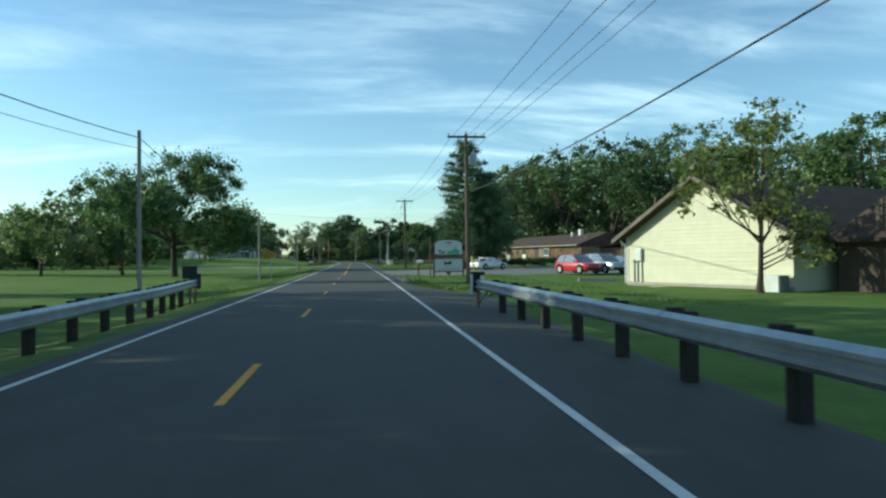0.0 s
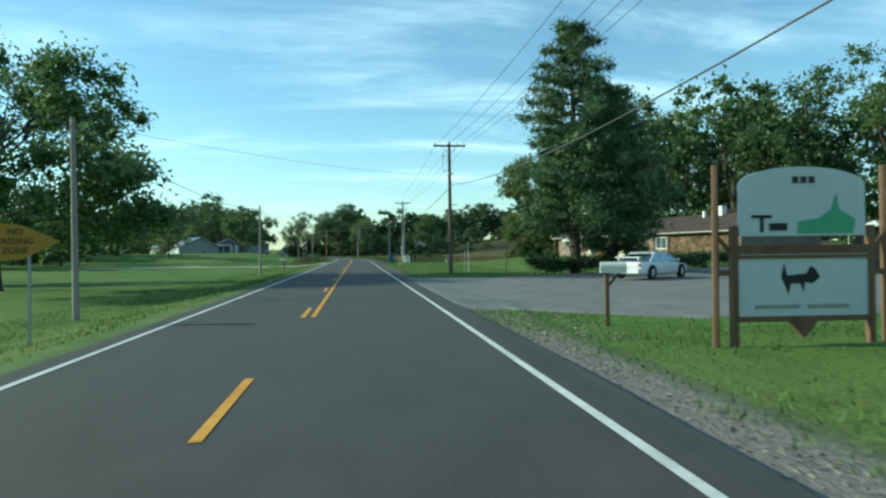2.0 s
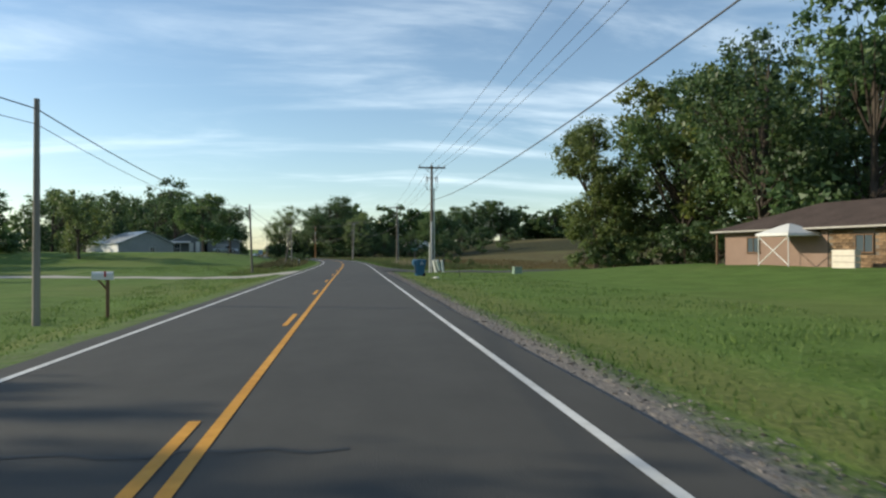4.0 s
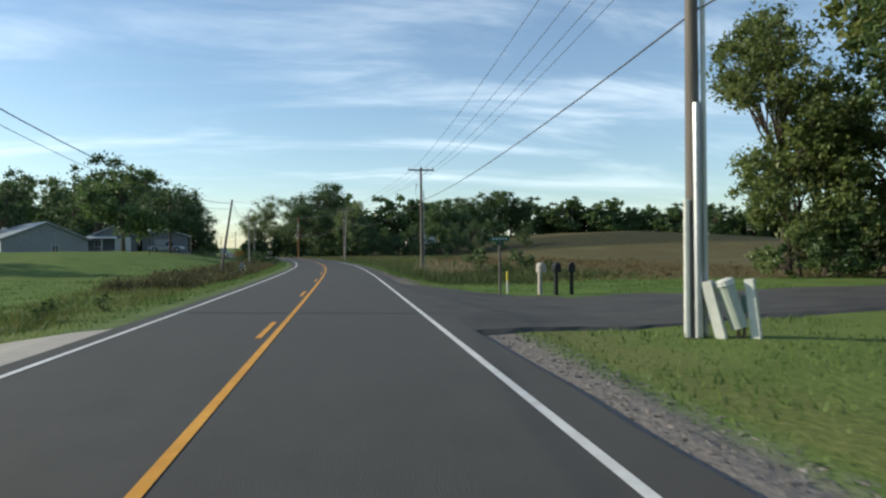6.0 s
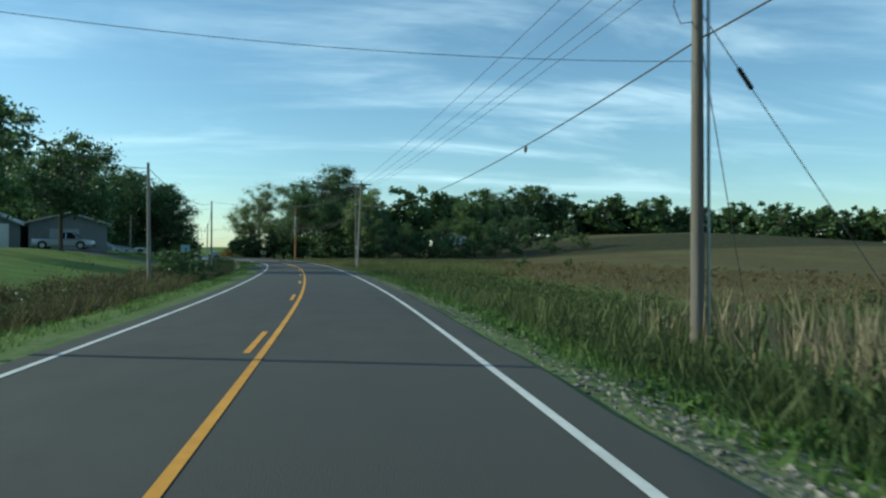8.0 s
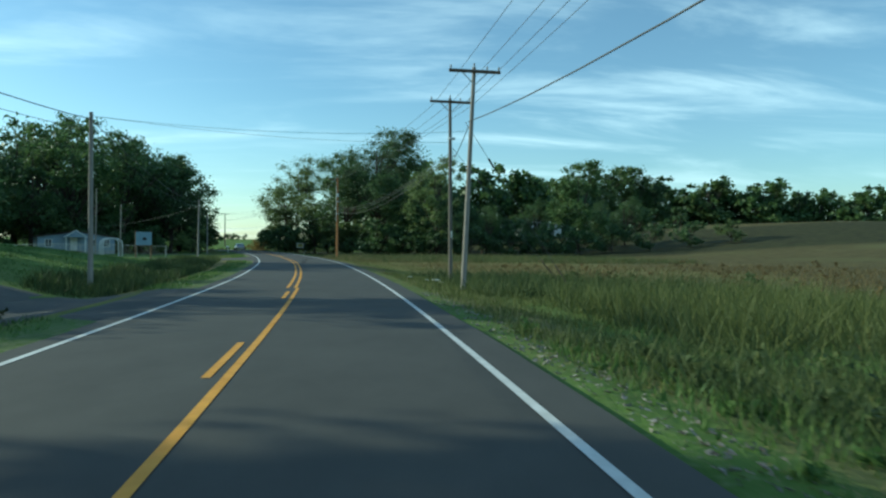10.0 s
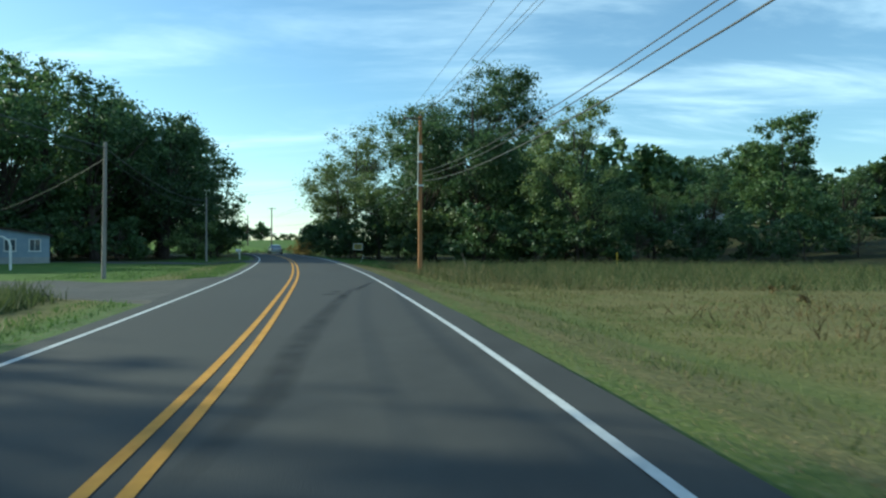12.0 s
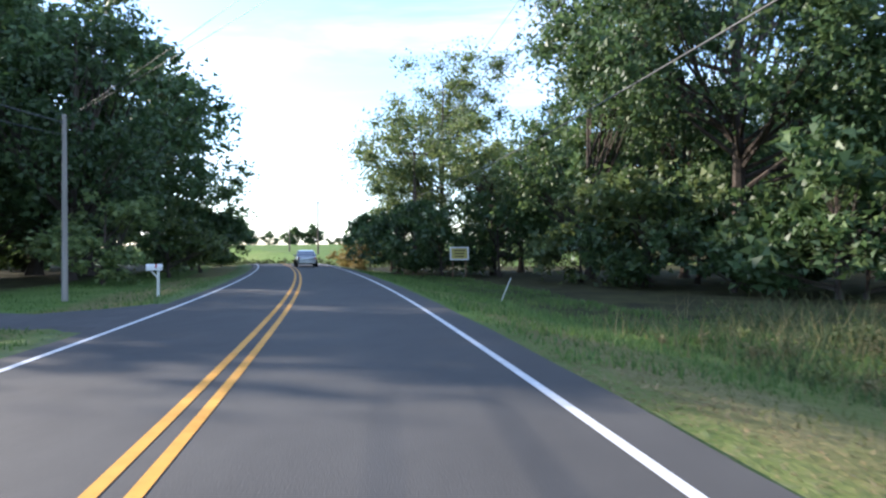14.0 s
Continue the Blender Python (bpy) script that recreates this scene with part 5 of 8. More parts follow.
for q, r, zq, zr, sag in SPANS:
    cable("telephone_cable", along(q, zq - q.location.z, 0.18), along(r, zr - r.location.z, 0.18), sag, 0.021, "thick dark telephone cable between poles", "overhead lines")
cable("power_line", along(pg, 7.3, 0.15), along(ph, 7.3, 0.15), 1.2, 0.016, "overhead service line between poles", "overhead lines")
cable("power_line", along(pg, 7.15, 0.15), along(ph, 7.0, 0.15), 1.2, 0.016, "overhead service line between poles", "overhead lines")
knot = along(pe, 6.0 - pe.location.z, 0.18).lerp(along(pf, 6.95 - pf.location.z, 0.18), 0.165) - Vector((0, 0, 6.0 * 0.165 * 0.835 + 0.13))
tagged(part("cable_loop", Build().tube([knot + Vector((0.03 * math.cos(a), 0.26 * math.cos(a), 0.10 * math.sin(a))) for a in (k * math.pi / 8 for k in range(17))], 0.03, 5, False), WIRE), "coiled slack loop hanging on the telephone cable", "cable")

GL = "slim pale wooden pole carrying two cables"
lefts = []
for x, y, zt, tx in ((-8.1, -4, 6.5, -8.1), (-7.55, 36.0, 6.9, -7.5), (-8.4, 74.1, 6.05, -8.45), (-9.1, 117.2, 6.05, -9.1), (-9.95, 161.8, 6.05, -10.2), (-11.5, 201.7, 5.85, -10.5), (-13.4, 230.0, 6.4, -13.5), (-18.3, 267.7, 6.95, -18.3), (-30.3, 319.0, 6.5, -30.2), (-40.9, 357.0, 6.45, -40.9)):
    lefts.append(utility_pole("cable_pole", (x, y, gz(x, y)), (tx, y, zt), 0.105, POLE_WORN if 150 < y < 205 else POLE_GREY, GL if abs(tx - x) < 0.5 else "slim pale wooden pole leaning towards the road", arm=False))
for x, y, zt in ((-43.0, 328.0, 6.4), (-47.5, 331.0, 8.6)):
    utility_pole("cable_pole", (x, y, gz(x, y)), (x + 0.1, y, zt), 0.085, POLE_GREY, "slim pale service pole in a yard", arm=False)


def lean_top(p, drop):
    sh = p.children[0].data.vertices
    c = Vector((0, 0, 0))
    n = len(sh)
    for k in range(n - 12, n):
        c += sh[k].co
    return p.matrix_world @ (c / 12) - Vector((0, 0, drop))


for q, r in zip(lefts[:-1], lefts[1:]):
    cable("telephone_cable", lean_top(q, 0.3), lean_top(r, 0.3), 0.75, 0.019, "dark cable between slim poles", "left cables")
    cable("telephone_cable", lean_top(q, 0.75), lean_top(r, 0.75), 0.8, 0.011, "thin cable between slim poles", "left cables")
for q, zq, r in ((pb, 6.9, lefts[2]), (pe, 6.2, lefts[5]), (pg, 7.7, lefts[7]), (pf, 7.0, lefts[7]), (ph, 8.3, lefts[9]), (ph, 7.5, lefts[9])):
    cable("service_line", along(q, zq), lean_top(r, 0.15), 0.35, 0.007, "thin service line across the road", "service lines")
cable("service_line", along(pa, 6.6, 0.2), (34, 86, 4.6), 0.6, 0.012, "thin service line to the tan building", "service lines")
cable("service_line", lean_top(lefts[8], 0.8), (-52, 338, 3.6), 0.5, 0.014, "thin service line to the mobile home", "service lines")

# ---- vehicles ----
def car(name, place, paint, label, length=4.5, width=1.78, height=1.5, kind="suv", group=""):
    """A parked car, nose along +y: lofted body, glazed cabin, wheels with rims, lights, bumpers, mirrors."""
    c = thing(name, place, label, "car", group)
    L, W, H = length / 2, width / 2, height
    sill, belt = 0.22, H * (0.60 if kind != "sedan" else 0.64)
    # lower body: rings along y; each ring is a rounded rectangle
    nose_z = belt * (0.95 if kind != "sedan" else 0.90)
    stations = [(-L, 0.74, 0.42, belt * 0.86), (-L + 0.08, 0.90, 0.28, belt * 0.98), (-L * 0.80, 0.98, sill, belt), (-L * 0.4, 1.0, sill, belt), (L * 0.1, 1.0, sill, belt), (L * 0.40, 0.99, sill, belt * 0.99), (L * 0.62, 0.98, sill, nose_z), (L - 0.22, 0.92, 0.24, nose_z * 0.92), (L - 0.07, 0.82, 0.28, nose_z * 0.84), (L, 0.68, 0.36, nose_z * 0.70)]
    rings = []
    for y, w, z0, z1 in stations:
        h = z1 - z0
        rings.append([(W * w * a, y, z0 + h * b) for a, b in ((-0.86, 0), (0.86, 0), (0.97, 0.12), (1.0, 0.45), (0.98, 0.72), (0.90, 0.95), (0.70, 1.0), (-0.70, 1.0), (-0.90, 0.95), (-0.98, 0.72), (-1.0, 0.45), (-0.97, 0.12))])
    part("body", Build().loft(rings), paint, c, smooth=True)
    # cabin
    if kind == "suv":
        cab = [(-L + 0.12, 0.02), (-L + 0.50, 1.0), (L * 0.06, 1.0), (L * 0.47, 0.02)]
    elif kind == "sedan":
        cab = [(-L * 0.66, 0.02), (-L * 0.36, 0.97), (L * 0.10, 1.0), (L * 0.50, 0.02)]
    else:
        cab = [(-L * 0.06, 0.02), (L * 0.02, 1.0), (L * 0.28, 1.0), (L * 0.56, 0.02)]
    zb, zt = belt - 0.02, H
    gl = [(y, W * (0.92 - 0.20 * f), zb + (zt - zb) * f) for y, f in cab]
    ya, yb, yc, yd = (p[0] for p in cab)
    arc = [(ya, 0.02), (ya + (yb - ya) * 0.45, 0.56), (ya + (yb - ya) * 0.85, 0.88), (yb + (yc - yb) * 0.25, 0.98), (yb + (yc - yb) * 0.6, 1.0), (yc, 0.965), (yc + (yd - yc) * 0.30, 0.76), (yc + (yd - yc) * 0.65, 0.41), (yd, 0.02)]

    def ring_at(y, f, grow=0.0):
        z, w = zb + (zt - 0.02 - zb) * f, W * (0.90 - 0.19 * f) + grow
        return [(-W * 0.90, y, zb), (W * 0.90, y, zb), (w, y, zb + (z - zb) * 0.93 + grow), (w * 0.80, y, z + grow), (-w * 0.80, y, z + grow), (-w, y, zb + (z - zb) * 0.93 + grow)]

    part("window_glass", Build().loft([ring_at(y, f) for y, f in arc]), CAR_GLASS, c, "dark tinted windows", smooth=True)
    top = [ring_at(y, f, 0.018)[2:] for y, f in arc[2:6]]
    part("roof", Build().loft([r + [(x * 0.97, y, z - 0.05) for x, y, z in reversed(r)] for r in top]), paint, c, smooth=True)
    for s in (-1, 1):
        for (y0, z0), (y1, z1) in (((gl[0][0], zb), (gl[1][0], zt - 0.05)), ((gl[3][0], zb), (gl[2][0], zt - 0.05)), (((gl[1][0] + gl[2][0]) / 2 - 0.1, zb), ((gl[1][0] + gl[2][0]) / 2 - 0.1, zt - 0.05))):
            part("pillar", Build().tube([(s * W * 0.905, y0, z0), (s * W * 0.725, y1, z1)], 0.035, 5), paint, c)
        part("mirror", Build().box((s * (W + 0.07), gl[3][0] - 0.28, belt + 0.06), (0.18, 0.10, 0.13), bevel=0.03), paint, c)
        part("headlight", Build().box((s * W * 0.62, L - 0.10, nose_z * 0.70), (0.30, 0.12, 0.14), bevel=0.03), LAMP_CLEAR, c)
        part("tail_light", Build().box((s * W * 0.74, -L + 0.06, belt * 0.80), (0.22, 0.10, 0.22 if kind != "sedan" else 0.15), bevel=0.03), LAMP_RED, c)
        part("door_handle", Build().box((s * W * 0.995, 0.05, belt * 0.84), (0.03, 0.16, 0.03)), CHROME, c)
    part("rear_bumper", Build().box((0, -L + 0.02, 0.42), (W * 1.62, 0.16, 0.20), bevel=0.06), paint if kind != "pickup" else CHROME, c)
    part("front_bumper", Build().box((0, L - 0.04, 0.40), (W * 1.5, 0.14, 0.20), bevel=0.06), BLACK, c)
    part("licence_plate", Build().box((0, -L - 0.01, belt * 0.66), (0.31, 0.02, 0.15)), SIGN_WHITE, c)
    if kind == "pickup":
        part("cargo_bed", Build().box((0, -L * 0.50, belt - 0.04), (W * 1.66, L * 0.84, 0.09), bevel=0.04), BLACK, c)
    wheel_r = {"suv": 0.36, "pickup": 0.39}.get(kind, 0.325)
    for y in (-L * 0.62, L * 0.60):
        for s in (-1, 1):
            t = Build()
            prof = [(wheel_r * 0.62, -0.10), (wheel_r * 0.94, -0.11), (wheel_r, -0.07), (wheel_r, 0.07), (wheel_r * 0.94, 0.11), (wheel_r * 0.62, 0.10)]
            n = 20
            vs = [(s * (W * 0.95) + z, y + r * math.cos(2 * math.pi * j / n), wheel_r + r * math.sin(2 * math.pi * j / n)) for r, z in prof for j in range(n)]
            fs = [(i * n + j, i * n + (j + 1) % n, ((i + 1) % 6) * n + (j + 1) % n, ((i + 1) % 6) * n + j) for i in range(6) for j in range(n)]
            tyre = part("wheel", t.add(vs, fs), RUBBER, c, smooth=True)
            rim = Build()
            for j in range(5):
                a = 2 * math.pi * j / 5
                rim.tube([(s * (W * 0.95 + 0.06), y, wheel_r), (s * (W * 0.95 + 0.07), y + wheel_r * 0.62 * math.cos(a), wheel_r + wheel_r * 0.62 * math.sin(a))], 0.035, 4)
            rim.tube([(s * (W * 0.95 - 0.04), y, wheel_r), (s * (W * 0.95 + 0.03), y, wheel_r)], wheel_r * 0.62, 16)
            rim.tube([(s * (W * 0.95 + 0.02), y, wheel_r), (s * (W * 0.95 + 0.075), y, wheel_r)], wheel_r * 0.60, 18)
            part("rim", rim, RIM_SILVER, tyre)
            arch = Build()
            arch.tube([(s * (W * 0.99), y + wheel_r * 1.14 * math.cos(a), wheel_r + wheel_r * 1.14 * math.sin(a)) for a in (k * math.pi / 10 for k in range(11))], 0.035, 5)
            part("wheel_arch", arch, BLACK, c)
    return c


def on(x, y, rz, lift=0.06):
    return (x, y, max(gz(x, y), -0.07) + lift, 0, 0, rz)


car("parked_car", on(19.2, 61.9, 204), RED_PAINT, "glossy red small SUV parked on the lot", 4.0, 1.80, 1.62, "suv", "cars on the lot")
car("parked_car", on(21.8, 63.1, 200), SILVER_CAR, "silver SUV parked on the lot", 4.5, 1.80, 1.66, "suv", "cars on the lot")
car("parked_car", on(24.3, 64.6, 200), SILVER_CAR, "pale silver sedan parked on the lot", 4.7, 1.80, 1.45, "sedan", "cars on the lot")
car("parked_car", on(26.9, 50.4, 215), WHITE_CAR, "white sedan parked behind a cream building", 4.6, 1.80, 1.45, "sedan", "cars on the lot")
car("parked_car", on(15.75, 84.9, -52), WHITE_CAR, "white two-door coupe with a rear spoiler by the hedge", 4.9, 1.82, 1.38, "sedan", "cars on the lot")
sp = [o for o in scene.objects if o.name.startswith("parked_car")][-1]
part("spoiler", Build().box((0, -2.25, 1.10), (1.45, 0.20, 0.05), bevel=0.05).box((-0.55, -2.22, 1.02), (0.06, 0.12, 0.14)).box((0.55, -2.22, 1.02), (0.06, 0.12, 0.14)), WHITE_CAR, sp)
car("pickup_truck", on(-32.4, 265.0, -80, 0.0), SILVER_CAR, "silver pickup truck parked before a shaded garage", 5.7, 1.95, 1.82, "pickup")
car("parked_car", on(44.2, 118.0, 145), WHITE_CAR, "white car parked under a carport", 4.5, 1.78, 1.48, "sedan", "cars on the lot")
lead_rz = math.degrees(math.atan(-float(slope(395.0))))
car("lead_car", (-45.5, 395.2, 0.0, 0, 0, lead_rz), SILVER_CAR, "silver sedan on the road ahead", 4.75, 1.82, 1.47, "sedan")


def shuttle_bus(place, label):
    """A small cutaway bus: van nose, tall box body with side windows, raised roof front."""
    c = thing("shuttle_bus", place, label, "bus")
    box = [(-3.2, 0.5), (1.05, 0.5), (1.05, 1.35), (1.35, 2.1), (1.30, 2.72), (1.0, 2.80), (-3.0, 2.80), (-3.2, 2.6)]
    part("body", Build().prism([(y, z) for y, z in box], 2.2, Matrix.Rotation(radians(90), 4, "Z")), WHITE_CAR, c)
    part("nose", Build().loft([[(-0.95, 1.0, 0.45), (0.95, 1.0, 0.45), (0.95, 1.0, 1.95), (-0.95, 1.0, 1.95)], [(-0.95, 1.75, 0.45), (0.95, 1.75, 0.45), (0.92, 1.75, 1.28), (-0.92, 1.75, 1.28)], [(-0.92, 2.75, 0.45), (0.92, 2.75, 0.45), (0.85, 2.70, 1.12), (-0.85, 2.70, 1.12)]]), WHITE_CAR, c)
    part("windscreen", Build().add([(-0.84, 1.79, 1.30), (0.84, 1.79, 1.30), (0.80, 1.16, 1.98), (-0.80, 1.16, 1.98), (-0.84, 1.70, 1.27), (0.84, 1.70, 1.27), (0.80, 1.08, 1.95), (-0.80, 1.08, 1.95)], [(0, 1, 2, 3), (7, 6, 5, 4), (0, 4, 5, 1), (2, 6, 7, 3), (1, 5, 6, 2), (0, 3, 7, 4)]), CAR_GLASS, c)
    part("grille", Build().box((0, 2.76, 0.85), (1.0, 0.05, 0.34), bevel=0.02), BLACK, c)
    part("front_bumper", Build().box((0, 2.82, 0.50), (1.9, 0.16, 0.22), bevel=0.05), CHROME, c)
    for q in (-1, 1):
        part("headlight", Build().box((q * 0.72, 2.75, 0.88), (0.30, 0.06, 0.30), bevel=0.03), LAMP_CLEAR, c)
        part("mirror", Build().box((q * 1.25, 1.55, 1.55), (0.18, 0.10, 0.32), bevel=0.03), BLACK, c)
        part("side_stripe", Build().box((q * 1.105, -1.0, 1.15), (0.012, 4.2, 0.10)), DARK_METAL, c)
        for y in (-2.6, -1.6, -0.6, 0.4):
            part("side_window", Build().box((q * 1.105, y, 1.85), (0.02, 0.82, 0.75), bevel=0.008), CAR_GLASS, c)
        for y in (-2.0, 1.95):
            wheel = part("wheel", Build().tube([(q * 0.80, y, 0.38), (q * 1.06, y, 0.38)], 0.38, 18), RUBBER, c)
            part("rim", Build().tube([(q * 1.05, y, 0.38), (q * 1.08, y, 0.38)], 0.22, 14), CHROME, wheel)
    return c


shuttle_bus(on(35.1, 70.9, 127), "white shuttle bus parked before the tan shop")

# ---- buildings ----
def frame_of(x, y, rz, z=None):
    return pose(x, y, gz(x, y) if z is None else z, 0, 0, rz)


def clapboard(parent, w, z0, z1, y, material, name="board", gable=None, step=0.2):
    """Lapped boards on a wall along x, each a piece; gable gives the half-width at a height."""
    z = z0
    while z < z1 - 0.02:
        h = min(step, z1 - z)
        half = w / 2 if gable is None else max(0.05, gable(z + h * 0.5))
        b = Build()
        b.add([(-half, y - 0.028, z), (half, y - 0.028, z), (half, y - 0.008, z + h), (-half, y - 0.008, z + h), (-half, y + 0.01, z), (half, y + 0.01, z), (half, y + 0.01, z + h), (-half, y + 0.01, z + h)],
              [(0, 1, 2, 3), (7, 6, 5, 4), (0, 4, 5, 1), (3, 2, 6, 7), (1, 5, 6, 2), (0, 3, 7, 4)])
        part(name, b, material, parent)
        z += h


def window(parent, x, y, z, w, h, axis="y", face=-1, curtain=False, trim=WHITE_PAINT):
    """A framed window on a wall: frame, sill and pane."""
    def bx(u, v, n, su, sv, sn):
        return Build().box((x + u, y + n * face, z + v), (su, sn, sv)) if axis == "y" else Build().box((x + n * face, y + u, z + v), (sn, su, sv))
    f = Build()
    for u, v, su, sv in ((0, h / 2, w + 0.12, 0.07), (0, -h / 2, w + 0.12, 0.07), (-w / 2, 0, 0.07, h), (w / 2, 0, 0.07, h), (0, 0, 0.04, h)):
        q = bx(u, v, 0.03, su, sv, 0.08)
        f.add(q.v, q.f)
    fr = part("window", f, trim, parent)
    part("pane", bx(0, 0, 0.015, w, h, 0.02), PANE, fr)
    part("sill", bx(0, -h / 2 - 0.05, 0.06, w + 0.18, 0.04, 0.14), trim, fr)
    if curtain:
        part("curtain", bx(0, 0, 0.003, w * 0.9, h, 0.008), CURTAIN, fr)


def door(parent, x, y, z, material, w=0.95, h=2.05, axis="y", face=-1):
    b = Build().box((x, y + 0.03 * face, z + h / 2), (w, 0.07, h)) if axis == "y" else Build().box((x + 0.03 * face, y, z + h / 2), (0.07, w, h))
    d = part("door", b, material, parent)
    k = Build().lathe([(0.02, 0), (0.035, 0.02), (0.02, 0.05)], (x + w * 0.38, y + 0.08 * face, z + 1.0) if axis == "y" else (x + 0.08 * face, y + w * 0.38, z + 1.0), 8)
    part("handle", k, CHROME, d)


def gable_roof(parent, w, depth, eave, ridge, over, material, y0=0.0, along_x=False, name="roof", hip=0.0, thick=0.16):
    """Two slopes with overhang; the ridge runs along y from y0 to y0+depth (or along x)."""
    half = w / 2 + over
    slope_h = (ridge - eave) / (w / 2)
    ze = eave - over * slope_h
    a, e = y0 - over, y0 + depth + over
    b = Build()
    for s in (-1, 1):
        pts = [(s * half, a, ze), (s * half, e, ze), (0, e, ridge), (0, a + hip, ridge)]
        lo = [(p[0], p[1], p[2] - thick) for p in pts]
        q = [(y, x, z) if along_x else (x, y, z) for x, y, z in pts + lo]
        b.add(q, [(0, 1, 2, 3), (7, 6, 5, 4), (0, 4, 5, 1), (1, 5, 6, 2), (2, 6, 7, 3), (3, 7, 4, 0)])
    if hip:
        pts = [(-half, a, ze), (half, a, ze), (0, a + hip, ridge)]
        lo = [(p[0], p[1], p[2] - thick) for p in pts]
        q = [(y, x, z) if along_x else (x, y, z) for x, y, z in pts + lo]
        b.add(q, [(0, 1, 2), (5, 4, 3), (0, 3, 4, 1), (1, 4, 5, 2), (2, 5, 3, 0)])
    return part(name, b, material, parent)


def walls(parent, w, depth, eave, ridge, material, y0=0.0, name="wall", base=-0.3):
    """Four walls with gable ends, 0.2 thick, as one shell."""
    out = [(-w / 2, y0), (w / 2, y0), (w / 2, y0 + depth), (-w / 2, y0 + depth)]
    b = Build()
    for y in (y0, y0 + depth):
        b.prism([(-w / 2, base), (w / 2, base), (w / 2, eave), (0, ridge), (-w / 2, eave)], 0.2, Matrix.Translation((0, y + (0.1 if y == y0 else -0.1), 0)))
    for x in (-1, 1):
        b.box((x * (w / 2 - 0.1), y0 + depth / 2, (eave + base) / 2), (0.2, depth - 0.4, eave - base))
    return part(name, b, material, parent)


# cream hall by the bridge: gable end towards the road
hall = thing("cream_building", frame_of(17.75, 37.65, -66.5, -0.05), "cream-sided building with a brown shingle roof", "building")
walls(hall, 9.6, 16, 2.55, 5.15, CREAM)
clapboard(hall, 9.6, 0.0, 2.55, 0.0, CREAM)
clapboard(hall, 9.6, 2.55, 5.1, 0.0, CREAM, gable=lambda z: 4.8 * (5.15 - z) / 2.6)
gable_roof(hall, 9.6, 16, 2.62, 5.28, 0.55, SHINGLE)
for s in (-1, 1):
    part("fascia", Build().add([(s * 5.37, -0.57, 2.14), (0, -0.57, 5.12), (0, -0.57, 5.32), (s * 5.37, -0.57, 2.36), (s * 5.37, -0.60, 2.14), (0, -0.60, 5.12), (0, -0.60, 5.32), (s * 5.37, -0.60, 2.36)], [(0, 1, 2, 3), (7, 6, 5, 4), (0, 4, 5, 1), (3, 2, 6, 7)]), POLE_WORN, hall)
part("downspout", Build().tube([(-4.95, -0.35, 2.3), (-4.86, -0.08, 2.0), (-4.86, -0.08, 0.05)], 0.045, 6), WHITE_PAINT, hall)
part("corner_trim", Build().box((-4.76, -0.03, 1.25), (0.12, 0.06, 2.5)), WHITE_PAINT, hall)
mb = part("meter_box", Build().box((-3.85, -0.10, 1.55), (0.42, 0.16, 0.62), bevel=0.03), GALV, hall, "grey electric meter box")
part("meter", Build().lathe([(0.09, 0), (0.09, 0.06), (0.05, 0.09)], (-4.25, -0.1, 1.2), 10), GALV, hall)
for x in (-4.0, -3.7, -4.25):
    part("conduit", Build().tube([(x, -0.06, 0.0), (x, -0.06, 1.3)], 0.035, 6), GREY_SIDING, hall)
part("foundation", Build().box((0, -0.02, 0.05), (9.7, 0.12, 0.16)), CONCRETE, hall)
unit = tagged(part("air_conditioner", Build().box((0, 0, 0.35), (0.7, 0.7, 0.7), bevel=0.05), GALV), "small grey outdoor unit beside a cream wall", "air conditioner")
unit.matrix_world = frame_of(19.0, 33.4, -66.5)
wing = thing("building_wing", frame_of(23.2, 30.2, -66.5, -0.05), "dark brown low wing with a shingle roof", "building")
walls(wing, 7.0, 9, 2.5, 4.9, DARK_WALL)
gable_roof(wing, 7.0, 9, 2.5, 4.9, 0.5, SHINGLE, hip=3.5)
window(wing, 0.5, 0, 1.4, 1.2, 1.0)

# tan metal shop behind the lot, its gable end towards the lot
shop = thing("metal_shop", frame_of(35.83, 81.52, -54.1, -0.08), "tan metal-sided shop with a covered front", "building")
walls(shop, 12.4, 17, 3.35, 5.75, TAN_METAL)
for k in range(25):
    x = -6.0 + k * 0.5
    top = 5.65 - 2.4 * abs(x) / 6.2
    part("siding_rib", Build().box((x, -0.02, (3.3 + top) / 2), (0.10, 0.05, max(0.05, top - 3.3))), TAN_METAL, shop)
gable_roof(shop, 12.4, 17, 3.4, 5.9, 0.35, TAN_ROOF)
for q in (-1, 1):
    part("rake_trim", Build().tube([(q * 6.5, -0.4, 3.22), (0, -0.4, 5.86)], 0.09, 4), WOOD_BROWN, shop)
part("ridge_cap", Build().box((0, 0.1, 5.93), (0.5, 1.0, 0.08)), WHITE_PAINT, shop, "pale ridge cap")
part("porch_roof", Build().prism([(-2.6, 2.68), (0.0, 3.30), (0.0, 3.42), (-2.65, 2.80)], 9.6, Matrix.Translation((1.65, 0, 0)) @ Matrix.Rotation(radians(90), 4, "Z")), TAN_ROOF, shop)
part("gable_sign", Build().box((0.05, -0.09, 4.83), (2.1, 0.06, 1.12), bevel=0.02), SIGN_WHITE, shop, "white sign board on the gable")
part("sign_bar", Build().box((0.0, -0.13, 5.02), (0.9, 0.02, 0.12), bevel=0.0), DARK_METAL, shop)
# dark sheet over the tan wall paints the shade under the porch
part("front_wall", Build().box((0, -0.03, 1.35), (12.3, 0.04, 2.7)), DARK_WALL, shop, "dark sheet painted as the porch's shade")
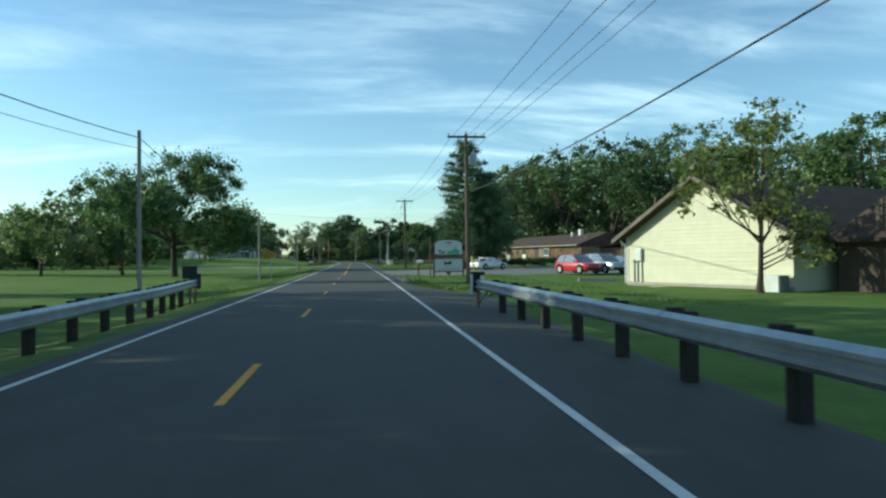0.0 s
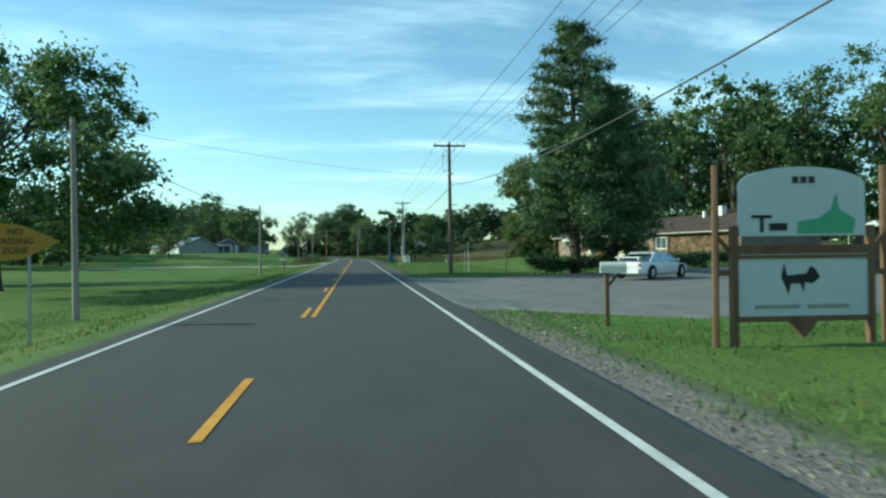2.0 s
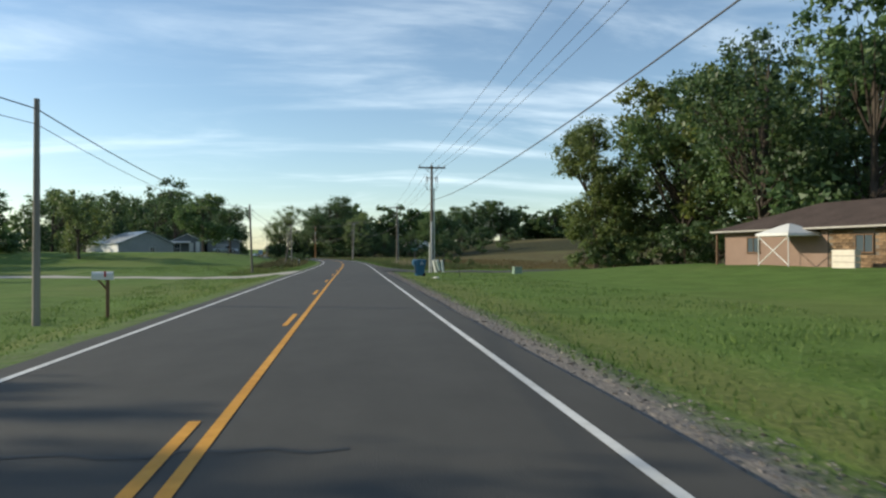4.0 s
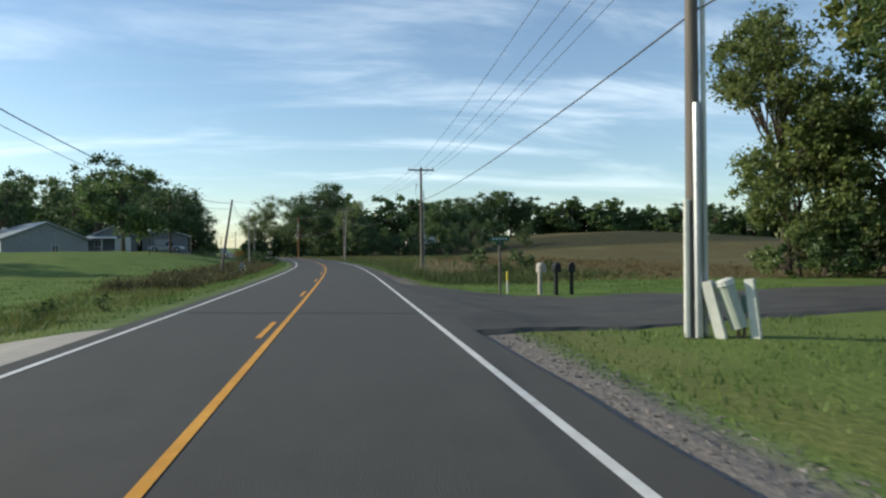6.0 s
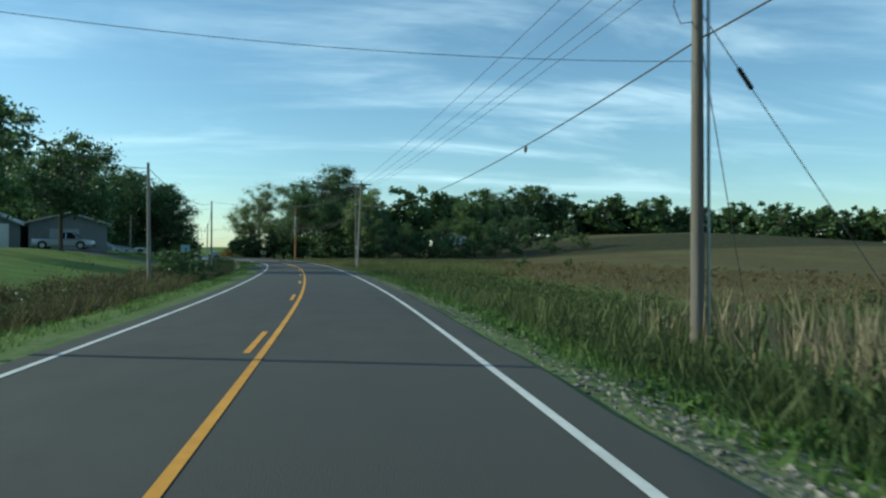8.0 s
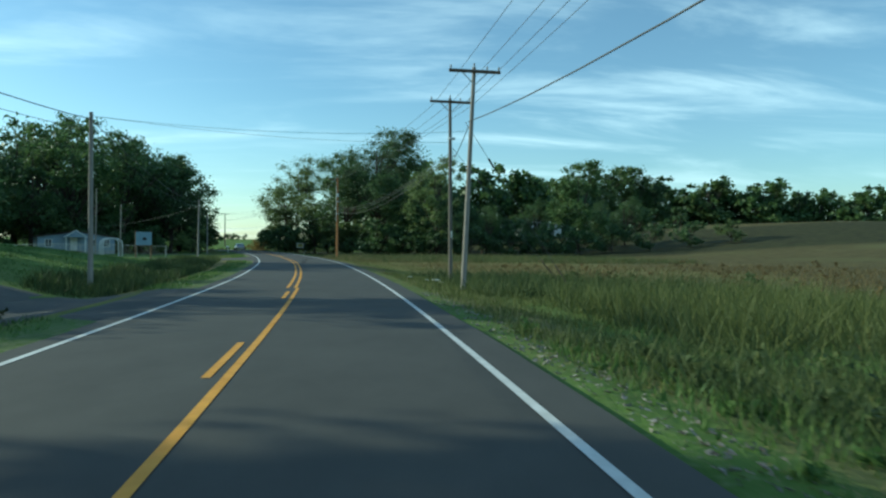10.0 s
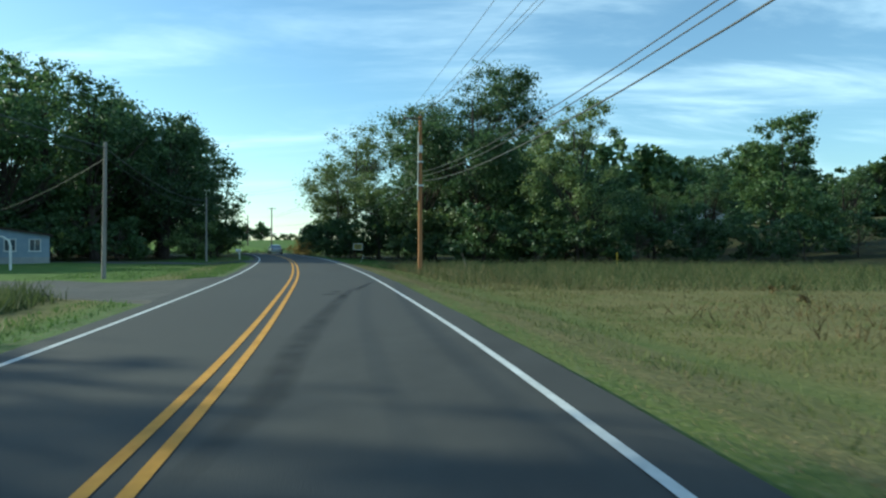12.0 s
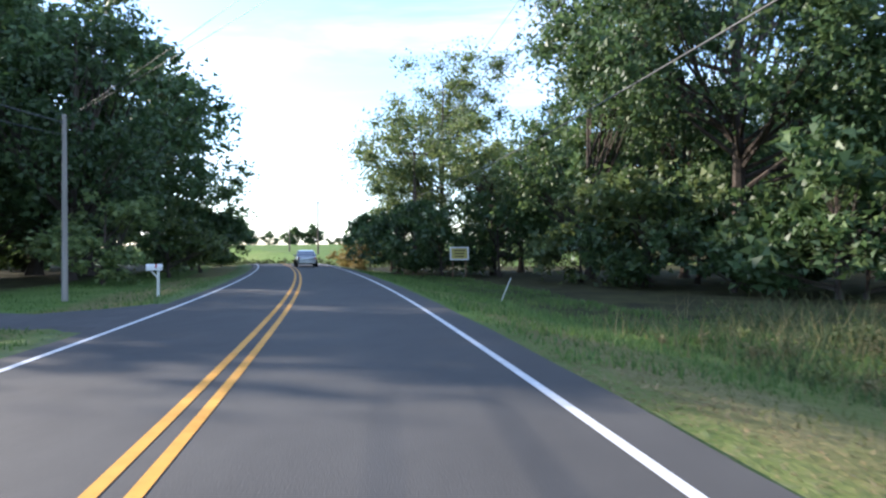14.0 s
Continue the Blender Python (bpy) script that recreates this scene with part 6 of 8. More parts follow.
for x in (-2.55, -0.65, 1.2, 3.05, 4.9, 6.3):
    part("porch_post", Build().box((x, -2.35, 1.35), (0.14, 0.14, 2.7), bevel=0.02), WOOD_BROWN, shop)
for x in (-2.55, -0.65, 1.2, 3.05):
    part("wall_notice", Build().box((x, -2.45, 2.12), (0.42, 0.03, 0.6)), SIGN_WHITE, shop, "small white notice")
for x in (-0.62, 0.42):
    door(shop, x, -0.06, 0.0, WHITE_PAINT, 0.9)
for x in (2.4, 4.6, -2.4):
    window(shop, x, -0.05, 1.45, 1.3, 1.0)
part("annex_wall", Build().box((-7.9, 3.4, 1.2), (3.3, 6.0, 2.6)), DARK_WALL, shop, "dark low annex")
part("annex_roof", Build().prism([(-9.8, 2.46), (-6.1, 2.95), (-6.1, 3.05), (-9.8, 2.56)], 6.8, Matrix.Translation((0, 3.3, 0))), SHINGLE, shop)
for k, x in enumerate((1.9, 4.0)):
    pb = tagged(part("planter_tub", Build().box((0, 0, 0.28), (1.3, 0.45, 0.56), bevel=0.04), WHITE_PVC), "white trough standing under the shop's porch", "planter", "troughs by the shop")
    pb.matrix_world = shop.matrix_world @ Matrix.Translation((x, -2.9, 0.02))

# brick ranch house
ranch = thing("ranch_house", frame_of(31.02, 127.58, 100.6, 0.64), "long brick ranch house with a brown shingle roof", "house")
RW, RD = 36.8, 9.0          # length along local x (north), depth along -y (east)
b = Build()
b.box((0, -RD + 0.1, 1.1), (RW, 0.2, 2.9)); b.box((0, -0.1, 1.1), (RW, 0.2, 2.9)); b.box((-RW / 2 + 0.1, -RD / 2, 1.1), (0.2, RD - 0.4, 2.9)); b.box((RW / 2 - 0.1, -RD / 2, 1.1), (0.2, RD - 0.4, 2.9))
part("wall", b, MORTAR, ranch)
b = Build()
b.add([(-RW / 2 - 0.3, 0.75, 2.50), (RW / 2 + 0.7, 0.75, 2.50), (RW / 2 - 4.5, -RD / 2, 4.45), (-RW / 2 - 0.3, -RD / 2, 4.45), (-RW / 2 - 0.3, -RD - 0.7, 2.50), (RW / 2 + 0.7, -RD - 0.7, 2.50),
       (-RW / 2 - 0.3, 0.75, 2.34), (RW / 2 + 0.7, 0.75, 2.34), (-RW / 2 - 0.3, -RD - 0.7, 2.34), (RW / 2 + 0.7, -RD - 0.7, 2.34)],
      [(0, 1, 2, 3), (3, 2, 5, 4), (1, 5, 2), (0, 3, 4), (6, 7, 1, 0), (7, 9, 5, 1), (8, 4, 5, 9), (6, 0, 4, 8), (6, 8, 9, 7)])
part("roof", b, SHINGLE, ranch)
part("gutter", Build().box((0.2, 0.80, 2.44), (RW + 0.9, 0.10, 0.11), bevel=0.02), GREY_BEIGE, ranch)
part("gable", Build().prism([(0, 2.4), (RD, 2.4), (RD / 2, 4.3)], 0.15, Matrix.Translation((-RW / 2 + 0.02, 0, 0)) @ Matrix.Rotation(radians(-90), 4, "Z")), DARK_WALL, ranch)
part("porch_post", Build().box((18.6, 0.55, 1.2), (0.12, 0.12, 2.4)), WOOD_BROWN, ranch)
part("siding_panel", Build().box((13.6, 0.03, 1.15), (9.5, 0.06, 2.4)), PINK_SIDING, ranch, "pinkish-tan siding")
part("siding_panel", Build().box((-5.3, 0.03, 1.15), (4.3, 0.06, 2.4)), PINK_SIDING, ranch, "pinkish-tan siding")
# flat dark panel gives the shade of a recess that isn't modelled
part("entry_recess", Build().box((-2.2, 0.03, 1.15), (1.9, 0.08, 2.4)), DARK_WALL, ranch, "flat dark panel painted as the entry's shade")
window(ranch, -6.3, 0.07, 1.45, 1.9, 1.15, face=1, curtain=True)
for x in (15.3, 6.2, 3.2):
    window(ranch, x, 0.06 if x > 9 else 0.05, 1.45, 1.2, 1.05, face=1, trim=WOOD_BROWN)
part("shutter", Build().box((-5.05, 0.10, 1.45), (0.4, 0.05, 1.2)), DARK_WALL, ranch); part("shutter", Build().box((-7.5, 0.10, 1.45), (0.4, 0.05, 1.2)), DARK_WALL, ranch)
part("chimney", Build().box((-10.9, -4.0, 4.6), (0.6, 0.6, 1.1), bevel=0.03), WHITE_PAINT, ranch, "white-capped chimney")
part("roof_vent", Build().box((-8.6, -3.6, 4.3), (0.3, 0.3, 0.9), bevel=0.03), WHITE_PAINT, ranch, "white roof vent")
part("satellite_dish", Build().lathe([(0.02, 0), (0.25, 0.03), (0.42, 0.10)], (-15.8, -2.2, 3.95), 14), WHITE_PAINT, ranch)
part("dish_arm", Build().tube([(-15.8, -2.2, 3.5), (-15.8, -2.2, 3.97)], 0.03, 5), GALV, ranch)
# bricks of the house front that stand bare
brick_mesh = Build().box((0, 0, 0), (0.58, 0.03, 0.17)).mesh("brick", BRICK)
n = 0
for row in range(12):
    for k in range(26):
        x = -1.0 + k * 0.5 + (0.25 if row % 2 else 0)
        if x > 8.7 or n >= 290 or (2.4 < x < 4.0 and 4 <= row) or (5.4 < x < 7.0 and 4 <= row):
            continue
        o = new("brick", brick_mesh); o.parent = ranch
        o.matrix_local = Matrix.Translation((x, 0.02 + 0.006 * ((k * 7 + row) % 3), 0.1 + row * 0.19)) @ Matrix.Diagonal((0.82, 1, 1, 1))
        n += 1
rest = Build()
for row in range(12):
    for k in range(22):
        x = -18.1 + k * 0.5 + (0.25 if row % 2 else 0)
        rest.box((x, 0.02, 0.1 + row * 0.19), (0.47, 0.03, 0.17))
part("brickwork", rest, BRICK, ranch, "tan brick courses", kind="stuff")

gaz = thing("canopy", frame_of(27.9, 138.0, 100, gz(27.9, 138.0)), "white folding canopy with crossed braces on the lawn", "canopy")
for x in (-1.3, 1.3):
    for y in (-1.3, 1.3):
        part("leg", Build().tube([(x, y, 0), (x, y, 2.0)], 0.03, 6), WHITE_PAINT, gaz)
for x0, x1 in ((-1.3, 1.3), (1.3, -1.3)):
    for y in (-1.3, 1.3):
        part("brace", Build().tube([(x0, y, 0.1), (x1, y, 1.9)], 0.03, 6), WHITE_PAINT, gaz)
part("top", Build().loft([[(-1.45, -1.45, 1.95), (1.45, -1.45, 1.95), (1.45, 1.45, 1.95), (-1.45, 1.45, 1.95)], [(-1.4, -1.4, 2.12), (1.4, -1.4, 2.12), (1.4, 1.4, 2.12), (-1.4, 1.4, 2.12)], [(-0.12, -0.12, 2.75), (0.12, -0.12, 2.75), (0.12, 0.12, 2.75), (-0.12, 0.12, 2.75)]]), CANVAS, gaz)
for x, y in ((28.0, 132.8), (29.35, 125.6)):
    pl = thing("planter_box", frame_of(x, y, 100), "pale wooden slatted box by the house front", "planter", "boxes by the house")
    for k in range(3):
        part("slat", Build().box((0, 0, 0.18 + 0.36 * k), (1.6, 0.45, 0.33), bevel=0.02), CURTAIN, pl)

# carport and trailer beyond the lot
cp = thing("carport", frame_of(44.0, 118.0, 55), "open metal carport with a pale arched roof", "carport")
part("roof", Build().loft([[(x, y, 2.6 + 0.6 * math.cos(x / 2.8 * 1.35)) for x in (-2.8, -1.9, -0.9, 0, 0.9, 1.9, 2.8)] + [(x, y, 2.54 + 0.6 * math.cos(x / 2.8 * 1.35)) for x in (2.8, 1.9, 0.9, 0, -0.9, -1.9, -2.8)] for y in (-2.8, 2.8)]), METAL_ROOF, cp)
for x in (-2.7, 2.7):
    for y in (-2.7, 0, 2.7):
        part("post", Build().box((x, y, 1.3), (0.09, 0.09, 2.75)), GALV, cp)
van = thing("cargo_van", on(33.3, 91.2, -36), "pale blue-white cargo van with dark sides parked on the lot", "van")
sect = [(-0.92, 0.45), (0.92, 0.45), (0.97, 1.1), (0.90, 1.95), (0.76, 2.12), (-0.76, 2.12), (-0.90, 1.95), (-0.97, 1.1)]
part("body", Build().loft([[(x * k, y, 0.45 + (z - 0.45) * h) for x, z in sect] for y, k, h in ((-2.6, 0.96, 0.97), (-2.5, 1.0, 1.0), (0.9, 1.0, 1.0), (1.35, 0.98, 0.96), (2.0, 0.96, 0.52), (2.6, 0.88, 0.42))]), DARK_CAR, van, smooth=True)
for s in (-1, 1):
    part("rear_door", Build().box((s * 0.42, -2.62, 1.25), (0.80, 0.04, 1.45), bevel=0.015), TRAILER_BLUE, van, "pale blue-white rear door")
    part("rear_window", Build().box((s * 0.42, -2.645, 1.66), (0.62, 0.02, 0.42), bevel=0.008), CAR_GLASS, van)
    part("tail_light", Build().box((s * 0.87, -2.58, 1.1), (0.10, 0.08, 0.34), bevel=0.02), LAMP_RED, van)
    for y in (-1.6, 1.75):
        w = part("wheel", Build().tube([(s * 0.72, y, 0.34), (s * 0.94, y, 0.34)], 0.34, 18), RUBBER, van)
        part("rim", Build().tube([(s * 0.93, y, 0.34), (s * 0.96, y, 0.34)], 0.2, 12), RIM_SILVER, w)
part("bumper", Build().box((0, -2.66, 0.5), (1.8, 0.14, 0.18), bevel=0.04), BLACK, van)
part("licence_plate", Build().box((0, -2.65, 0.82), (0.31, 0.02, 0.15)), SIGN_WHITE, van)
car("parked_car", on(30.9, 91.6, -36), BLUE_CAR, "glossy blue hatchback parked beside a van", 4.2, 1.74, 1.48, "suv", "cars on the lot")
tent = thing("canopy", frame_of(43.5, 104.5, 20), "white pop-up canopy behind the lot", "canopy")
for x in (-1.4, 1.4):
    for y in (-1.4, 1.4):
        part("leg", Build().tube([(x, y, -0.1), (x, y, 2.6)], 0.03, 6), WHITE_PAINT, tent)
part("top", Build().loft([[(-1.55, -1.55, 2.5), (1.55, -1.55, 2.5), (1.55, 1.55, 2.5), (-1.55, 1.55, 2.5)], [(-0.1, -0.1, 3.4), (0.1, -0.1, 3.4), (0.1, 0.1, 3.4), (-0.1, 0.1, 3.4)]]), CANVAS, tent)
vine = thing("vine_pole", frame_of(25.7, 61.3, 0), "old pole overgrown with dark vines", "pole")
part("shaft", Build().tube([(0, 0, -0.2), (0, 0, 6.4)], [0.14, 0.10], 8), POLE_WOOD, vine)
vr = np.random.default_rng(5)
vc = np.stack([vr.normal(0, 0.14, 26), vr.normal(0, 0.14, 26), vr.uniform(0.3, 5.2, 26)], 1)
part("vine", soup("vine", leaf_cloud(vr, vc, np.full(26, 0.30), 60, 0.16), 3, LEAF_DARK), None, vine)

# left side: grey barn, white-porched house, mobile home
barn = thing("barn", frame_of(-47.2, 254.6, 40, 0.2), "pale grey metal barn with a light roof", "barn")
walls(barn, 12.0, 19.0, 3.6, 6.1, GREY_SIDING)
gable_roof(barn, 12.0, 19.0, 3.65, 6.2, 0.4, METAL_ROOF)
for k in range(23):
    x = -5.72 + k * 0.52
    part("siding_rib", Build().box((x, -0.015, 1.55 + 0.5 * (6.0 - 2.5 * abs(x) / 6.0 - 3.1)), (0.06, 0.04, 6.0 - 2.5 * abs(x) / 6.0)), GREY_SIDING, barn)
for s in (-1, 1):
    part("rake_trim", Build().tube([(s * 6.45, -0.42, 3.42), (0, -0.42, 6.14)], 0.08, 4), METAL_ROOF, barn)
window(barn, 1.2, -0.03, 2.1, 1.0, 1.1)
part("foundation", Build().box((0, -0.04, 0.1), (12.1, 0.06, 0.5)), CONCRETE, barn)
# white over the grey long wall puts its sunlight into the colour
part("side_panel", Build().box((-6.03, 9.5, 1.6), (0.05, 18.8, 3.6)), WHITE_PAINT, barn, "white panel painting the barn's sunlit side")
wh = thing("house", frame_of(-41.6, 266.6, 16), "small grey house with a white porch front in shade", "house")
walls(wh, 7.6, 6.2, 2.7, 4.4, SHADED_SIDING)
gable_roof(wh, 7.6, 6.2, 2.75, 4.5, 0.5, METAL_ROOF)
part("front_siding", Build().box((2.35, -0.03, 1.35), (0.9, 0.05, 2.5)), WHITE_PAINT, wh, "white front panel")
part("porch_roof", Build().prism([(-2.6, 2.25), (0.0, 2.6), (0.0, 2.72), (-2.65, 2.37)], 4.6, Matrix.Translation((-1.6, 0, 0)) @ Matrix.Rotation(radians(90), 4, "Z")), WHITE_PAINT, wh)
for x in (-3.7, -1.6, 0.5):
    part("porch_post", Build().box((x, -2.45, 1.12), (0.13, 0.13, 2.25)), WHITE_PAINT, wh)
part("porch_floor", Build().box((-1.6, -1.3, 0.1), (4.6, 2.6, 0.3)), CONCRETE, wh)
door(wh, 0.9, -0.06, 0.25, WHITE_PAINT)
window(wh, -2.2, 0, 1.5, 1.2, 1.1)
shed = thing("garage", frame_of(-33.6, 269.0, 20), "grey garage with a low gable behind a pickup truck", "garage")
walls(shed, 7.5, 8, 2.9, 3.95, SHADED_SIDING)
gable_roof(shed, 7.5, 8, 2.95, 4.05, 0.45, METAL_ROOF)
part("garage_door", Build().box((-0.4, -0.04, 1.1), (2.8, 0.06, 2.2)), GREY_SIDING, shed)
home = thing("mobile_home", frame_of(-57.6, 346.8, 34), "blue-grey mobile home with white trim and porch", "house")
walls(home, 10.6, 6.5, 2.75, 3.5, BLUE_SIDING)
gable_roof(home, 10.6, 6.5, 2.8, 3.6, 0.3, SHINGLE)
part("skirting", Build().box((0, -0.04, 0.25), (10.6, 0.05, 0.75)), GREY_SIDING, home)
for x in (-3.9, 2.1, 4.1):
    window(home, x, 0, 1.75, 0.9, 1.1)
door(home, -0.5, -0.02, 0.6, WHITE_PAINT)
porch = part("porch", Build().prism([(-1.5, 2.6), (1.5, 2.6), (0, 3.6)], 2.2, Matrix.Translation((-0.5, -1.2, 0))), BLUE_SIDING, home)
for q in (-1, 1):
    part("rake_trim", Build().tube([(-0.5 + q * 1.6, -2.35, 2.55), (-0.5, -2.35, 3.65)], 0.06, 4), WHITE_PAINT, porch)
for x in (-1.8, 0.8):
    part("porch_post", Build().box((x, -2.2, 1.35), (0.12, 0.12, 2.6)), WHITE_PAINT, home)
part("steps", Build().box((-0.5, -1.4, 0.25), (1.6, 2.0, 0.5)), WOOD_BROWN, home)
arch = thing("garden_canopy", frame_of(-45.4, 331.4, 34), "white tubular garden canopy standing in a yard", "canopy")
bow = [(-1.15, 0, -0.1), (-1.15, 0, 1.7), (-1.05, 0, 2.1), (-0.7, 0, 2.35), (0, 0, 2.45), (0.7, 0, 2.35), (1.05, 0, 2.1), (1.15, 0, 1.7), (1.15, 0, -0.1)]
for y in (0.0, 1.3, 2.6):
    part("hoop", Build().tube([(x, y, z) for x, _, z in bow], 0.055, 6), WHITE_PAINT, arch)
for x, z in ((-1.1, 1.9), (0, 2.45), (1.1, 1.9)):
    part("rail", Build().tube([(x, 0, z), (x, 2.6, z)], 0.03, 5), WHITE_PAINT, arch)
yard_sign = thing("yard_sign", frame_of(-29.8, 302.2, 38), "sign board coloured shade-blue on two posts behind a wire fence", "sign")
yz = 2.5 - gz(-29.8, 302.2)
# blue-grey colour stands in for the shade on the board
part("board", Build().box((0, 0, yz - 0.62), (1.4, 0.05, 1.2), bevel=0.01), TRAILER_BLUE, yard_sign)
part("dark_shape", Build().prism([(-0.1, yz - 0.75), (0.2, yz - 0.78), (0.28, yz - 0.6), (0.05, yz - 0.5), (-0.12, yz - 0.62)], 0.012, Matrix.Translation((0, -0.032, 0))), BLACK, yard_sign, "dark painted shape")
for x in (-0.66, 0.66):
    part("post", Build().box((x, 0.04, yz / 2), (0.10, 0.10, yz + 0.1), bevel=0.01), WOOD_BROWN, yard_sign)
part("rail", Build().box((0, -0.01, yz - 1.27), (1.45, 0.07, 0.08)), WOOD_BROWN, yard_sign)
farh = thing("house", frame_of(24.5, 407, 10), "small white house half hidden among trees", "house")
walls(farh, 10, 8, 2.8, 4.4, WHITE_PAINT); gable_roof(farh, 10, 8, 2.85, 4.5, 0.4, METAL_ROOF); window(farh, -2, 0, 1.5, 1.2, 1.1); window(farh, 2, 0, 1.5, 1.2, 1.1)

# chain-link fence of the mobile home's yard
fence = thing("chain_link_fence", (-28.3, 303.6, gz(-28.3, 303.6)), "galvanised chain-link fence round a yard", "fence")
inv = fence.matrix_world.inverted()
fpts = [(-28.3, 303.6), (-31.4, 304.6), (-34.5, 305.6), (-37.6, 306.6), (-40.7, 307.6), (-43.8, 308.6), (-46.9, 309.6), (-50, 310.6), (-53, 311.6)]
fpts = [(-29.4, 306.6)] + fpts
loc = [inv @ Vector((x, y, gz(x, y))) for x, y in fpts]
for p in loc:
    part("post", Build().tube([p, p + Vector((0, 0, 1.35))], 0.03, 6), GALV, fence)
for p, q in zip(loc[:-1], loc[1:]):
    part("top_rail", Build().tube([p + Vector((0, 0, 1.3)), q + Vector((0, 0, 1.3))], 0.02, 5), GALV, fence)
    net = Build()
    for k in range(26):
        for s in (-1, 1):
            a = k / 26
            e = a + s * 1.25 / (q - p).length
            e2 = min(1.0, max(0.0, e))
            f = abs(e2 - a) / max(1e-6, abs(e - a))
            net.tube([p.lerp(q, a) + Vector((0, 0, 0.05)), p.lerp(q, e2) + Vector((0, 0, 0.05 + 1.22 * f))], 0.004, 3, False)
    part("mesh_panel", net, GALV, fence, kind="stuff")

# ---- guard rails, signs, mailboxes and other roadside things ----
def guard_rail(name, pts, top, label, end_plate):
    """A W-beam on dark posts with blocks; the beam is cut into lapped lengths."""
    g = thing(name, (*pts[-1], gz(*pts[-1])), label, "guard rail", "guard rails")
    inv = g.matrix_world.inverted()
    prof = [(0.0, 0.0), (-0.03, 0.03), (-0.07, 0.06), (-0.07, 0.10), (-0.01, 0.135), (-0.01, 0.175), (-0.07, 0.21), (-0.07, 0.25), (-0.03, 0.28), (0.0, 0.31)]
    poly = [Vector((x, y, 0)) for x, y in pts]
    dense = []
    for a, b in zip(poly[:-1], poly[1:]):
        n = max(1, int((b - a).length / 1.9))
        dense += [a.lerp(b, k / n) for k in range(n)]
    dense.append(poly[-1])
    face = 1 if pts[0][0] < 0 else -1          # towards the road
    for i in range(len(dense) - 1):
        a, b = dense[i], dense[i + 1]
        d = (b - a).normalized()
        nrm = Vector((d.y, -d.x, 0)) * (1 if (Vector((0.3, 0, 0)) - a).dot(Vector((d.y, -d.x, 0))) > 0 else -1)
        rings = []
        for p in (a - d * 0.03, b + d * 0.03):
            front = [inv @ (p + nrm * (-o + 0.02) + Vector((0, 0, top - 0.31 + z))) for o, z in prof]
            back = [inv @ (p + nrm * (-o + 0.012) + Vector((0, 0, top - 0.31 + z))) for o, z in reversed(prof)]
            rings.append(front + back)
        part("beam", Build().loft(rings), GALV, g, smooth=True)
        q = inv @ (a - nrm * 0.30)
        w = inv @ (a - nrm * 0.12)
        zb = gz(a.x, a.y) - g.location.z
        part("post", Build().box((q.x, q.y, (zb + top + 0.04 - g.location.z) / 2 - 0.1), (0.17, 0.2, top + 0.14 - zb - g.location.z), bevel=0.012), CREOSOTE, g)
        part("block", Build().box((w.x, w.y, top - 0.14 - g.location.z), (0.16, 0.2, 0.36), bevel=0.012), CREOSOTE, g)
    e = inv @ dense[-1]
    plate = part("end_plate", Build().box((e.x, e.y + 0.1, top - 0.12 - g.location.z), (0.38, 0.05, 0.54), 0.15, bevel=0.02), DARK_METAL, g, "upright dark end plate")
    zt = top - 0.12 - g.location.z
    part("side_plate", Build().box((e.x - 0.19, e.y + 0.02, zt - 0.02), (0.03, 0.24, 0.60), 0.1, bevel=0.006), end_plate, plate)
    part("face_plate", Build().box((e.x + 0.13, e.y - 0.04, zt - 0.03), (0.13, 0.03, 0.54), 0.35, bevel=0.006), end_plate, plate)
    part("cap", Build().box((e.x, e.y + 0.02, zt + 0.30), (0.40, 0.26, 0.09), 0.1, bevel=0.012), CREOSOTE, plate)
    part("end_anchor", Build().tube([(e.x, e.y - 0.1, 0.0), (e.x, e.y - 0.1, top - 0.3 - g.location.z)], 0.06, 6), WOOD_BROWN, g)
    part("anchor_cable", Build().tube([(e.x, e.y, 0.1), (e.x, e.y - 1.9, top - 0.25 - g.location.z)], 0.015, 5), WIRE, g)
    return g


guard_rail("guard_rail", [(5.9, -30), (5.85, 0), (5.65, 12), (5.3, 27.1)], 0.80, "galvanised W-beam guard rail on wooden posts", SIGN_WHITE)
guard_rail("guard_rail", [(-3.5, -30), (-3.55, 0), (-3.75, 17), (-4.4, 28), (-5.35, 36.4)], 0.66, "galvanised W-beam guard rail with a dark end plate", DARK_METAL)
marker = thing("end_marker", (-5.5, 36.0, gz(-5.5, 36.0)), "dark rectangular marker board behind the guard rail end", "sign")
part("board", Build().box((0, 0, 1.34), (0.62, 0.04, 0.54), bevel=0.02), DARK_METAL, marker)
part("post", Build().box((0, 0.05, 0.70), (0.08, 0.06, 1.6)), WOOD_BROWN, marker)


def lettering(text, size, parent, place, material, name="lettering", depth=0.004):
    cu = bpy.data.curves.new(name, "FONT")
    cu.body, cu.size, cu.extrude, cu.align_x, cu.align_y = text, size, depth, "CENTER", "CENTER"
    tmp = bpy.data.objects.new("tmp", cu)
    scene.collection.objects.link(tmp)
    me = bpy.data.meshes.new_from_object(tmp.evaluated_get(bpy.context.evaluated_depsgraph_get()))
    bpy.data.objects.remove(tmp)
    me.materials.clear(); me.materials.append(material)
    o = new(name, me); o.parent = parent
    o.matrix_local = place
    return o


FACE = Matrix.Rotation(radians(90), 4, "X")          # lettering that faces -y

# business sign: arched board over a framed board
sg = thing("business_sign", frame_of(8.32, 60.9, -2, -0.1), "white arched sign board over a framed white board", "sign")
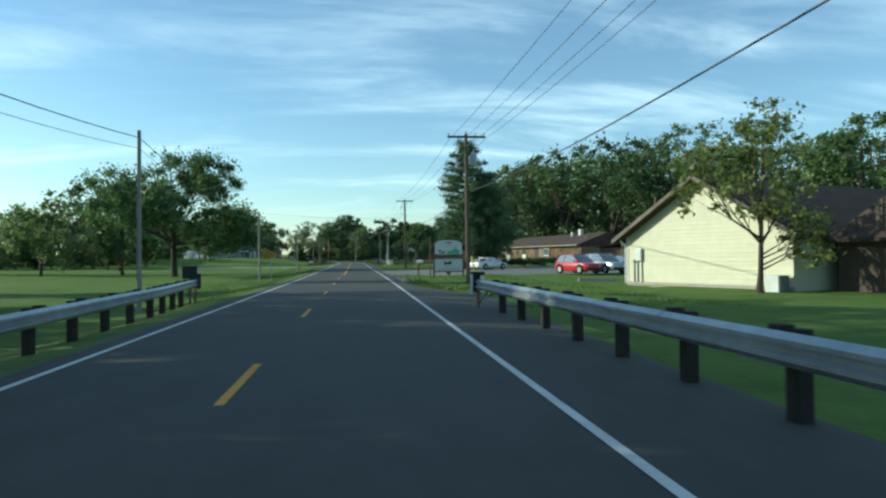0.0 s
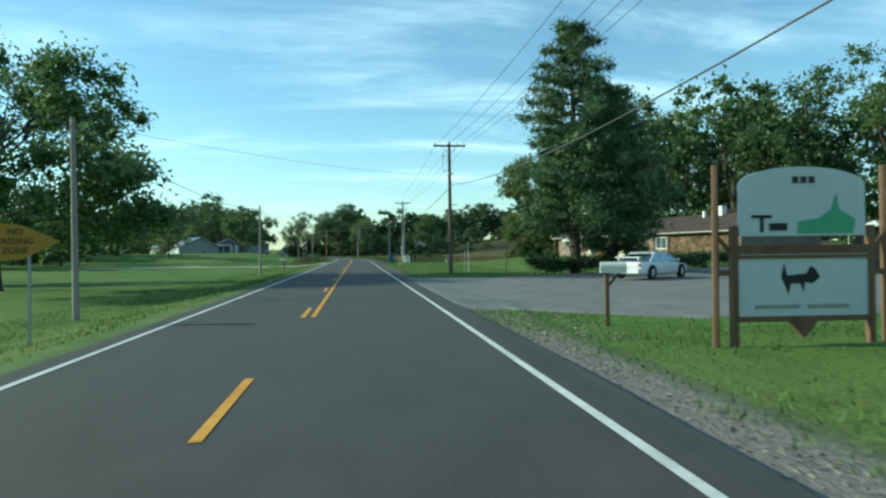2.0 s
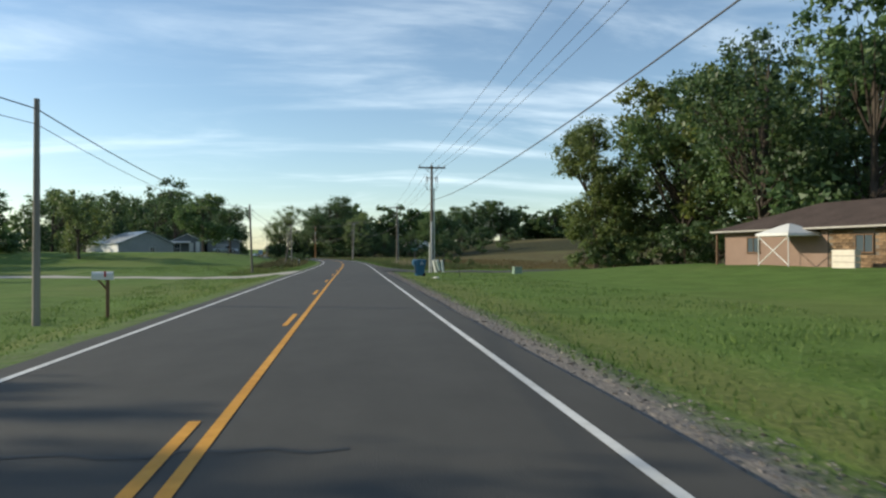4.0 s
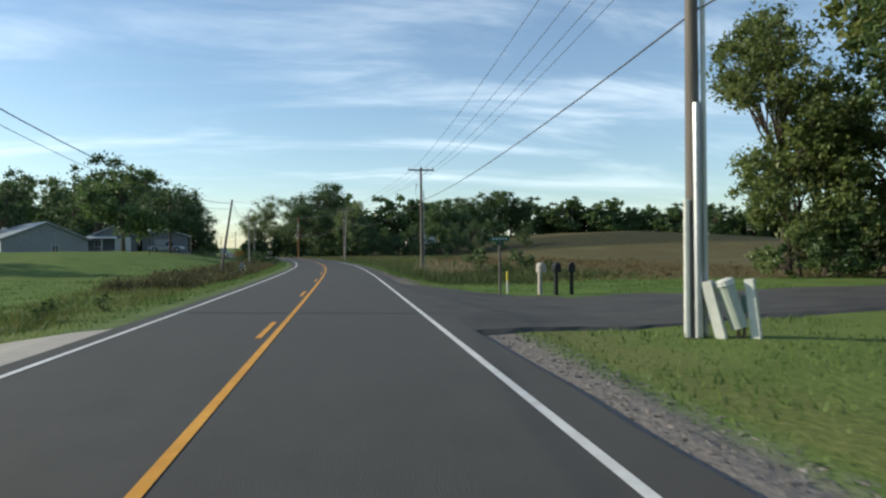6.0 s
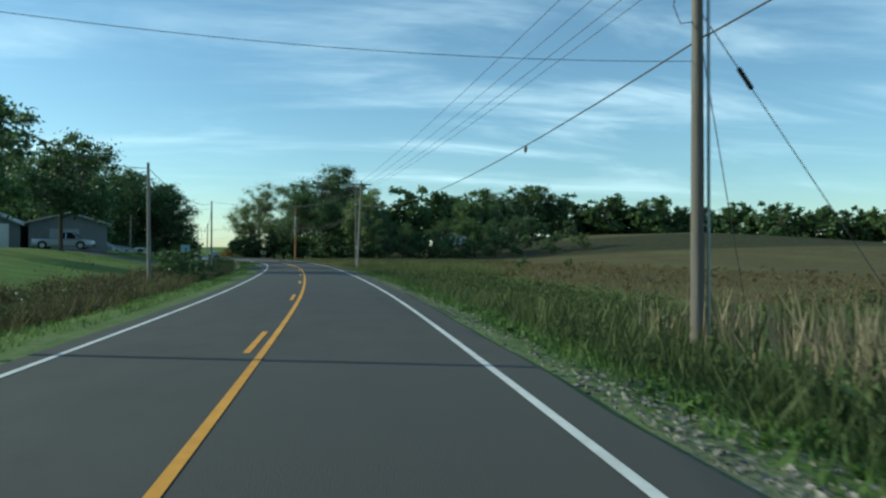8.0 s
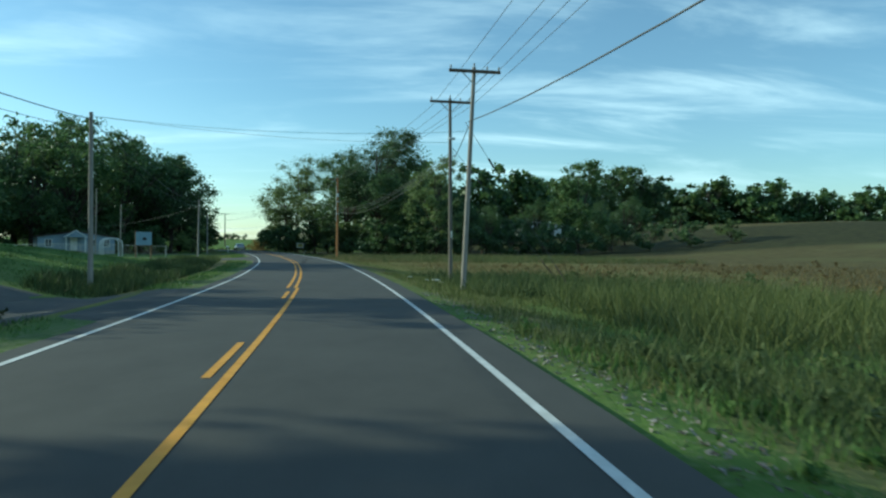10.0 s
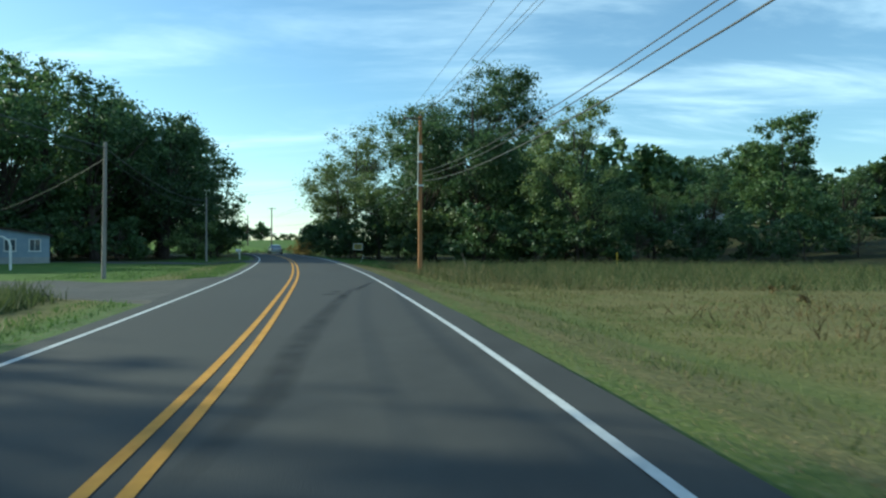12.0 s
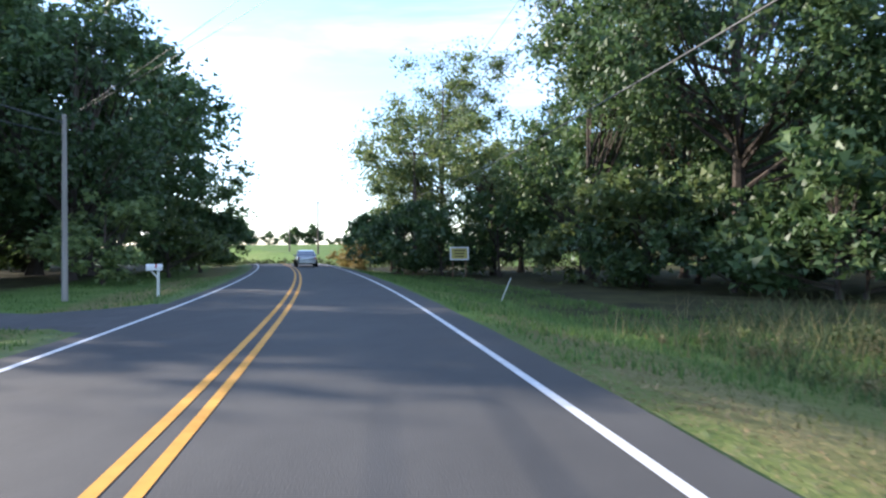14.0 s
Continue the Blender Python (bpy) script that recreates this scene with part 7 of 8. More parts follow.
for x, h in ((-1.46, 2.95), (1.46, 2.95)):
    part("post", Build().tube([(x, 0.05, -0.2), (x * 0.99, 0.05, h)], 0.055, 6), WOOD_BROWN, sg)
for x in (-1.17, 1.17):
    part("post", Build().box((x, 0, 0.95), (0.11, 0.11, 2.0)), WOOD_BROWN, sg)
arch = [(-1.08, 1.78), (1.08, 1.78), (1.08, 2.62)] + [(1.08 * math.cos(a), 2.62 + 0.30 * math.sin(a)) for a in (k * math.pi / 12 for k in range(1, 12))] + [(-1.08, 2.62)]
part("upper_board", Build().prism(arch, 0.05), SIGN_WHITE, sg, "white arched board")
part("lower_board", Build().box((0, 0, 0.95), (2.26, 0.05, 1.0)), SIGN_WHITE, sg, "white board")
for z, hh in ((1.56, 0.14), (1.44, 0.05), (0.42, 0.09)):
    part("rail", Build().box((0, -0.01, z), (2.4, 0.09, hh)), WOOD_BROWN, sg)
part("header_board", Build().box((0, -0.015, 1.5), (2.2, 0.06, 0.08)), GREY_BEIGE, sg)
for s in (-1, 1):
    part("strut", Build().tube([(s * 1.2, 0.02, 1.5), (s * 1.42, 0.04, 1.78)], 0.04, 5), WOOD_BROWN, sg)
    part("tie", Build().box((s * 1.31, 0.02, 1.18), (0.3, 0.07, 0.09)), WOOD_BROWN, sg)
part("wedge", Build().prism([(-0.26, 0.40), (0.26, 0.40), (0.0, 0.08)], 0.08), WOOD_BROWN, sg)
for x, z, w, h in ((-0.12, 2.70, 0.10, 0.11), (0.02, 2.70, 0.10, 0.11), (0.16, 2.70, 0.10, 0.11), (-0.70, 2.10, 0.34, 0.05), (-0.70, 1.97, 0.06, 0.25), (-0.42, 1.93, 0.30, 0.12)):
    part("dark_bar", Build().box((x, -0.032, z), (w, 0.012, h)), BLACK, sg)
part("green_shape", Build().prism([(-0.10, 1.82), (0.86, 1.82), (0.90, 2.05), (0.62, 2.22), (0.58, 2.48), (0.48, 2.20), (0.25, 2.06), (-0.08, 2.02)], 0.012, Matrix.Translation((0, -0.032, 0))), LEAF_GREEN, sg, "green painted shape")
part("dark_shape", Build().prism([(-0.38, 1.02), (-0.33, 1.24), (-0.28, 1.05), (0.05, 1.08), (0.12, 1.20), (0.20, 1.16), (0.28, 1.02), (0.16, 0.92), (0.02, 0.94), (0.0, 0.78), (-0.05, 0.92), (-0.22, 0.92), (-0.26, 0.74), (-0.32, 0.90)], 0.012, Matrix.Translation((0, -0.032, 0.08))), BLACK, sg, "dark painted emblem")
for x, w in ((-0.45, 0.75), (0.42, 0.7)):
    part("faded_bar", Build().box((x, -0.032, 0.62), (w, 0.012, 0.06)), GREY_SIDING, sg)

# no-passing pennant
pn_s = thing("pennant_sign", frame_of(-6.3, 66.4, 4), "shade-dulled yellow pennant sign on a steel post", "sign")
part("post", Build().box((0, 0.03, 1.25), (0.06, 0.05, 2.7)), GALV, pn_s)
zc = 1.84 - gz(-6.3, 66.4)
part("plate", Build().prism([(-0.72, zc - 0.46), (-0.10, zc - 0.40), (0.66, zc - 0.02), (-0.10, zc + 0.34), (-0.72, zc + 0.42)], 0.02, Matrix.Translation((0, -0.02, 0))), SIGN_YELLOW, pn_s)
for k, word in enumerate(("NO", "PASSING", "ZONE")):
    lettering(word, 0.20, pn_s, Matrix.Translation((-0.26, -0.034, zc + 0.20 - 0.21 * k)) @ FACE, BLACK)


def mailbox(place, box_mat, post_mat, label, plastic=False, arm=False, turn=0.0, height=1.12):
    m = thing("mailbox", place, label, "mailbox", "roadside mailboxes")
    outline = [(-0.09, 0), (0.09, 0), (0.09, 0.11)] + [(0.09 * math.cos(a), 0.11 + 0.09 * math.sin(a)) for a in (k * math.pi / 8 for k in range(1, 8))] + [(-0.09, 0.11)]
    if plastic:
        part("post", Build().box((0, 0.1, height / 2), (0.17, 0.22, height), taper=0.9, bevel=0.03), post_mat, m)
        s = 1.45
    else:
        part("post", Build().box((0, 0.1, height / 2), (0.09, 0.09, height), bevel=0.01), post_mat, m)
        part("bracket", Build().tube([(0, 0.1, height - 0.3), (0, -0.15, height)], 0.03, 5), post_mat, m)
        s = 1.15
    tall = 1.45 if plastic else 1.0
    box = part("box", Build().prism([(x * s, z * s * tall) for x, z in outline], 0.52, Matrix.Translation((0, -0.02, height))), box_mat, m, smooth=False)
    part("door", Build().prism([(x * s * 1.03, z * s * tall * 1.02) for x, z in outline], 0.02, Matrix.Translation((0, -0.29, height))), box_mat, box)
    part("flag", Build().box((0.10 * s, 0.05, height + 0.16), (0.012, 0.05, 0.16)), LAMP_RED, box)
    return m


mailbox((7.66, 171.8, gz(7.70, 171.8), 0, 0, 6), GREY_BEIGE, GREY_BEIGE, "beige plastic mailbox on a matching post", True, height=0.98)
mailbox((8.40, 171.95, gz(8.40, 171.95), 0, 0, 0), BLACK, BLACK, "black plastic mailbox on a matching post", True, height=0.98)
mailbox((9.05, 171.85, gz(9.05, 171.85), 0, 0, -14), BLACK, BLACK, "black plastic mailbox with its flag folded", True, height=0.98)
mailbox((6.25, 64.2, gz(6.25, 64.2), 0, 0, 75), WHITE_PVC, WOOD_BROWN, "dented pale metal mailbox on a wooden post")
mailbox((-6.85, 116.2, gz(-6.85, 116.2), 0, 0, -80), WHITE_PAINT, WOOD_BROWN, "white metal mailbox on a dark post")
mailbox((-37.6, 357.4, gz(-37.6, 357.4), 0, 0, -70), WHITE_PAINT, WHITE_PVC, "white metal mailbox at a driveway", height=0.95)
mailbox((-16.5, 257.0, gz(-16.5, 257.0), 0, 0, -70), WHITE_PAINT, WOOD_BROWN, "white metal mailbox at a shaded drive")

ss = thing("street_sign", frame_of(5.9, 172.0, 0), "green street name sign on a weathered wooden post", "sign")
part("post", Build().box((0, 0, 1.12), (0.10, 0.10, 2.3), bevel=0.01), POLE_WORN, ss)
upper = part("name_plate", Build().box((0, -0.02, 2.40), (0.86, 0.02, 0.18), 0.08, bevel=0.0), SIGN_GREEN, ss)
part("name_plate", Build().box((0, 0.0, 2.21), (0.82, 0.02, 0.17), 0.95), SIGN_GREEN, ss)
part("bracket", Build().box((0, 0, 2.30), (0.05, 0.05, 0.10), bevel=0.005), GALV, ss)
for k in range(5):
    part("pale_bar", Build().box((-0.28 + 0.14 * k, -0.036 - 0.08 * (0.28 - 0.14 * k), 2.40), (0.09, 0.008, 0.07), 0.08), SIGN_WHITE, upper)
yp = thing("marker_post", frame_of(6.3, 172.35, 0), "slim yellow and white cable marker post", "marker post")
part("tube", Build().tube([(0, 0, -0.1), (0, 0, 0.62)], 0.04, 8), WHITE_PVC, yp)
part("sleeve", Build().tube([(0, 0, 0.60), (0, 0, 1.0)], 0.045, 8), YELLOW_GUARD, yp)

# wheeled bin
wb = thing("wheeled_bin", frame_of(3.90, 139.75, 8, 0.04), "blue plastic wheeled bin at the roadside", "bin")


def bin_ring(z, x0, x1, y0, y1, n=6):
    """Section of the bin: rounded front at the left, square back."""
    x0, x1 = x0 * 0.86, x1 * 0.86
    ring = [(x1, y0, z), (x1, y1, z)]
    for k in range(n + 1):
        a = math.pi / 2 + math.pi * k / n
        ring.append((x0 + 0.18 + 0.18 * math.cos(a), (y0 + y1) / 2 + (y1 - y0) / 2 * math.sin(a), z))
    return ring


part("body", Build().loft([bin_ring(z, x0, x1, y0, y1) for z, x0, x1, y0, y1 in ((0.05, -0.30, 0.32, -0.26, 0.26), (0.10, -0.32, 0.33, -0.27, 0.27), (0.70, -0.36, 0.37, -0.30, 0.30), (0.74, -0.36, 0.38, -0.30, 0.30))]), BLUE_PLASTIC, wb)
part("rim", Build().loft([bin_ring(z, x0, x1, y0, y1) for z, x0, x1, y0, y1 in ((0.66, -0.38, 0.40, -0.33, 0.33), (0.70, -0.40, 0.42, -0.35, 0.35), (0.98, -0.42, 0.44, -0.36, 0.36), (1.02, -0.43, 0.46, -0.37, 0.37))]), BLUE_PLASTIC, wb)
part("front_pocket", Build().box((-0.38, -0.08, 0.87), (0.12, 0.34, 0.26), bevel=0.03), BLUE_PLASTIC, wb)
part("lid", Build().loft([bin_ring(z, x0, x1, y0, y1) for z, x0, x1, y0, y1 in ((1.02, -0.44, 0.48, -0.38, 0.38), (1.05, -0.44, 0.48, -0.38, 0.38), (1.08, -0.30, 0.34, -0.26, 0.26))]), BLUE_DARK, wb, "darker blue lid")
part("lift_slot", Build().box((-0.30, -0.16, 0.42), (0.03, 0.10, 0.46), bevel=0.01), BLACK, wb)
part("handle", Build().tube([(0.44, -0.26, 1.0), (0.44, 0.26, 1.0)], 0.02, 6), BLACK, wb)
for q in (-1, 1):
    part("wheel", Build().tube([(0.27, q * 0.22, 0.11), (0.27, q * 0.28, 0.11)], 0.11, 14), RUBBER, wb)
emb = Build()
for k in range(5):
    a = 2 * math.pi * k / 5
    emb.tube([(0.10 + 0.075 * math.cos(a), -0.366, 0.87 + 0.075 * math.sin(a)), (0.10 + 0.075 * math.cos(a + 1.26), -0.366, 0.87 + 0.075 * math.sin(a + 1.26))], 0.012, 4)
part("emblem", emb, SIGN_WHITE, wb, "pale ring emblem")
part("pale_bar", Build().box((0.10, -0.362, 0.755), (0.20, 0.01, 0.025)), SIGN_WHITE, wb)

cab = thing("cable_cabinet", frame_of(12.3, 149.0, 5), "low pale green steel cabinet on the lawn", "cabinet")
part("body", Build().box((0, 0, 0.23), (0.66, 0.55, 0.50), taper=0.94, bevel=0.03), GREEN_BOX, cab)
part("lid", Build().box((0, 0, 0.50), (0.69, 0.58, 0.06), bevel=0.03), GREEN_BOX, cab)
for name, x, y, h, m, lab, lean in (("stake", 6.83, 141.8, 0.85, DARK_METAL, "thin dark leaning stake on the lawn", -0.15), ("marker_post", 8.5, 101.5, 2.2, WHITE_PVC, "slim white post on the lawn", 0.0), ("marker_post", 8.1, 100.9, 1.7, GALV, "slim steel post on the lawn", 0.05),
                                  ("fence_post", 9.3, 90.95, 2.0, WOOD_BROWN, "dark wooden post at the hedge's end", 0.0), ("stake", -8.9, 199.0, 0.95, WHITE_PVC, "white leaning stake among weeds", -0.25), ("stake", -12.9, 336.3, 1.5, POLE_GREY, "thin leaning stick in the grass", -0.35), ("stake", -25.4, 360.6, 0.9, WHITE_PVC, "thin white leaning stick under trees", 0.5),
                                  ("stake", -15.6, 169.5, 0.8, DARK_METAL, "thin dark stake in the meadow", 0.03), ("fence_post", 0.5, 352, 1.4, YELLOW_GUARD, "yellowish marker at the wood's edge", 0.0)):
    s = thing(name, frame_of(x, y, 0), lab, "post")
    part("shaft", Build().tube([(0, 0, -0.2), (lean * h, 0, h)], [0.026, 0.022], 6), m, s)
om = thing("object_marker", frame_of(-8.9, 196.0, 10), "striped object marker on a post in the weeds", "sign")
part("post", Build().box((0, 0.03, 0.5), (0.05, 0.05, 1.1)), GALV, om)
part("plate", Build().box((0, 0, 0.75), (0.22, 0.015, 0.9)), DARK_METAL, om)
for k in range(5):
    part("stripe", Build().prism([(-0.1, 0.36 + 0.17 * k), (0.1, 0.44 + 0.17 * k), (0.1, 0.51 + 0.17 * k), (-0.1, 0.43 + 0.17 * k)], 0.008, Matrix.Translation((0, -0.012, 0))), WHITE_PAINT, om)
hy = thing("fire_hydrant", frame_of(-12.2, 59.6, 0) @ Matrix.Scale(0.85, 4), "dark rusty iron fire hydrant on the lawn", "hydrant")
part("barrel", Build().lathe([(0.16, -0.1), (0.16, 0.05), (0.11, 0.07), (0.11, 0.52), (0.14, 0.54), (0.14, 0.58), (0.10, 0.68), (0.04, 0.74)], (0, 0, 0), 14), HYDRANT, hy, smooth=True)
for s in (-1, 1):
    part("nozzle", Build().tube([(s * 0.10, 0, 0.42), (s * 0.19, 0, 0.42)], 0.055, 8), HYDRANT, hy)
lp = thing("yard_lamp", frame_of(-24.9, 229.0, 0), "black post lamp with a white lantern in a yard", "lamp")
lz = 4.4 - gz(-24.9, 229.0)
part("post", Build().tube([(0, 0, -0.1), (0, 0, lz - 0.35)], [0.05, 0.035], 8), BLACK, lp)
part("lantern", Build().lathe([(0.08, 0), (0.15, 0.05), (0.17, 0.26), (0.12, 0.30)], (0, 0, lz - 0.36), 10), WHITE_PVC, lp)
part("cap", Build().lathe([(0.19, 0), (0.08, 0.10), (0.02, 0.16)], (0, 0, lz - 0.07), 10), BLACK, lp)
ws = thing("notice_board", frame_of(-29.6, 381.8, 16), "yellowish notice board with a pale frame under trees", "sign")
part("board", Build().box((0, 0, 1.75), (1.15, 0.03, 0.78)), BOARD_YELLOW, ws)
for x, z, w, h in ((0, 2.16, 1.3, 0.09), (0, 1.34, 1.3, 0.09), (-0.61, 1.75, 0.09, 0.9), (0.61, 1.75, 0.09, 0.9)):
    part("frame", Build().box((x, -0.01, z), (w, 0.06, h)), WHITE_PAINT, ws)
for s in (-0.45, 0.45):
    part("post", Build().box((s, 0.05, 0.8), (0.08, 0.08, 2.0)), WOOD_BROWN, ws)
for k in range(3):
    part("dark_bar", Build().box((0, -0.02, 1.95 - 0.2 * k), (0.8 - 0.1 * k, 0.01, 0.07)), BLACK, ws)
# bits of litter and a stone
for k, (x, y, s) in enumerate([(-3.7, 275.0, 0.26), (-4.2, 273.6, 0.22), (-5.1, 274.6, 0.2), (-3.4, 273.6, 0.24), (5.05, 140.6, 0.28)] ):
    r2 = random.Random(k)
    b = Build()
    ring = [(s * math.cos(a) * r2.uniform(0.6, 1.1), s * 0.7 * math.sin(a) * r2.uniform(0.6, 1.1)) for a in (j * 2 * math.pi / 9 for j in range(9))]
    b.loft([[(x0, y0, 0.0) for x0, y0 in ring], [(x0 * 0.9, y0 * 0.9, 0.05 + r2.uniform(0, 0.05)) for x0, y0 in ring], [(x0 * 0.4, y0 * 0.4, 0.10) for x0, y0 in ring]])
    o = tagged(part("litter", b, WHITE_PVC), "crumpled white litter in the grass", "litter", "litter")
    o.matrix_world = frame_of(x, y, k * 40)
log = tagged(part("concrete_block", Build().box((0, 0, 0.08), (2.4, 0.22, 0.22), bevel=0.03), CONCRETE), "pale concrete parking block on the grass", "kerb block")
log.matrix_world = frame_of(16.0, 47.4, -8)

# clipped hedge at the lot's edge
hr = np.random.default_rng(9)
hx = np.linspace(0, 1, 60)
cen = np.stack([11.4 + hx * 19.5, 92.7 + hx * 10.2 + hr.normal(0, 0.25, 60), np.zeros(60)], 1)
cen[:, 2] = ground_z(cen[:, 0], cen[:, 1]) + 0.62 + hr.uniform(0, 0.18, 60)
hd = thing("hedge", (11.4, 92.7, gz(11.4, 92.7)), "long dark clipped hedge along the parking lot", "hedge")
hv = leaf_cloud(hr, np.repeat(cen, 3, 0) + hr.normal(0, 0.18, (180, 3)), np.full(180, 0.62), 210, 0.12)
part("foliage", soup("foliage", hv - np.array(hd.location), 3, LEAF_DARK), None, hd)
for k in range(0, 60, 3):
    hs = Build()
    p = Vector(cen[k]) - hd.location
    hs.tube([(p.x, p.y, p.z - 0.85), (p.x, p.y, p.z + 0.1)], [0.04, 0.02], 5)
    part("stem", hs, BARK, hd)

# ---- grass, weeds and gravel ----
def scatter(name, label, n, y0, y1, d0, d1, h0, h1, w, material, seed, lean=0.35, edge=0.0):
    """Upright blades over a stretch of verge; denser in patches."""
    rng = np.random.default_rng(seed)
    y = rng.uniform(y0, y1, n * 2)
    d = rng.uniform(d0, d1, n * 2)
    patch = 0.5 + 0.5 * np.sin(y * 0.9 + d * 0.7 + seed) * np.sin(d * 1.3 - y * 0.37)
    keep = rng.random(n * 2) < 0.35 + 0.65 * patch
    y, d, patch = y[keep][:n], d[keep][:n], patch[keep][:n]
    x = cx(y) + d / across(y)
    free = ~paved(x, y) & (np.abs(d) > 3.85)
    x, y, patch = x[free], y[free], patch[free]
    z = ground_z(x, y) - 0.02
    h = (h0 + (h1 - h0) * rng.random(len(x))) * (0.65 + 0.5 * patch)
    root = np.stack([x, y, z], 1)
    tip = root + np.stack([rng.normal(0, lean, len(x)) * h, rng.normal(0, lean, len(x)) * h, h], 1)
    ob = new(name, blades_mesh(name, root, tip, w * (0.6 + 0.8 * rng.random(len(x))), material))
    return tagged(ob, label, "grass", kind="stuff")


np.random.seed(7)
scatter("lawn_grass", "short mown green grass by the road", 34000, 26, 160, 4.3, 13, 0.06, 0.15, 0.035, GRASS, 1)
scatter("lawn_grass", "short mown green grass by the road", 30000, 36, 165, -11, -4.3, 0.06, 0.15, 0.035, GRASS, 2)
scatter("lawn_grass", "short mown green grass by the side road", 9000, 172, 190, 4.6, 24, 0.06, 0.14, 0.04, GRASS, 3)
scatter("weeds", "leafy weeds at the asphalt's edge", 900, 40, 52, 4.0, 5.2, 0.06, 0.15, 0.06, GRASS, 4, 0.6)
scatter("weeds", "tall green weeds on the verge", 26000, 184, 251, 5.0, 13, 0.2, 0.8, 0.03, WEEDS, 5, 0.55)
scatter("weeds", "green grass on the verge", 12000, 184, 249, 4.3, 7.5, 0.08, 0.32, 0.035, GRASS, 6)
scatter("weeds", "tall brownish weeds in the field", 28000, 188, 310, 11, 50, 0.15, 0.5, 0.045, FIELD_WEEDS, 7, 0.7)
scatter("field_grass", "dry brown field grass", 13000, 188, 320, 14, 60, 0.10, 0.26, 0.05, GRASS_DRY, 8, 0.7)
scatter("lawn_grass", "short green grass on the verge", 12000, 246, 278, 4.3, 10, 0.08, 0.28, 0.032, GRASS_OLIVE, 24)
scatter("reeds", "pale dry reeds round the pole's foot", 900, 195, 206, 7.6, 12.5, 0.8, 1.8, 0.075, REEDS, 9, 0.26)
scatter("tall_grass", "long arching green grass on the verge", 5200, 251, 263, 8.6, 18, 0.5, 1.15, 0.04, GRASS_OLIVE, 23, 0.45)
scatter("tall_grass", "long olive weeds among green grass", 5200, 251, 276, 8.0, 20, 0.4, 1.0, 0.04, WEEDS, 26, 0.5)
scatter("reeds", "dark leafy weeds among reeds", 8000, 192, 212, 6.0, 17, 0.4, 1.1, 0.08, WEEDS, 10, 0.3)
scatter("weeds", "rank weeds on the left bank", 24000, 176, 252, -10.5, -5.8, 0.25, 0.85, 0.035, BANK_WEEDS, 11, 0.55)
scatter("weeds", "dry weed stalks on the left bank", 4500, 178, 240, -10.5, -5.8, 0.4, 1.0, 0.025, GRASS_DRY, 12, 0.3)
scatter("weeds", "sparse low weeds on the left verge", 4200, 158, 180, -10, -5.6, 0.10, 0.36, 0.035, GRASS_OLIVE, 51, 0.6)
scatter("lawn_grass", "mown grass of the left lawn", 16000, 160, 196, -24, -8, 0.05, 0.13, 0.04, GRASS, 52)
scatter("lawn_grass", "green grass on the left verge", 16000, 165, 345, -5.8, -4.2, 0.06, 0.2, 0.035, GRASS, 13)
scatter("weeds", "rank dark grass in the left ditch", 16000, 252, 306, -10.5, -6.6, 0.3, 0.75, 0.045, WEEDS, 14)
scatter("lawn_grass", "short green grass on the left bank", 16000, 252, 306, -20, -10, 0.06, 0.18, 0.045, GRASS, 27)
scatter("dry_grass", "straw-coloured dry grass on the verge", 38000, 274, 346, 8.0, 24, 0.05, 0.2, 0.026, GRASS_DRY, 15, 0.7)
scatter("lawn_grass", "green grass among dry grass", 20000, 262, 352, 5.2, 11, 0.05, 0.18, 0.026, GRASS_OLIVE, 16, 0.5)
scatter("weeds", "tall brown weeds before the wood", 20000, 318, 356, 11, 48, 0.35, 1.0, 0.035, WEEDS, 17, 0.7)
scatter("dry_grass", "brown seed stalks before the wood", 7000, 318, 356, 10, 48, 0.4, 1.0, 0.025, GRASS_DRY, 25, 0.5)
scatter("weeds", "tall olive weeds round the twin poles", 4000, 264, 282, 6.5, 14, 0.35, 0.85, 0.03, WEEDS, 18, 0.5)
scatter("lawn_grass", "shaded grass under the trees", 16000, 344, 385, 4.2, 11, 0.08, 0.24, 0.04, GRASS, 19)
scatter("lawn_grass", "shaded grass on the left verge", 12000, 318, 375, -13, -4.2, 0.06, 0.18, 0.04, GRASS, 20)
scatter("tall_grass", "golden seeding grass round the orange pole", 2600, 318, 352, 7.2, 15, 0.3, 0.85, 0.026, GRASS_DRY, 28, 0.35)
scatter("tall_grass", "tall green weeds round the orange pole", 3600, 322, 352, 7.8, 15, 0.25, 0.8, 0.035, WEEDS, 29, 0.45)
scatter("straw", "brown trampled straw on the verge", 12000, 262, 352, 4.0, 6.6, 0.02, 0.07, 0.02, STRAW, 30, 1.4)
scatter("straw", "brown straw and grit on the verge", 9000, 312, 350, 3.86, 5.6, 0.02, 0.06, 0.03, STRAW, 58, 1.5)
scatter("straw", "clipped straw along the asphalt edge", 12000, 236, 350, 3.86, 5.0, 0.02, 0.06, 0.018, STRAW, 21, 1.5)
scatter("straw", "clipped straw along the asphalt edge", 7000, 262, 350, -4.8, -3.86, 0.02, 0.06, 0.018, STRAW, 22, 1.5)


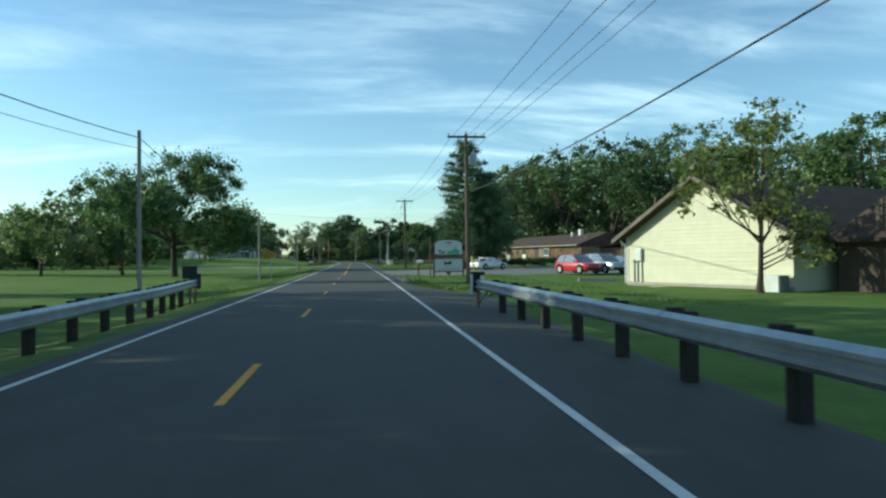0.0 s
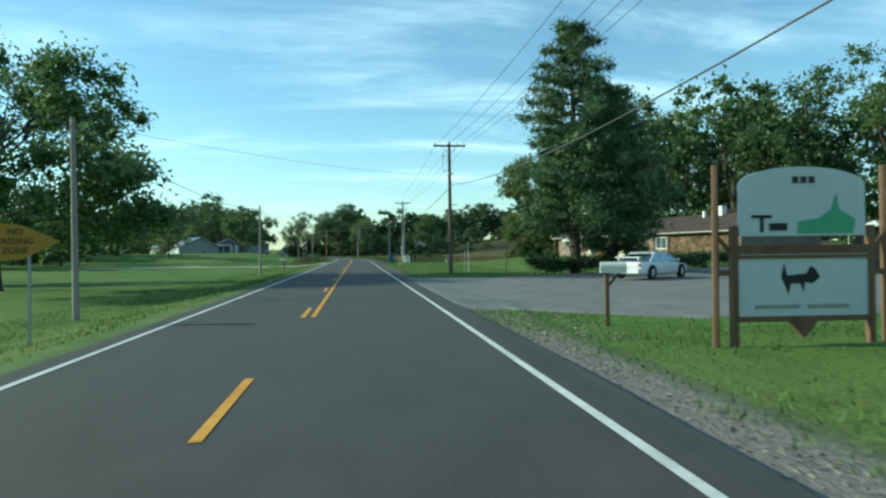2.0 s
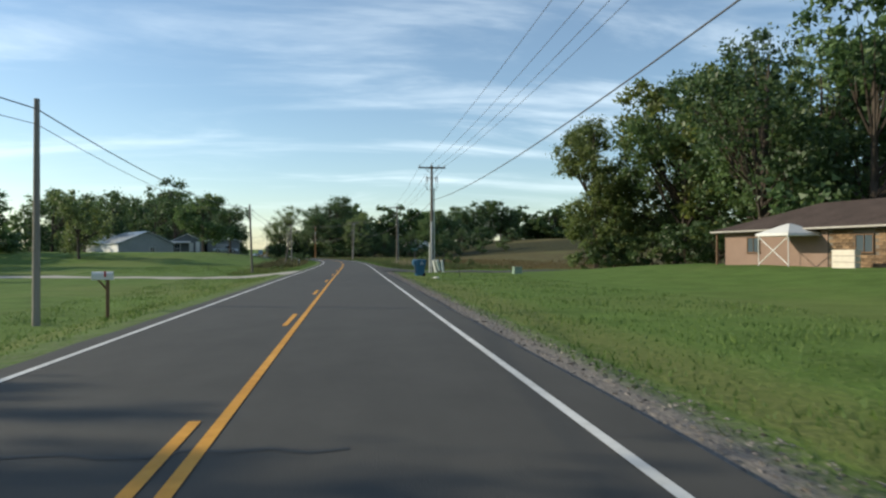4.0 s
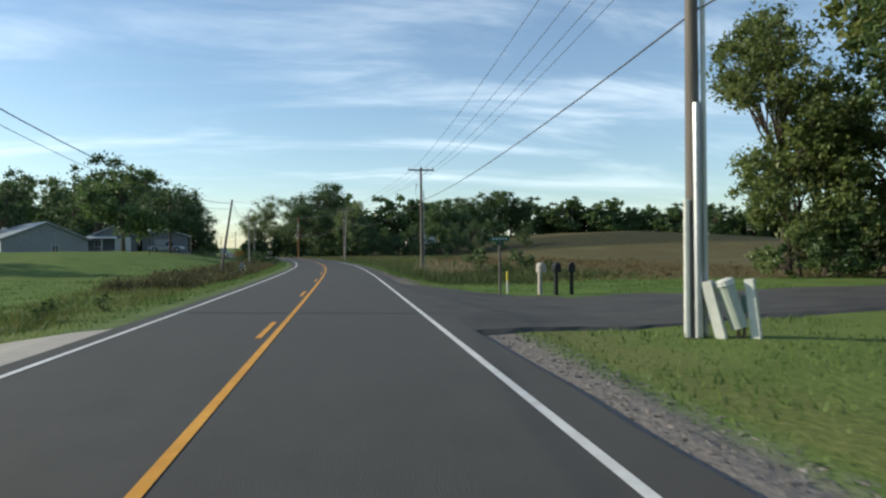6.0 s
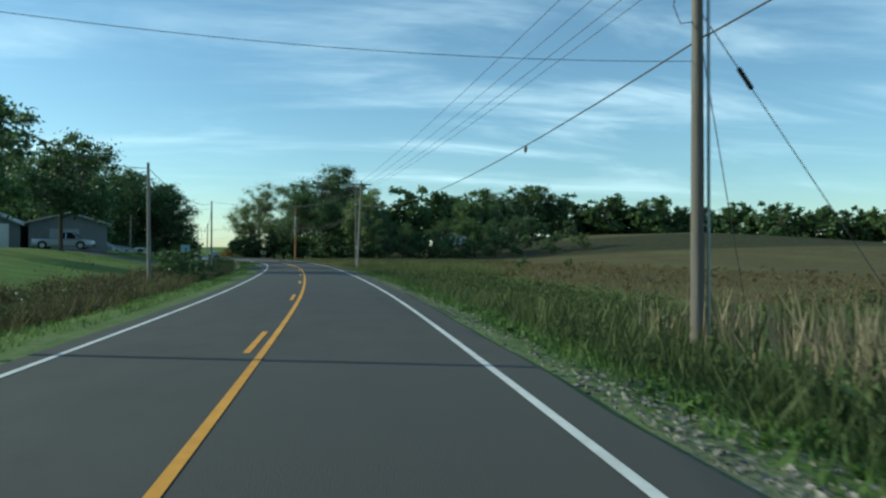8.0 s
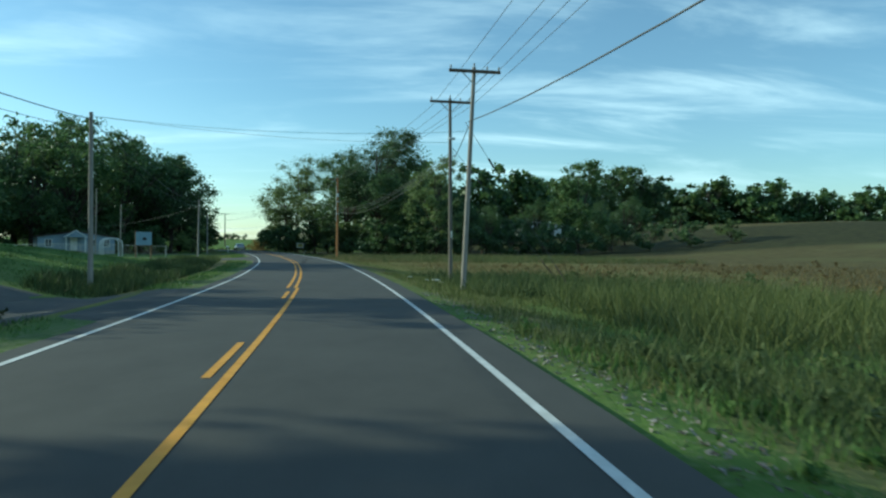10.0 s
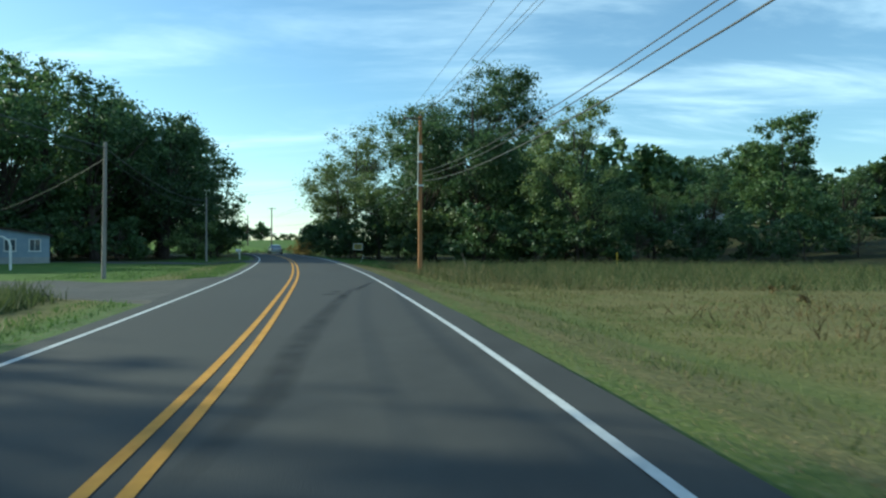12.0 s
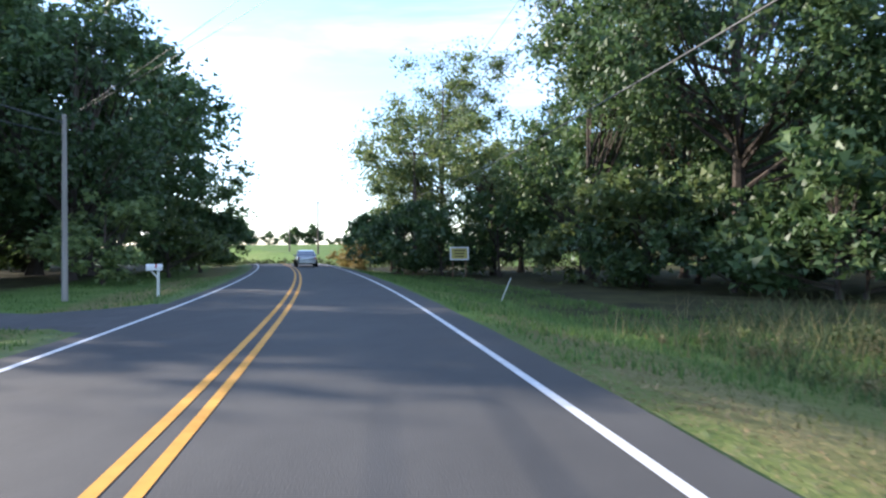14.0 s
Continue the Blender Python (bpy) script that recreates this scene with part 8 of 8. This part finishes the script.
def mounds(name, label, n, y0, y1, d0, d1, h0, h1, leaf, material, seed, per=70):
    """Low leafy weed clumps of uneven size."""
    rng = np.random.default_rng(seed)
    y, d = rng.uniform(y0, y1, n), rng.uniform(d0, d1, n)
    lump = 0.5 + 0.5 * np.sin(y * 0.31 + seed) * np.sin(y * 0.83 + d * 0.5)
    x = cx(y) + d / across(y)
    ok = ~paved(x, y)
    x, y, lump = x[ok], y[ok], lump[ok]
    r = (h0 + (h1 - h0) * rng.random(len(x))) * (0.45 + 0.8 * lump)
    c = np.stack([x, y, ground_z(x, y) + r * 0.45], 1)
    ob = new(name, soup(name, leaf_cloud(rng, c, r, per, leaf, 0.8), 3, material))
    return tagged(ob, label, "weeds", kind="stuff")


mounds("weed_clumps", "leafy green weed clumps on the verge", 380, 188, 250, 5.6, 15, 0.3, 0.75, 0.13, WEEDS, 41)
mounds("weed_clumps", "leafy brownish weed clumps on the left bank", 440, 176, 262, -10.2, -6.2, 0.5, 1.1, 0.11, BANK_WEEDS, 42, 90)
mounds("weed_clumps", "dark green weed clumps on the left bank", 60, 178, 250, -10.0, -6.3, 0.45, 0.9, 0.11, LEAF_DARK, 43)
mounds("weed_clumps", "dark green weed clumps by the reeds", 110, 194, 210, 6.5, 16, 0.4, 0.9, 0.12, LEAF_OAK, 44)
mounds("weed_clumps", "weed clumps before the wood", 170, 324, 356, 11, 46, 0.3, 0.65, 0.11, WEEDS, 45)
mounds("weed_clumps", "green weed clumps at the asphalt's edge", 230, 184, 252, 4.4, 6.0, 0.08, 0.26, 0.09, GRASS, 46, 40)
mounds("weed_clumps", "leafy weed clumps at the asphalt's edge", 70, 38, 54, 4.3, 5.3, 0.06, 0.15, 0.075, GRASS, 47, 46)
mounds("weed_clumps", "yellowing weeds along the shoulder's edge", 130, 29, 47, 4.6, 7.9, 0.05, 0.11, 0.06, GRASS_OLIVE, 55, 40)
mounds("weed_clumps", "yellowing weed clumps at the asphalt's edge", 36, 42, 52, 4.2, 5.4, 0.05, 0.10, 0.05, GRASS_OLIVE, 50, 40)
mounds("weed_clumps", "brownish weed clumps round the twin poles", 90, 262, 284, 8.2, 20, 0.3, 0.7, 0.12, WEEDS, 49)
# weed clumps added to darken the shaded grass slope beyond the curve
mounds("weed_clumps", "weeds standing in for the shaded bank beyond the curve", 560, 412, 456, -17, 34, 0.5, 1.0, 0.24, WEEDS, 53, 40)
mounds("weed_clumps", "rank green weeds between reeds and field", 260, 190, 218, 8, 24, 0.4, 0.85, 0.12, WEEDS, 54)
mounds("weed_clumps", "golden seeding weeds round the orange pole", 130, 324, 350, 7.6, 15, 0.25, 0.6, 0.085, GRASS_DRY, 56, 60)
mounds("weed_clumps", "olive weeds round the orange pole", 110, 324, 352, 8, 16, 0.25, 0.6, 0.09, GRASS_OLIVE, 57, 60)
mounds("weed_clumps", "low weeds in the field", 200, 196, 320, 16, 60, 0.2, 0.6, 0.16, FIELD_WEEDS, 48, 50)


def gravel(name, n, y0, y1, d0, d1, size, seed):
    rng = np.random.default_rng(seed)
    y, d = rng.uniform(y0, y1, n), rng.uniform(d0, d1, n)
    x = cx(y) + d / across(y)
    z = np.maximum(ground_z(x, y), -5)
    c = np.stack([x, y, z + size * 0.2], 1)
    s = size * (0.5 + rng.random(n))
    q = rng.normal(size=(n, 4, 3))
    q /= np.linalg.norm(q, axis=2, keepdims=True)
    q[..., 2] *= 0.6
    p = c[:, None] + q * s[:, None, None]
    v = np.stack([p[:, [0, 1, 2]], p[:, [0, 2, 3]], p[:, [0, 3, 1]], p[:, [1, 3, 2]]], 1).reshape(-1, 3)
    return tagged(new(name, soup(name, v, 3, GRAVEL)), "loose grey gravel along the asphalt edge", "gravel", kind="stuff")


gravel("gravel", 4600, 98, 155.4, 3.8, 4.7, 0.032, 31)
gravel("gravel", 1500, 174, 200, 3.8, 5.0, 0.05, 36)
gravel("gravel", 3500, 182, 262, 3.8, 4.6, 0.04, 33)
gravel("gravel", 800, 62, 70, 3.9, 6.0, 0.04, 34)
gravel("gravel", 1300, 46, 62, 3.85, 4.5, 0.03, 35)
